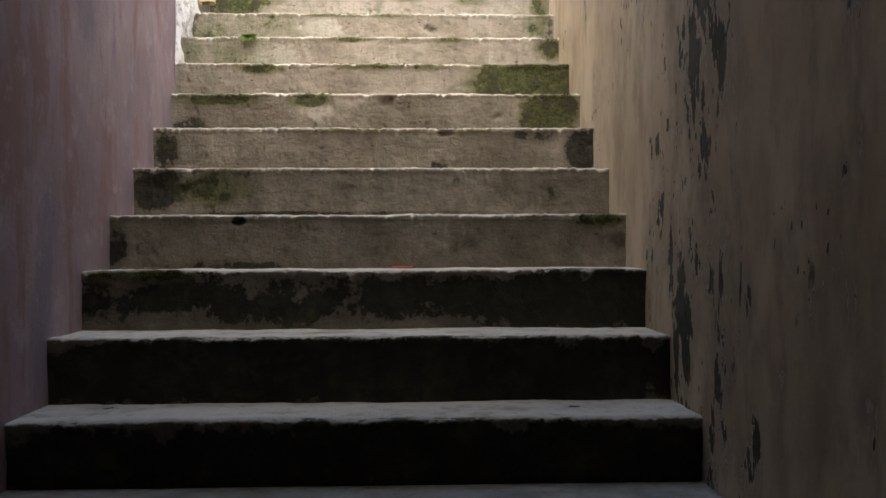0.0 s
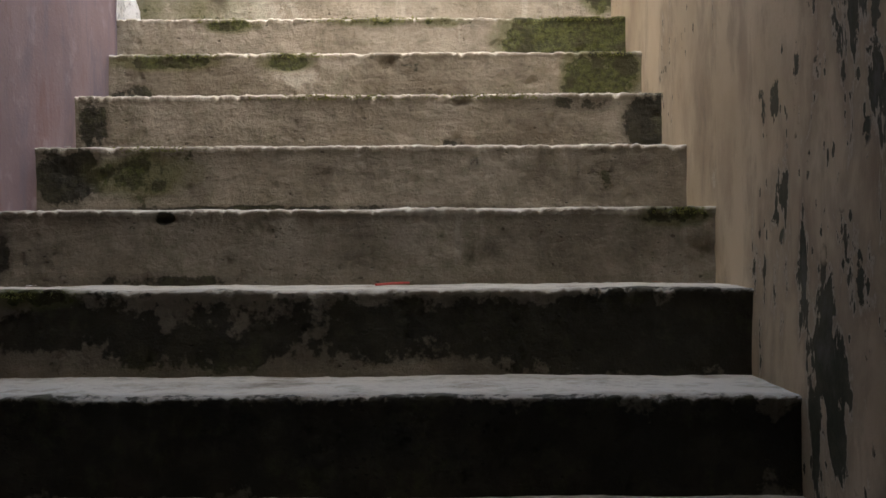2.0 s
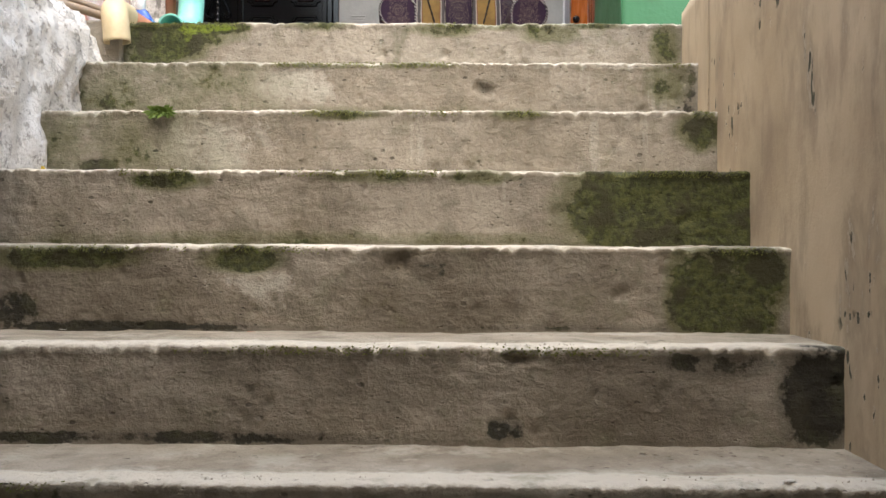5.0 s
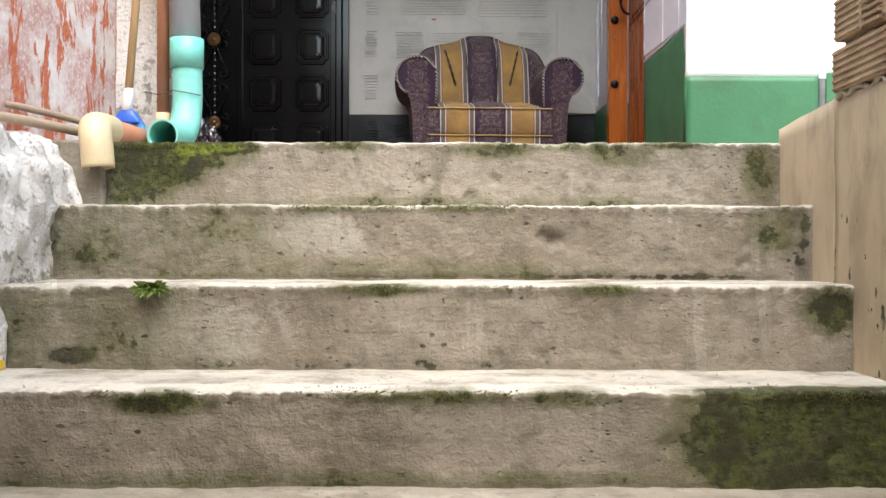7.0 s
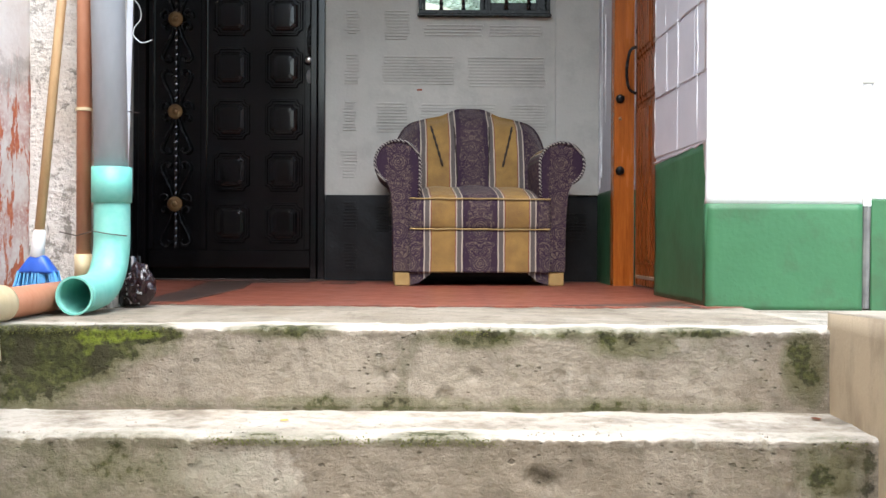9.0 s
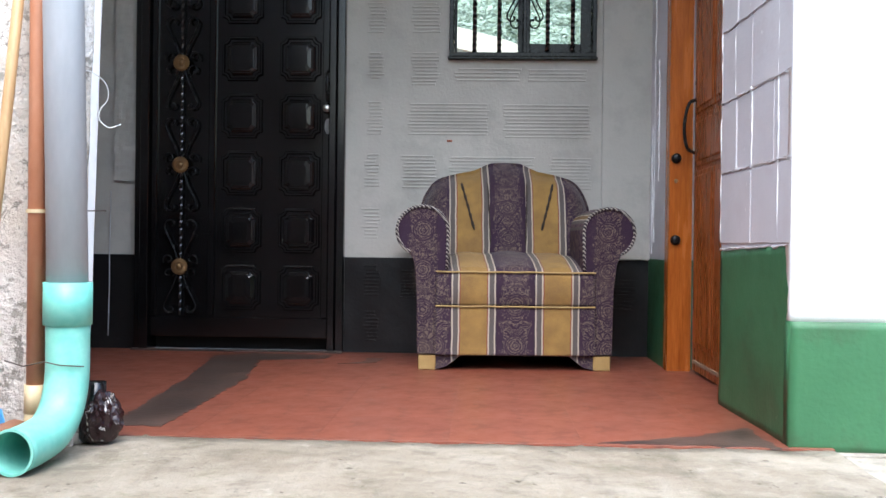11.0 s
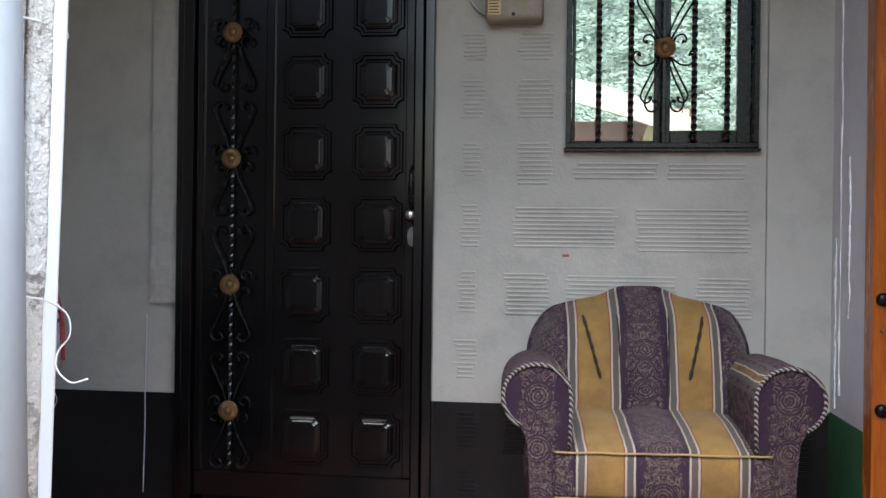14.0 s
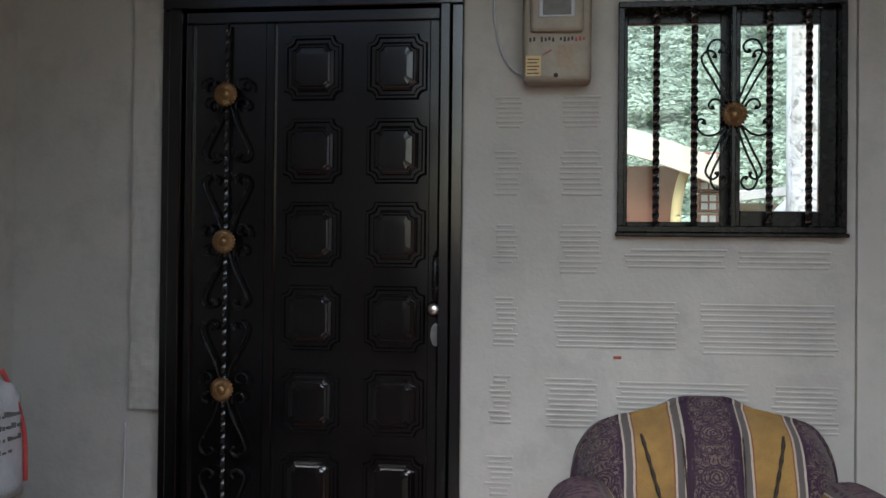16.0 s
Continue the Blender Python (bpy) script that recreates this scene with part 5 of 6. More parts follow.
def seat_cushion():
    """The seat: a flat front flush with the base, and a soft top rising to the back."""
    prof = [(-0.006, 0.245), (-0.014, 0.256), (-0.017, 0.3), (-0.016, 0.35), (-0.011, 0.368), (0.004, 0.377)]
    prof += [(0.004 + 0.4 * t, 0.377 + 0.062 * t + 0.014 * math.sin(math.pi * t)) for t in (k / 12 for k in range(1, 13))]
    prof += [(0.41, 0.25)]
    bm = bmesh.new()
    rows = []
    nx = 44
    for i in range(nx + 1):
        a = -1 + 2 * i / nx
        row = []
        for y, z in prof:
            half = 0.302 if y < 0.003 else 0.286
            p = Vector((a * half, y, z))
            if y > 0.003 and z > 0.3:
                p.z += 0.014 * (1 - a * a) + 0.004 * math.cos(a * 0.3 * 2 * math.pi / 0.19) + 0.005 * noise.noise(p * 9)
            elif 0.25 < z < 0.36:
                p.y -= 0.004 * math.cos(a * 0.3 * 2 * math.pi / 0.19) + 0.005 * noise.noise(p * 12)
            row.append(bm.verts.new(p))
        rows.append(row)
    m = len(prof)
    for a, b in zip(rows, rows[1:]):
        for j in range(m):
            bm.faces.new((a[j], b[j], b[(j + 1) % m], a[(j + 1) % m]))
    bm.faces.new(rows[0])
    bm.faces.new(rows[-1])
    return bm


# base front, seat cushion
cpart("base", box(-0.303, 0.303, -0.012, 0.48, 0.058, 0.242, 0.006, None, 2), M_FABRIC)
cpart("underside", box(-0.3, 0.3, 0.08, 0.46, 0.045, 0.06), M_BLACKCLOTH)
cpart("seat", seat_cushion(), M_FABRIC, smooth=True)
for z in (0.374, 0.244):
    rnd = random.Random(int(z * 1000))
    line = [(-0.303 + 0.0606 * k, -0.016 + rnd.uniform(-0.001, 0.001), z + rnd.uniform(-0.0015, 0.0015)) for k in range(11)]
    cpart("piping", tube(smooth_line(line, 3), 0.0036, 6), M_PIPING, label="ochre piping", smooth=True)


def chair_back():
    """The stuffed back with its crowned outline, leaning a little."""
    bm = bmesh.new()
    nx, nz = 60, 30
    front, rear = [], []
    for i in range(nx + 1):
        x = -0.392 + 0.784 * i / nx
        a = abs(x)
        q = max(0.0, min(1.0, (0.15 - a) / 0.1))
        top = 0.805 + 0.026 * q * q * (3 - 2 * q) - 0.55 * a * a
        if a > 0.26:
            top -= 0.17 * ((a - 0.26) / 0.132) ** 2.8
        cf, cr = [], []
        for j in range(nz + 1):
            t = j / nz
            z = 0.3 + (top - 0.3) * t
            lean = 0.34 + 0.1 * t
            puff = 0.05 * math.sin(math.pi * min(1, t * 1.05)) ** 0.6 + 0.012 * math.cos(a * 2 * math.pi / 0.23) * t - 0.018 * t * math.exp(-((a - 0.24) / 0.014) ** 2) - 0.012 * t * math.exp(-((a - 0.09) / 0.012) ** 2)
            round_top = 0.07 * max(0.0, (t - 0.82) / 0.18) ** 2
            side = 0.07 * max(0.0, (a - 0.28) / 0.09) ** 2
            narrow = 1 - 0.14 * max(0.0, (0.66 - z) / 0.36)
            cf.append(bm.verts.new((x * narrow, lean - puff + round_top + side, z)))
            cr.append(bm.verts.new((x * narrow, min(0.5, lean + 0.13 - round_top * 0.7), z)))
        front.append(cf)
        rear.append(cr)
    for g in (front, rear):
        for p, q in zip(g, g[1:]):
            for j in range(nz):
                bm.faces.new((p[j], q[j], q[j + 1], p[j + 1]))
    for g, h in ((front[0], rear[0]), (front[-1], rear[-1])):
        for j in range(nz):
            bm.faces.new((g[j], g[j + 1], h[j + 1], h[j]))
    for i in range(nx):
        for j in (0, nz):
            bm.faces.new((front[i][j], front[i + 1][j], rear[i + 1][j], rear[i][j]))
    return bm


back = cpart("backrest", chair_back(), M_FABRIC, smooth=True)
for sx in (-1, 1):
    for a, b in (((0.192, 0.735), (0.14, 0.54)), ((0.083, 0.77), (0.073, 0.48))):
        def yy(z):
            t = (z - 0.3) / (0.79 - 0.3)
            return 0.339 + 0.1 * t - 0.05 * math.sin(math.pi * min(1, t * 1.05)) ** 0.6 - 0.009 * t + 0.07 * max(0.0, (t - 0.82) / 0.18) ** 2
        line = [(a[0] + (b[0] - a[0]) * k / 10, a[1] + (b[1] - a[1]) * k / 10) for k in range(11)]
        bm = tube([(sx * x, yy(z), z) for x, z in line], [(0.005 if a[0] > 0.15 else 0.003) * (0.7 + 0.5 * (k % 2)) for k in range(11)], 6)
        cpart("tear", bm, M_TEAR, back, "frayed dark tear strip")


def arm(sx):
    """A rolled arm: a keyhole outline carried from front to back."""
    outline = []
    for k in range(25):
        q = radians(-62 + 242 * k / 24)
        outline.append((0.356 + 0.101 * math.cos(q), 0.53 + 0.101 * math.sin(q) * 0.93))
    outline += [(0.256, 0.45), (0.258, 0.37), (0.27, 0.3), (0.28, 0.06), (0.372, 0.06), (0.376, 0.3), (0.386, 0.41)]
    bm = bmesh.new()
    rows = []
    for y, s, dz in ((0.0, 0.97, 0), (0.008, 1.0, 0), (0.12, 1.0, 0.0), (0.25, 0.99, 0.006), (0.38, 0.96, 0.012), (0.46, 0.9, 0.012)):
        rows.append([bm.verts.new((sx * (0.335 + (x - 0.335) * s), y, 0.3 + (z - 0.3) * s + (dz if z > 0.4 else 0))) for x, z in outline])
    for a, b in zip(rows, rows[1:]):
        for k in range(len(outline)):
            bm.faces.new((a[k], a[(k + 1) % len(outline)], b[(k + 1) % len(outline)], b[k]))
    bm.faces.new(rows[0])
    bm.faces.new(rows[-1])
    return bm, outline


def make_armstripe():
    n = Nodes("striped_arm_cloth")
    z = n.axis(2)
    worn = n.noise(12, 5)
    purple = n.mix(n.step(n.noise(60, 4), 0.4, 0.6), (0.05, 0.03, 0.055), (0.12, 0.085, 0.085))
    ang = n.math("ARCTAN2", n.math("SUBTRACT", z, 0.53), n.math("SUBTRACT", n.math("ABSOLUTE", n.axis(0)), 0.356))
    ang = n.math("ADD", ang, n.math("MULTIPLY", n.math("SUBTRACT", n.noise(10, 3), 0.5), 0.15))
    off = n.math("ABSOLUTE", n.math("SUBTRACT", ang, 2.5))
    ochre = n.mix(n.step(worn, 0.4, 0.65), (0.2, 0.13, 0.055), (0.11, 0.075, 0.045))
    col = n.mix(n.step(off, 0.56, 0.55), purple, (0.1, 0.088, 0.085))
    col = n.mix(n.step(n.math("ABSOLUTE", n.math("SUBTRACT", off, 0.37)), 0.07, 0.06), col, purple)
    col = n.mix(n.step(off, 0.15, 0.14), col, (0.36, 0.32, 0.27))
    col = n.mix(n.step(off, 0.1, 0.09), col, ochre)
    n.set("Base Color", col).set("Roughness", 0.9).set("Specular IOR Level", 0.15)
    n.bump(n.noise(420, 2), 0.35, 0.002)
    return n.m


M_ARM = make_armstripe()
for sx in (-1, 1):
    bm, outline = arm(sx)
    a = cpart("armrest", bm, M_ARM, smooth=True)
    face = bmesh.new()
    pts = [face.verts.new((sx * (0.335 + (x - 0.335) * 0.93), -0.004, 0.3 + (z - 0.3) * 0.975 - 0.003)) for x, z in outline]
    f = face.faces.new(pts)
    ext = bmesh.ops.extrude_face_region(face, geom=[f])["geom"]
    bmesh.ops.translate(face, verts=[g for g in ext if isinstance(g, bmesh.types.BMVert)], vec=(0, 0.008, 0))
    cpart("arm_front", face, M_DAMASK, a, "purple damask arm front")
    cord = [(sx * (0.335 + (x - 0.335) * 0.96), -0.006, 0.3 + (z - 0.3) * 0.99) for x, z in outline[:25]]
    cord.append((sx * 0.259, -0.006, 0.46))
    cord.append((sx * 0.261, -0.007, 0.385))
    cpart("cord", tube(cord, 0.0062, 8), M_BRAID, a, "twisted black and white cord", True)
    cpart("front_seam", tube([(sx * 0.307, -0.006, 0.37), (sx * 0.307, -0.006, 0.065)], 0.003, 6), M_DAMASK, a)
    cpart("front_seam", tube([(sx * 0.3, -0.005, 0.6), (sx * 0.302, -0.005, 0.375)], 0.0022, 6), M_DAMASK, a)
for sx in (-1, 1):
    for y in (0.0, 0.4):
        bm = box(sx * 0.333 - 0.033, sx * 0.333 + 0.033, y, y + 0.07, 0.0, 0.058, 0.004)
        cpart("foot", bm, M_OCHRE, label="ochre cloth covered block foot")
    wedge = bmesh.new()
    vs = [wedge.verts.new((sx * x, y, z)) for y in (0.008, 0.016) for x, z in ((0.3, 0.002), (0.3, 0.06), (0.2, 0.06), (0.26, 0.014))]
    wedge.faces.new(vs[:4])
    wedge.faces.new(vs[4:])
    for k in range(4):
        wedge.faces.new((vs[k], vs[(k + 1) % 4], vs[4 + (k + 1) % 4], vs[4 + k]))
    cpart("hanging_cloth", wedge, M_FABRIC, label="torn striped cloth under the seat")
bm = bmesh.new()
rnd = random.Random(21)
for k in range(34):
    p = Vector((-0.376 + rnd.uniform(-0.006, 0.004), rnd.uniform(-0.006, 0.03), 0.345 + rnd.gauss(0, 0.028)))
    q = p + Vector((rnd.uniform(-0.016, 0.0), rnd.uniform(-0.012, 0.004), rnd.uniform(-0.02, 0.008)))
    tube([p, p.lerp(q, 0.5) + Vector((-0.003, -0.003, 0.004)), q], 0.0011, 4, True, bm)
cpart("fraying", bm, M_TEAR, label="frayed threads on the arm")["kind"] = "stuff"

# its twin stands with its back to the side wall
twin = copy_thing(chair, pose(-1.425, 1.205, 0.004, 0, 0, 90))
tagged(twin, "matching striped armchair with its back to the side wall", "armchair", "striped armchairs")
tagged(chair, "", "", "striped armchairs")

# ---- pipes, broom and sticks beside the landing ----
grey = thing("grey_drain_pipe", (-0.85, 0.53, 0.0), "grey plastic downpipe with a teal elbow open towards the stairs", "pipe")
part("pipe", tube([(-0.851, 0.53, 0.35), (-0.875, 0.535, 1.2), (-0.925, 0.545, 2.9)], 0.0445, 28), M_GREYPVC, grey, smooth=True)
bend = [(-0.851, 0.53, 0.34), (-0.85, 0.53, 0.26), (-0.849, 0.525, 0.17), (-0.85, 0.5, 0.105), (-0.853, 0.45, 0.065), (-0.858, 0.38, 0.053), (-0.862, 0.3, 0.05)]
elbow = part("elbow", hollow(smooth_line(bend, 5), 0.0475, 0.004, 28), M_TEAL, grey, "teal plastic elbow", True)
part("collar", hollow([(-0.851, 0.53, 0.29), (-0.851, 0.53, 0.385)], 0.053, 0.008, 28), M_TEAL, elbow, smooth=True)
part("rim", hollow([(-0.8625, 0.305, 0.05), (-0.8632, 0.297, 0.05)], 0.0485, 0.0055, 28), M_TEAL, elbow)
part("tie_wire", tube([(-0.98, 0.5, 0.21), (-0.93, 0.485, 0.2), (-0.88, 0.475, 0.212), (-0.84, 0.472, 0.205), (-0.8, 0.5, 0.2)], 0.0016, 5), M_DARKWIRE, grey, "thin rusty tie wire")

orange = thing("orange_pipe", (-0.935, 0.556, 0.0), "thin orange plastic pipe beside the grey downpipe", "pipe")
part("pipe", tube([(-0.936, 0.556, 0.1), (-0.937, 0.558, 0.9), (-0.945, 0.56, 2.9)], 0.0195, 18), M_ORANGEPVC, orange, smooth=True)
part("ring", tube([(-0.936, 0.556, 0.54), (-0.936, 0.556, 0.548)], 0.0235, 18), M_BEIGEPVC, orange)
part("socket", tube([(-0.936, 0.556, 0.085), (-0.936, 0.556, 0.15)], 0.024, 18), M_BEIGEPVC, orange, "yellowed socket", True)
part("bend", tube(smooth_line([(-0.936, 0.556, 0.088), (-0.938, 0.548, 0.055), (-0.945, 0.52, 0.045), (-0.95, 0.47, 0.044)], 5), 0.022, 18), M_BEIGEPVC, orange, "yellowed bend", True)

beige = thing("beige_drain_pipe", (-0.95, 0.25, 0.0), "yellowed plastic drain pipe ending in a downturned elbow over the step", "pipe")
part("pipe", tube([(-0.952, 0.5, 0.044), (-0.955, 0.3, 0.042), (-0.958, 0.08, 0.04)], 0.0365, 22), M_ORANGEPVC, beige, "stained orange beige pipe", True)
part("elbow", hollow(smooth_line([(-0.958, 0.11, 0.042), (-0.96, 0.05, 0.041), (-0.957, 0.0, 0.035), (-0.946, -0.03, 0.012), (-0.938, -0.04, -0.03), (-0.934, -0.042, -0.075)], 5), 0.0425, 0.004, 24), M_BEIGEPVC, beige, "yellowed elbow", True)

broom = thing("broom", (-1.02, 0.45, 0.02), "blue bristle broom with a wooden handle leaning on the wall", "broom")
part("handle", tube([(-1.015, 0.452, 0.2), (-0.99, 0.52, 0.77), (-0.962, 0.575, 1.35)], 0.0125, 12), M_HANDLE, broom, "pale wooden handle", True)
part("sleeve", lathe([(0.012, 0.0), (0.018, 0.003), (0.016, 0.07), (0.0125, 0.075)], 14, pose(-1.018, 0.446, 0.14, -7, 3, 0)), M_WHITEPLASTIC, broom, "white sleeve", True)
head = box(-1.066, -0.966, 0.422, 0.478, 0.1, 0.148)
for v in head.verts:
    if v.co.z > 0.12:
        v.co.x = -1.016 + (v.co.x + 1.016) * 0.38
        v.co.y = 0.45 + (v.co.y - 0.45) * 0.6
bmesh.ops.bevel(head, geom=head.edges[:], offset=0.009, segments=2, affect="EDGES", profile=0.5)
part("head", head, M_BLUE, broom, "blue plastic head", True)
bm = bmesh.new()
rnd = random.Random(2)
for k in range(160):
    x, y = rnd.uniform(-1.063, -0.969), rnd.uniform(0.426, 0.474)
    tube([(x, y, 0.107), (x + (x + 1.016) * 0.35, y + rnd.uniform(-0.006, 0.006), 0.045 + rnd.uniform(0, 0.014))], 0.0022, 4, True, bm)
part("bristles", bm, M_BRISTLE, broom, "light blue bristles")

for a, b, r, lab in (((-1.21, -0.19, 0.056), (-0.985, 0.09, 0.026), 0.0135, "thick weathered wooden stick"), ((-1.19, -0.02, 0.098), (-1.0, 0.16, 0.058), 0.01, "thin weathered wooden stick")):
    st = thing("stick", a, lab + " lying on the low wall", "stick")
    mid = Vector(a).lerp(Vector(b), 0.5) + Vector((0, 0, 0.003))
    part("shaft", tube(smooth_line([a, mid, b], 5), r, 12), M_STICK, st, smooth=True)
    if r < 0.01:
        part("tip", tube([Vector(a), Vector(a).lerp(Vector(b), 0.16)], r + 0.002, 12), M_TEAL, st, "teal plastic tip", True)

bottle = thing("plastic_bag", (-0.79, 0.6, 0.004), "crumpled clear plastic bag over black behind the pipe, its white glints painted on", "bag")
bm = bmesh.new()
bmesh.ops.create_icosphere(bm, subdivisions=4, radius=1, matrix=Matrix())
for v in bm.verts:
    p = v.co.copy()
    d = 0.2 * noise.noise(p * 2.3) - 0.22 * abs(noise.noise(p * 4.1)) + 0.06 * noise.noise(p * 9)
    v.co = Vector((-0.812 + p.x * 0.04 * (1 + d) * (1.15 - 0.3 * p.z), 0.64 + p.y * 0.045 * (1 + d), max(0.004, 0.062 + p.z * 0.064 * (1 + d))))
part("film", bm, M_GLINT_PLASTIC, bottle, "", False)
dark = thing("dark_pot", (-0.83, 0.585, 0.004), "small black glossy jar beside the pipe", "jar")
bm = lathe([(0.03, 0.0), (0.036, 0.01), (0.036, 0.09), (0.026, 0.11), (0.026, 0.14)], 18, pose(-0.838, 0.655, 0.004))
part("body", bm, M_ENAMEL, dark, "", True)

# ---- meter box ----
meter = thing("electricity_meter", (-0.26, BY, 1.72), "beige plastic electricity meter box with pen marks on the grey wall", "meter")
body_part = part("body", box(-0.358, -0.162, 2.535, BY - 0.002, 1.722, 2.1, 0.016, None, 3), M_METER, meter, "", False)
part("cover", box(-0.335, -0.185, 2.512, 2.536, 1.86, 2.08, 0.01, None, 2), M_METER, meter)
part("glass", box(-0.31, -0.21, 2.506, 2.513, 1.9, 2.02, 0.002), M_GREYPVC, meter, "scratched clear window")
part("dial", box(-0.3, -0.22, 2.5045, 2.507, 1.905, 2.01, 0.001), M_DARKROOF, meter, "dark meter dial")
part("label", box(-0.348, -0.304, 2.5325, 2.5355, 1.738, 1.796, 0.0005), M_LABEL, meter, "yellow paper label with unreadable print")
for k in range(5):
    part("print", box(-0.344, -0.31 - 0.004 * (k % 2), 2.5318, 2.5326, 1.744 + k * 0.01, 1.747 + k * 0.01), M_INK, meter)
for k in range(15):
    x = -0.338 + k * 0.0108
    if k in (2, 7):
        continue
    part("pen_mark", box(x, x + 0.006, 2.5322, 2.5345, 1.835 + 0.002 * (k % 3), 1.847 + 0.002 * (k % 2)), M_REDINK if k > 11 else M_INK, meter)
part("pen_mark", tube([(-0.3, 2.5335, 1.797), (-0.275, 2.5335, 1.812)], 0.0022, 4), M_REDINK, meter)
part("patch", box(-0.258, -0.215, 2.5325, 2.5345, 1.762, 1.826), M_STICK, meter, "faded paper square")
part("notch", lathe([(0.001, 0.002), (0.006, 0.0015), (0.007, -0.002)], 10, pose(-0.262, 2.533, 1.74, 90, 0, 0)), M_INK, meter)
cable = thing("meter_cable", (-0.45, BY, 1.8), "thin grey cable curving into the meter box", "cable")
part("wire", tube(smooth_line([(-0.447, BY - 0.006, 2.4), (-0.447, BY - 0.006, 2.0), (-0.44, BY - 0.006, 1.9), (-0.42, BY - 0.008, 1.82), (-0.385, BY - 0.012, 1.77), (-0.352, BY - 0.03, 1.753)], 6), 0.0042, 8), M_GREYPVC, cable, smooth=True)

chipo = thing("paint_chip", (-0.078, BY, 0.933), "small rust red chip in the grey paint", "chip")
part("flake", box(-0.09, -0.066, BY - 0.0045, BY - 0.001, 0.928, 0.937, 0.002), M_RUSTLEAF, chipo)

# bag hanging on the side wall, with wires
bag = thing("hanging_bag", (-1.9, 2.36, 0.45), "printed white plastic bag with a red edge hanging on the wall", "bag")
bm = bmesh.new()
bmesh.ops.create_cube(bm, size=1)
bmesh.ops.subdivide_edges(bm, edges=bm.edges, cuts=9, use_grid_fill=True)
for v in bm.verts:
    p = v.co.copy()
    w = 1 - 0.55 * max(0, p.z) ** 1.5
    v.co = Vector((-1.875 + p.x * 0.14 * w, 2.36 + p.y * 0.2 * w, 0.655 + p.z * 0.38 - 0.16 * max(0, p.z + 0.1) * (p.y + 0.5))) + Vector((1, 1, 0.4)) * 0.016 * noise.noise(p * 5)
part("film", bm, M_BAGPRINT, bag, "", True)
part("edge", tube(smooth_line([(-1.85, 2.4, 0.83), (-1.822, 2.43, 0.74), (-1.803, 2.445, 0.64), (-1.8, 2.45, 0.5)], 5), 0.007, 6), M_REDPLASTIC, bag, "red printed edge", True)
part("base", box(-1.94, -1.81, 2.256, 2.262, 0.466, 0.5, 0.002), M_LEAF, bag, "green printed base")
rnd = random.Random(9)
for k in range(16):
    x, z = rnd.uniform(-1.93, -1.84), rnd.uniform(0.54, 0.8)
    part("print", box(x, x + rnd.uniform(0.008, 0.03), 2.252, 2.262, z, z + 0.006), M_DARKROOF, bag)
for k in range(22):
    y, z = 2.275 + 0.026 * (k % 6), 0.7 - 0.034 * (k // 6)
    part("print", box(-1.812, -1.797, y, y + rnd.uniform(0.01, 0.022), z, z + rnd.uniform(0.006, 0.014)), M_BLUE if k == 13 else M_DARKROOF, bag)

bag.location.z += 0.05

wires = thing("loose_wire", (-0.84, 0.65, 0.87), "loose white wire curling off the pillar", "wire")
part("strand", tube(smooth_line([(-0.9, 0.592, 0.868), (-0.84, 0.6, 0.872), (-0.815, 0.64, 0.85), (-0.812, 0.65, 0.815), (-0.83, 0.65, 0.79), (-0.83, 0.645, 0.765), (-0.805, 0.64, 0.745), (-0.775, 0.635, 0.752)], 6), 0.0014, 6), M_WIRE, wires, smooth=True)
w2 = thing("tie_wire", (-0.86, 0.7, 1.27), "knotted pale wire round the pillar", "wire")
part("strand", tube(smooth_line([(-0.96, 0.585, 1.285), (-0.9, 0.59, 1.28), (-0.852, 0.592, 1.276), (-0.838, 0.64, 1.274), (-0.828, 0.662, 1.268), (-0.838, 0.668, 1.26), (-0.846, 0.65, 1.266)], 6), 0.002, 6), M_WIRE, w2, smooth=True)
w3 = thing("tie_wire", (-0.86, 0.6, 0.5), "thin wire tied round the pillar", "wire")
part("strand", tube(smooth_line([(-0.96, 0.587, 0.55), (-0.9, 0.589, 0.545), (-0.85, 0.592, 0.547), (-0.818, 0.66, 0.55)], 6), 0.0015, 6), M_DARKWIRE, w3, smooth=True)
w4 = thing("dangling_wire", (-1.9, 2.3, 0.35), "bent white wire hanging under the bag", "wire")
part("strand", tube(smooth_line([(-1.767, 2.27, 0.54), (-1.76, 2.27, 0.48), (-1.765, 2.265, 0.45), (-1.81, 2.26, 0.42)], 6), 0.003, 6), M_WIRE, w4, smooth=True)
part("strand", tube(smooth_line([(-1.735, 2.28, 0.53), (-1.738, 2.28, 0.47), (-1.728, 2.28, 0.44), (-1.742, 2.28, 0.405)], 6), 0.0016, 6), M_WIRE, w4, smooth=True)

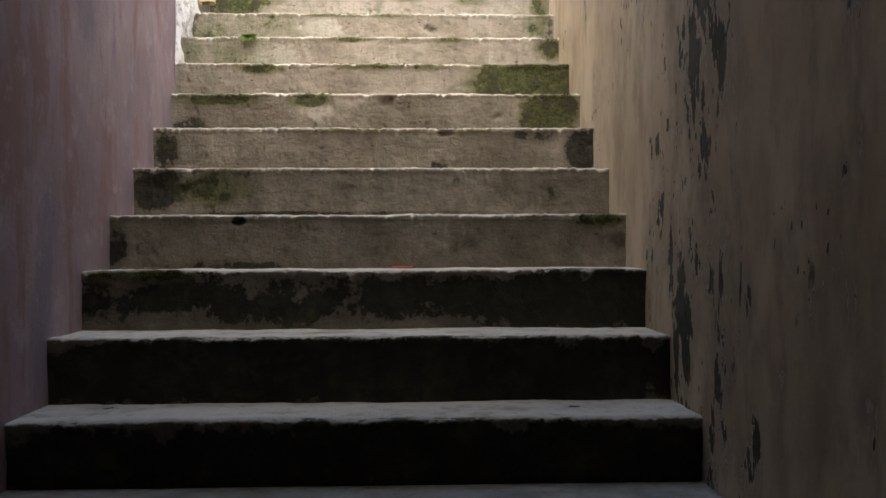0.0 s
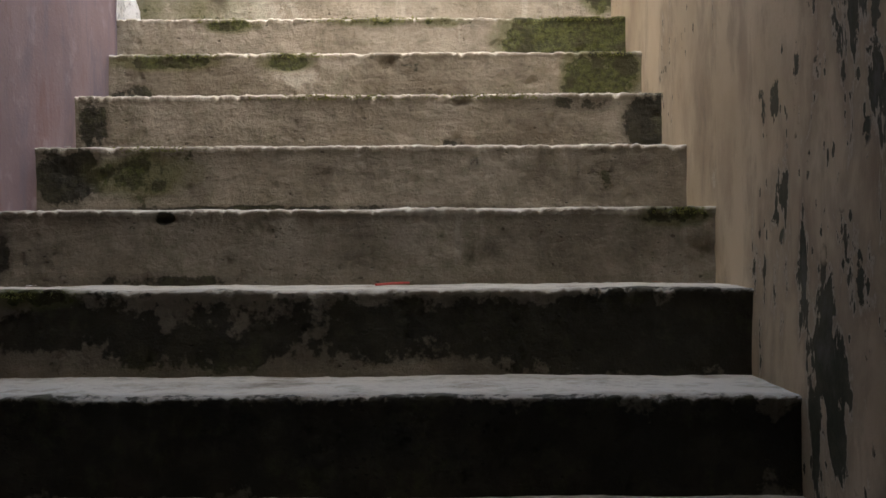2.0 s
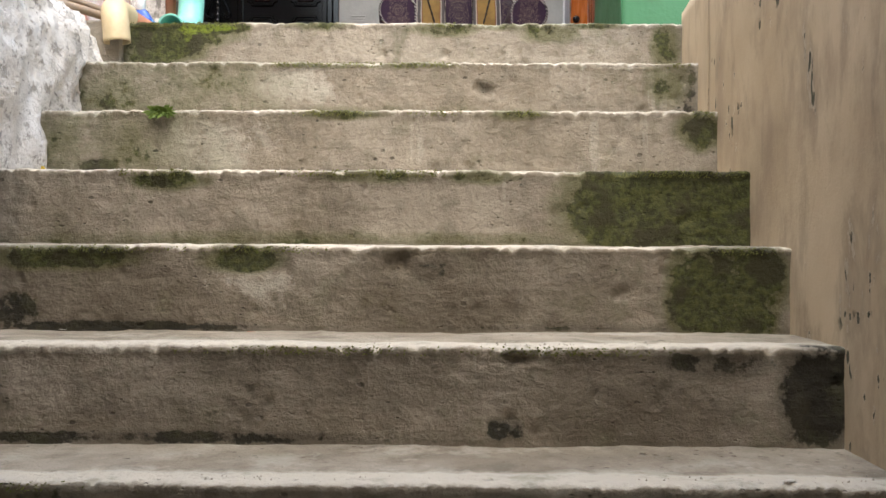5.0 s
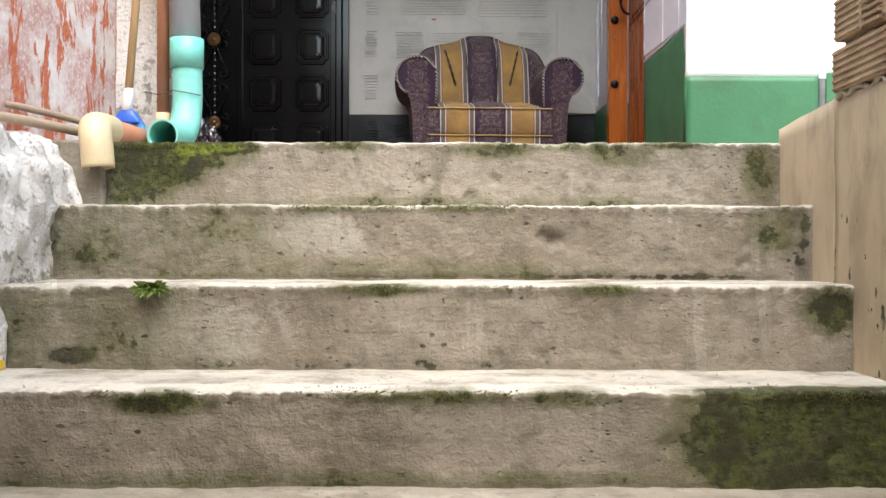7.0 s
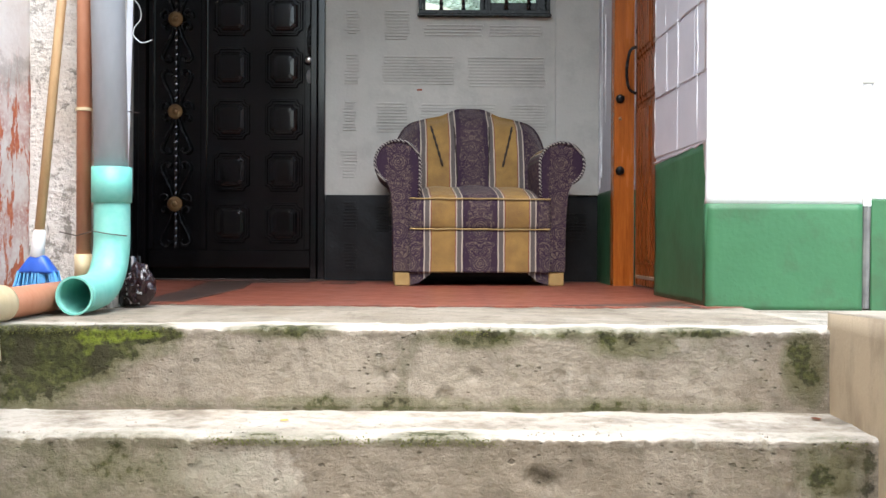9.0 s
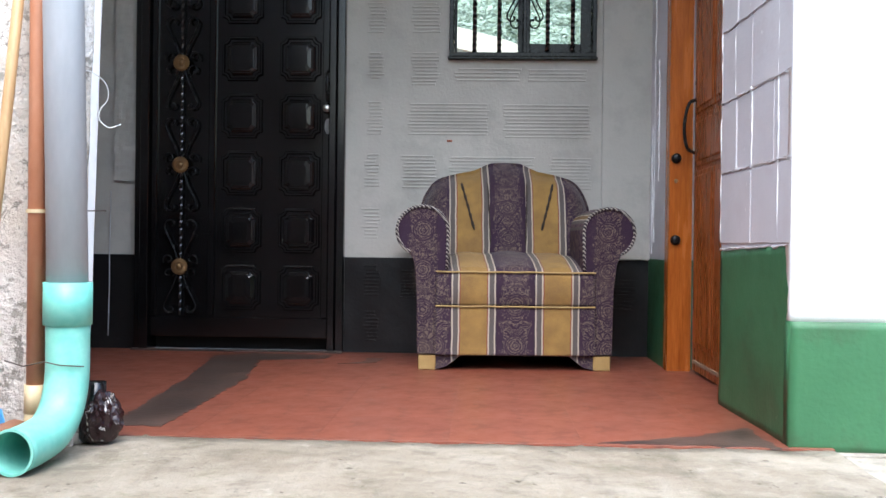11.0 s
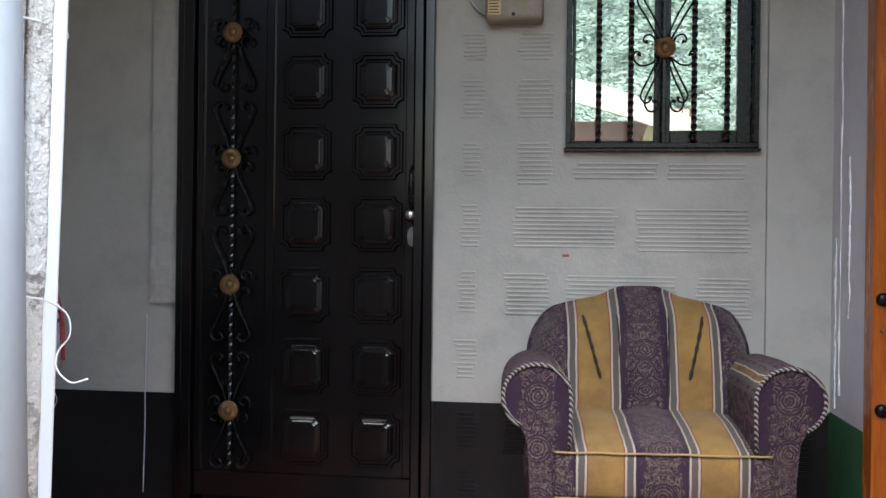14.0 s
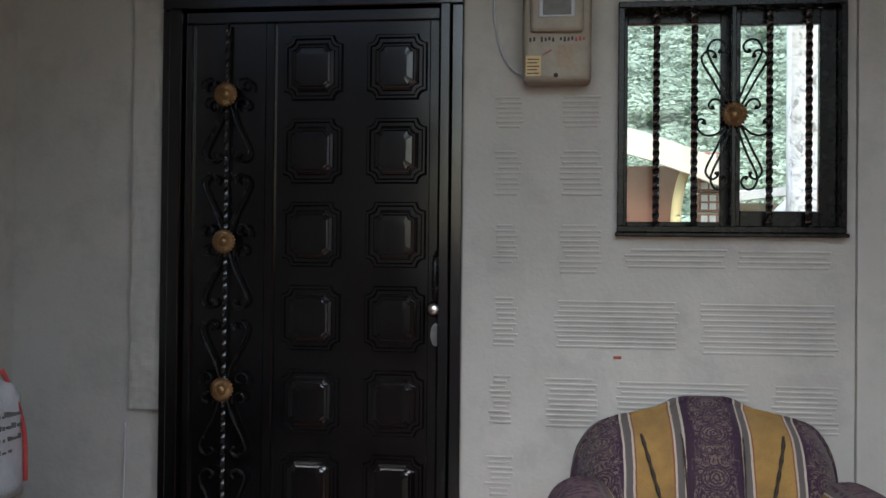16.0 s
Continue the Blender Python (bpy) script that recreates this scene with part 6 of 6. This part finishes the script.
# ---- moss, weeds and litter on the steps ----
def tufts(spots, per, seed, height, width):
    """Little leaf blades in loose cushions: (x, y, z, half width) each."""
    rnd = random.Random(seed)
    verts, faces = [], []
    for x, y, z, w in spots:
        for k in range(int(per * w / 0.05)):
            px = x + max(-1.3, min(1.3, rnd.gauss(0, 0.55))) * w
            py, pz = y + rnd.uniform(-0.008, 0.012), z + rnd.uniform(-0.012, 0.003)
            q, h = rnd.uniform(0, 2 * math.pi), height * rnd.uniform(0.4, 1.2)
            out = Vector((math.cos(q) * 0.8, -abs(math.sin(q)) * 0.7 - 0.1, rnd.uniform(0.2, 1.0))).normalized()
            side = out.cross(Vector((0.3, 0.2, 1))).normalized() * width * rnd.uniform(0.6, 1.3)
            a = Vector((px, py, pz))
            i = len(verts)
            verts += [a - side * 0.4, a + side * 0.4, a + out * h * 0.6 + side, a + out * h, a + out * h * 0.6 - side]
            faces += [(i, i + 1, i + 2, i + 3, i + 4)]
    me = bpy.data.meshes.new("tufts")
    me.from_pydata(verts, [], faces)
    return me


def nose(k, x, w):
    return (x, -(k - 1) * D - 0.001, -(k - 1) * H - 0.006, w)


moss_spots = [nose(4, -0.16, 0.1), nose(4, 0.07, 0.08), nose(4, -0.53, 0.07), nose(4, -0.64, 0.02), nose(4, -0.02, 0.05), nose(3, 0.34, 0.04), nose(3, -0.18, 0.08), nose(3, 0.1, 0.06), nose(3, 0.82, 0.03),
              nose(2, -0.29, 0.08), nose(2, -0.36, 0.04), nose(2, -0.14, 0.06), nose(2, 0.12, 0.04), nose(2, 0.02, 0.07), nose(2, 0.8, 0.03), nose(1, -0.8, 0.16), nose(1, -0.6, 0.05), nose(1, 0.1, 0.05),
              nose(5, -0.25, 0.1), nose(5, -0.6, 0.14), nose(5, 0.75, 0.06), nose(7, -0.55, 0.1), nose(9, -0.7, 0.12), nose(8, 0.78, 0.06), nose(6, -0.1, 0.2), nose(6, 0.35, 0.15), nose(4, 0.7, 0.14)]
me = tufts(moss_spots, 110, 3, 0.007, 0.0017)
me.materials.append(M_MOSS)
tagged(new("moss", me), "small green moss cushions along the step edges", "moss", "", "stuff")


def crumbs(count, seed):
    """Loose cement grit along the worn step edges: little uneven pyramids."""
    rnd = random.Random(seed)
    verts, faces = [], []
    for c in range(count):
        k = rnd.choice((1, 2, 2, 3, 3, 4, 4, 5, 6, 7, 8))
        x = rnd.uniform(LEFT[k - 1], RIGHT[k - 1])
        if noise.noise(Vector((x * 6, k * 4.3, 0.7))) < -0.05:
            continue
        back = 0.02 + 0.03 * rnd.random() if rnd.random() < 0.6 else rnd.uniform(0.03, 0.22)
        r = rnd.uniform(0.0012, 0.003)
        a = Vector((x, -(k - 1) * D + back, -(k - 1) * H + 0.0005))
        i = len(verts)
        q = rnd.uniform(0, 6.28)
        verts += [a + Vector((math.cos(q + j * 1.571) * r * rnd.uniform(0.7, 1.4), math.sin(q + j * 1.571) * r * rnd.uniform(0.7, 1.4), -0.002)) for j in range(4)]
        verts += [a + Vector((rnd.uniform(-0.4, 0.4) * r, rnd.uniform(-0.4, 0.4) * r, r * rnd.uniform(0.5, 1.1)))]
        faces += [(i + j, i + (j + 1) % 4, i + 4) for j in range(4)]
    me = bpy.data.meshes.new("crumbs")
    me.from_pydata(verts, [], faces)
    me.materials.append(M_CONCRETE)
    return tagged(new("cement_crumbs", me), "pale loose cement grit along the step edges", "grit", "", "stuff")


crumbs(1500, 17)


def weed(x, y, z, w, n, seed, label):
    ob = thing("weed", (x, y, z), label, "weed")
    rnd = random.Random(seed)
    bm = bmesh.new()
    for k in range(n):
        q = rnd.uniform(0, 2 * math.pi)
        r = rnd.uniform(0.3, 1.0) * w
        base = Vector((x + rnd.uniform(-0.4, 0.4) * w, y, z))
        tip = base + Vector((math.cos(q) * r, -abs(math.sin(q)) * r * 0.7 - 0.004, rnd.uniform(-0.4, 0.5) * w))
        side = (tip - base).cross(Vector((0.2, 1, 0.3))).normalized() * rnd.uniform(0.003, 0.006)
        mid = base.lerp(tip, 0.6) + Vector((0, 0, 0.004))
        v = [bm.verts.new(p) for p in (base, mid + side, tip, mid - side, mid + Vector((0, -0.002, 0.002)))]
        bm.faces.new((v[0], v[1], v[4]))
        bm.faces.new((v[1], v[2], v[4]))
        bm.faces.new((v[2], v[3], v[4]))
        bm.faces.new((v[3], v[0], v[4]))
    part("leaves", bm, M_LEAF, ob)
    return ob


weed(-0.635, -0.562, -0.372, 0.045, 80, 1, "small bright green weed on a step edge")


def litter(name, bm, material, at, label, category):
    ob = thing(name, at, label, category)
    part("piece", bm, material, ob)


litter("drinking_straw", tube([(0.06, -2.1, -1.435), (0.095, -2.04, -1.434), (0.128, -1.985, -1.435)], 0.0028, 8), M_REDPLASTIC, (0.09, -2.04, -1.44), "thin red plastic straw lying on a tread", "straw")


def scrap(x, y, z, w, material, name, label, category, seed):
    rnd = random.Random(seed)
    bm = bmesh.new()
    n = 9
    ring = [bm.verts.new((x + w * math.cos(2 * math.pi * k / n) * rnd.uniform(0.6, 1.1), y + w * 0.7 * math.sin(2 * math.pi * k / n) * rnd.uniform(0.6, 1.1), z + rnd.uniform(0.002, 0.3 * w))) for k in range(n)]
    c = bm.verts.new((x, y, z + 0.25 * w))
    for k in range(n):
        bm.faces.new((ring[k], ring[(k + 1) % n], c))
    bmesh.ops.solidify(bm, geom=bm.faces[:], thickness=0.0012)
    litter(name, bm, material, (x, y, z), label, category)


for i, (x, y, z, w, mm, name, lab, cat) in enumerate((
        (0.704, -1.99, -1.438, 0.016, M_RUSTLEAF, "dead_leaf", "curled rust red leaf on a tread", "leaf"), (0.257, -1.985, -1.438, 0.006, M_TEAL, "plastic_scrap", "tiny teal plastic scrap on a tread", "scrap"),
        (0.594, -1.99, -1.438, 0.008, M_TEAL, "plastic_scrap", "tiny teal plastic scrap on a tread", "scrap"), (-0.044, -2.03, -1.438, 0.012, M_STICK, "dead_leaf", "dry yellow leaf on a tread", "leaf"),
        (0.804, -2.02, -1.438, 0.012, M_ROCK, "paper_scrap", "pale paper scrap on a tread", "scrap"), (0.66, -1.66, -1.078, 0.011, M_ROCK, "pebble", "white pebble on a tread", "pebble"),
        (-0.8, -1.64, -1.078, 0.011, M_ROCK, "pebble", "white pebble on a tread", "pebble"), (-0.68, -1.65, -1.078, 0.008, M_ROCK, "pebble", "white pebble on a tread", "pebble"),
        (0.451, -1.72, -1.258, 0.008, M_RUSTLEAF, "dead_leaf", "small orange leaf on a tread", "leaf"), (-0.755, -2.35, -1.618, 0.016, M_ROCK, "paper_scrap", "pale leaf shaped scrap on a tread", "scrap"),
        (-0.72, -2.06, -1.438, 0.014, M_ROCK, "paper_scrap", "pale paper scrap on a tread", "scrap"), (-0.273, -0.13, -0.178, 0.012, M_YELLOWPLASTIC, "plastic_scrap", "small yellow scrap on a tread", "scrap"),
        (0.823, -0.08, -0.178, 0.014, M_RUSTLEAF, "dead_leaf", "curled brown leaf on a tread", "leaf"), (-0.121, -0.15, -0.178, 0.008, M_STICK, "twig", "short brown twig on a tread", "twig"),
        (-0.2, -0.33, -0.358, 0.045, M_DEADLEAF, "dead_leaf", "long curled brown leaf on a tread", "leaf"), (-0.94, -0.31, -0.358, 0.014, M_REDPLASTIC, "plastic_scrap", "small red plastic scrap by the wall", "scrap"),
        (-0.661, -1.15, -0.898, 0.009, M_ROCK, "pebble", "white pebble on a tread", "pebble"), (-0.613, -1.16, -0.898, 0.008, M_INK, "dead_leaf", "tiny dark leaf on a tread", "leaf"), (-0.264, -1.18, -0.898, 0.01, M_RUSTLEAF, "dead_leaf", "small orange leaf on a tread", "leaf"),
        (-0.68, -2.62, -1.798, 0.02, M_INK, "dead_leaf", "dark leaf on the lowest tread", "leaf"), (0.55, -2.66, -1.798, 0.018, M_INK, "dead_leaf", "dark leaf on the lowest tread", "leaf"))):
    scrap(x, y, z, w, mm, name, lab, cat, i)
litter("bottle_cap", lathe([(0.001, 0.012), (0.013, 0.012), (0.0145, 0.008), (0.015, 0.0), (0.013, 0.0)], 16, pose(-0.945, -0.6, -0.528, -70, 0, 20)), M_YELLOWPLASTIC, (-0.945, -0.6, -0.54), "yellow plastic bottle cap by the wall", "cap")

# ---- beyond the window: roofs, a brick wall and the wooded hill ----
shed = thing("shed", (0.3, 6.0, 0), "low brick shed with a pale roof and yellow eave", "shed")
part("wall", box(-2.5, 0.44, 5.6, 7.5, -2.1, 1.78), M_REDBRICK, shed)
roof = bmesh.new()
rows = []
for k in range(15):
    t = k / 14
    x = -2.6 + 3.3 * t
    z = 2.12 - 0.38 * max(0.0, (x + 1.0) / 1.7) ** 2
    rows.append([roof.verts.new((x, y, z + dz)) for y, dz in ((5.4, 0.0), (7.6, 0.28), (7.6, 0.24), (5.4, -0.04))])
for a, b in zip(rows, rows[1:]):
    for k in range(4):
        roof.faces.new((a[k], a[(k + 1) % 4], b[(k + 1) % 4], b[k]))
roof.faces.new(rows[0])
roof.faces.new(rows[-1])
part("roof", roof, M_TILEROOF, shed, "pale sheet roof", True)
eave = bmesh.new()
rows = []
for k in range(15):
    x = -2.6 + 3.3 * k / 14
    z = 2.08 - 0.38 * max(0.0, (x + 1.0) / 1.7) ** 2
    rows.append([eave.verts.new((x, y, z + dz)) for y, dz in ((5.35, 0.06), (5.39, 0.06), (5.39, -0.09), (5.35, -0.09))])
for a, b in zip(rows, rows[1:]):
    for k in range(4):
        eave.faces.new((a[k], a[(k + 1) % 4], b[(k + 1) % 4], b[k]))
eave.faces.new(rows[0])
eave.faces.new(rows[-1])
part("eave", eave, M_TILEROOF, shed, "cream painted eave board")
part("downpipe", tube(smooth_line([(0.47, 5.5, 1.76), (0.43, 5.5, 1.68), (0.4, 5.5, 1.5), (0.4, 5.5, 1.2), (0.4, 5.5, -1.0)], 5), 0.03, 12), M_FASCIA, shed, "yellow bent pipe", True)
lattice = thing("block_wall", (0.6, 5.6, -2.1), "wall of hollow red clay blocks behind the house", "wall")
for r in range(6):
    z = 1.86 - r * 0.12
    part("block", box(0.54, 0.7, 5.58, 5.75, z - 0.108, z, 0.006), M_REDBRICK, lattice)
    for k in range(3):
        for j in range(2):
            part("hole", box(0.552 + k * 0.048, 0.588 + k * 0.048, 5.572, 5.585, z - 0.096 + j * 0.048, z - 0.06 + j * 0.048), M_ROCK, lattice)
part("base", box(0.46, 0.74, 5.6, 5.8, -2.1, 1.14), M_BRICK, lattice)
post = thing("concrete_post", (1.2, 5.2, -2.1), "whitewashed post behind the house", "post")
part("shaft", sheet((0.98, 5.2, -2.1), (0.2, 0, 0), (0, 0, 5.5), 4, 60, 0.01, 4, 0.15), M_LIME, post, "", True)
lean = thing("lean_to_roof", (0.95, 5.9, 1.4), "dark lean-to roof with a white edge behind the house", "roof")
bm = bmesh.new()
vs = [bm.verts.new(p) for p in ((0.72, 5.6, 1.62), (1.5, 5.6, 1.72), (1.6, 7.2, 1.78), (0.72, 7.2, 1.74), (0.72, 5.6, 1.57), (1.5, 5.6, 1.67), (1.6, 7.2, 1.73), (0.72, 7.2, 1.69))]
for f in ((0, 1, 2, 3), (4, 5, 6, 7), (0, 1, 5, 4), (1, 2, 6, 5), (2, 3, 7, 6), (3, 0, 4, 7)):
    bm.faces.new([vs[k] for k in f])
part("sheet", bm, M_ROCK, lean)
part("white_pipe", tube([(0.94, 5.5, 1.43), (1.16, 5.5, 1.66)], 0.055, 12), M_WHITEPLASTIC, lean, "thick white slanting pipe", True)
part("wall", box(0.74, 1.6, 5.75, 5.9, -2.1, 1.57), M_MORTAR, lean)

hill = bmesh.new()
N = 46
grid = []
for j in range(N + 1):
    row = []
    for i in range(N + 1):
        x, y = -70 + 150 * i / N, 28 + 120 * j / N
        z = -6 + 0.62 * (y - 28) + 7 * noise.noise(Vector((x * 0.02, y * 0.02, 3))) + 1.5 * noise.noise(Vector((x * 0.09, y * 0.09, 1)))
        row.append(hill.verts.new((x, y, z)))
    grid.append(row)
for j in range(N):
    for i in range(N):
        hill.faces.new((grid[j][i], grid[j][i + 1], grid[j + 1][i + 1], grid[j + 1][i]))
solid("backdrop_hill", hill, M_HILL, "steep green hillside behind the houses", "hill", smooth=True)
rnd = random.Random(11)
dice = np.random.default_rng(11)
LEAVES = 170
kinds = []
for k in range(16):
    # leaf clusters over a lumpy crown, each turned about its own outward direction
    out = dice.normal(size=(LEAVES, 3)) + (0, -0.6, 0.35)
    out /= np.linalg.norm(out, axis=1)[:, None]
    push = dice.normal(size=(16, 3))
    push /= np.linalg.norm(push, axis=1)[:, None]
    lump = np.exp((out @ push.T - 1) * 14).max(axis=1)
    at = out * (0.62 + 0.5 * lump + dice.normal(size=LEAVES) * 0.06)[:, None]
    face = out + dice.normal(size=(LEAVES, 3)) * 0.35
    face /= np.linalg.norm(face, axis=1)[:, None]
    u = np.cross(face, dice.normal(size=(LEAVES, 3)))
    u /= np.linalg.norm(u, axis=1)[:, None]
    w = np.cross(face, u)
    size = dice.uniform(0.07, 0.16, LEAVES)[:, None]
    kinds.append(np.stack((at - u * size, at + w * size * 0.7, at + u * size * 0.8, at - w * size * 0.6), axis=1).reshape(-1, 3))
quads = np.arange(LEAVES * 4).reshape(-1, 4)
clouds, links = [], []
for k in range(2400):
    y = 34 + 84 * rnd.random() ** 1.3
    x = y * (0.36 * rnd.random() - 0.04)
    r = (0.008 + 0.013 * rnd.random()) * y
    z = -6 + 0.62 * (y - 28) + 7 * noise.noise(Vector((x * 0.02, y * 0.02, 3))) + r * rnd.uniform(0.1, 0.9)
    clouds.append(kinds[k % 16] * (r * rnd.uniform(1.0, 1.6), r, r * rnd.uniform(0.6, 0.9)) + (x, y, z))
    links.append(quads + k * LEAVES * 4)
me = bpy.data.meshes.new("woods")
me.from_pydata(np.concatenate(clouds).tolist(), [], np.concatenate(links).tolist())
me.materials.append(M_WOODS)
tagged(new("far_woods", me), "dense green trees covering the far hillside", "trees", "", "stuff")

# ---- brick wall above the right stair wall ----
brickwall = thing("wall_right_brick", (0.95, -1.5, 0.15), "bare ridged clay brick wall above the plaster", "wall", kind="structure")
part("mortar", box(0.862, 1.05, -2.6, -0.472, 0.052, 1.4), M_MORTAR, brickwall)


def brick_mesh(length):
    bm = box(-0.02, 0.03, -length / 2, length / 2, -0.046, 0.046, 0.003)
    for k in range(6):
        z = -0.038 + k * 0.0152
        box(-0.0235, -0.018, -length / 2 + 0.004, length / 2 - 0.004, z - 0.0035, z + 0.0035, 0.001, bm)
    me = bpy.data.meshes.new("brick")
    bm.to_mesh(me)
    bm.free()
    me.materials.append(M_BRICK)
    return me


def broken_mesh(length, seed):
    """A brick whose ribbed face has come off: a rough hollow with a few ribs left at one end."""
    bm = box(-0.02, 0.03, -length / 2, length / 2, -0.046, 0.046)
    bmesh.ops.subdivide_edges(bm, edges=bm.edges, cuts=7, use_grid_fill=True)
    for v in bm.verts:
        if v.co.x < 0.0:
            q = Vector((v.co.y * 14, v.co.z * 22, seed))
            v.co.x += 0.012 + 0.016 * noise.noise(q) + 0.008 * noise.noise(q * 3)
    for k in range(6):
        z = -0.038 + k * 0.0152
        box(-0.0235, 0.004, length * 0.2, length / 2 - 0.004, z - 0.0035, z + 0.0035, 0.001, bm)
    me = bpy.data.meshes.new("brick")
    bm.to_mesh(me)
    bm.free()
    me.materials.append(M_BRICK)
    return me


long_brick, half_brick = brick_mesh(0.27), brick_mesh(0.13)
worn_bricks = [broken_mesh(0.27, 2), broken_mesh(0.27, 7)]
rnd = random.Random(31)
lip = [(0.85 + rnd.uniform(-0.004, 0.004), -0.472 - 0.03 * k, 0.054 + rnd.uniform(-0.008, 0.01)) for k in range(70)]
part("mortar_lip", tube(smooth_line(lip, 3), [0.004 + 0.006 * rnd.random() for k in range(208)], 8), M_MORTAR, brickwall, "ragged pale mortar along the foot of the bricks", True)
rnd = random.Random(6)
for r in range(12):
    y = -0.472 + rnd.uniform(-0.006, 0.006)
    z = 0.108 + r * 0.106
    first = r % 2
    while y > -2.55:
        me, length = (half_brick, 0.13) if first else (long_brick, 0.27)
        if not first and rnd.random() < 0.4:
            me = rnd.choice(worn_bricks)
        first = 0
        ob = new("brick", me)
        ob.parent = brickwall
        ob.matrix_parent_inverse = brickwall.matrix_basis.inverted()
        ob.matrix_basis = pose(0.856 + rnd.uniform(-0.004, 0.004), y - length / 2, z + rnd.uniform(-0.003, 0.003), rnd.uniform(-0.8, 0.8), 0, rnd.uniform(-0.8, 0.8))
        y -= length + 0.014
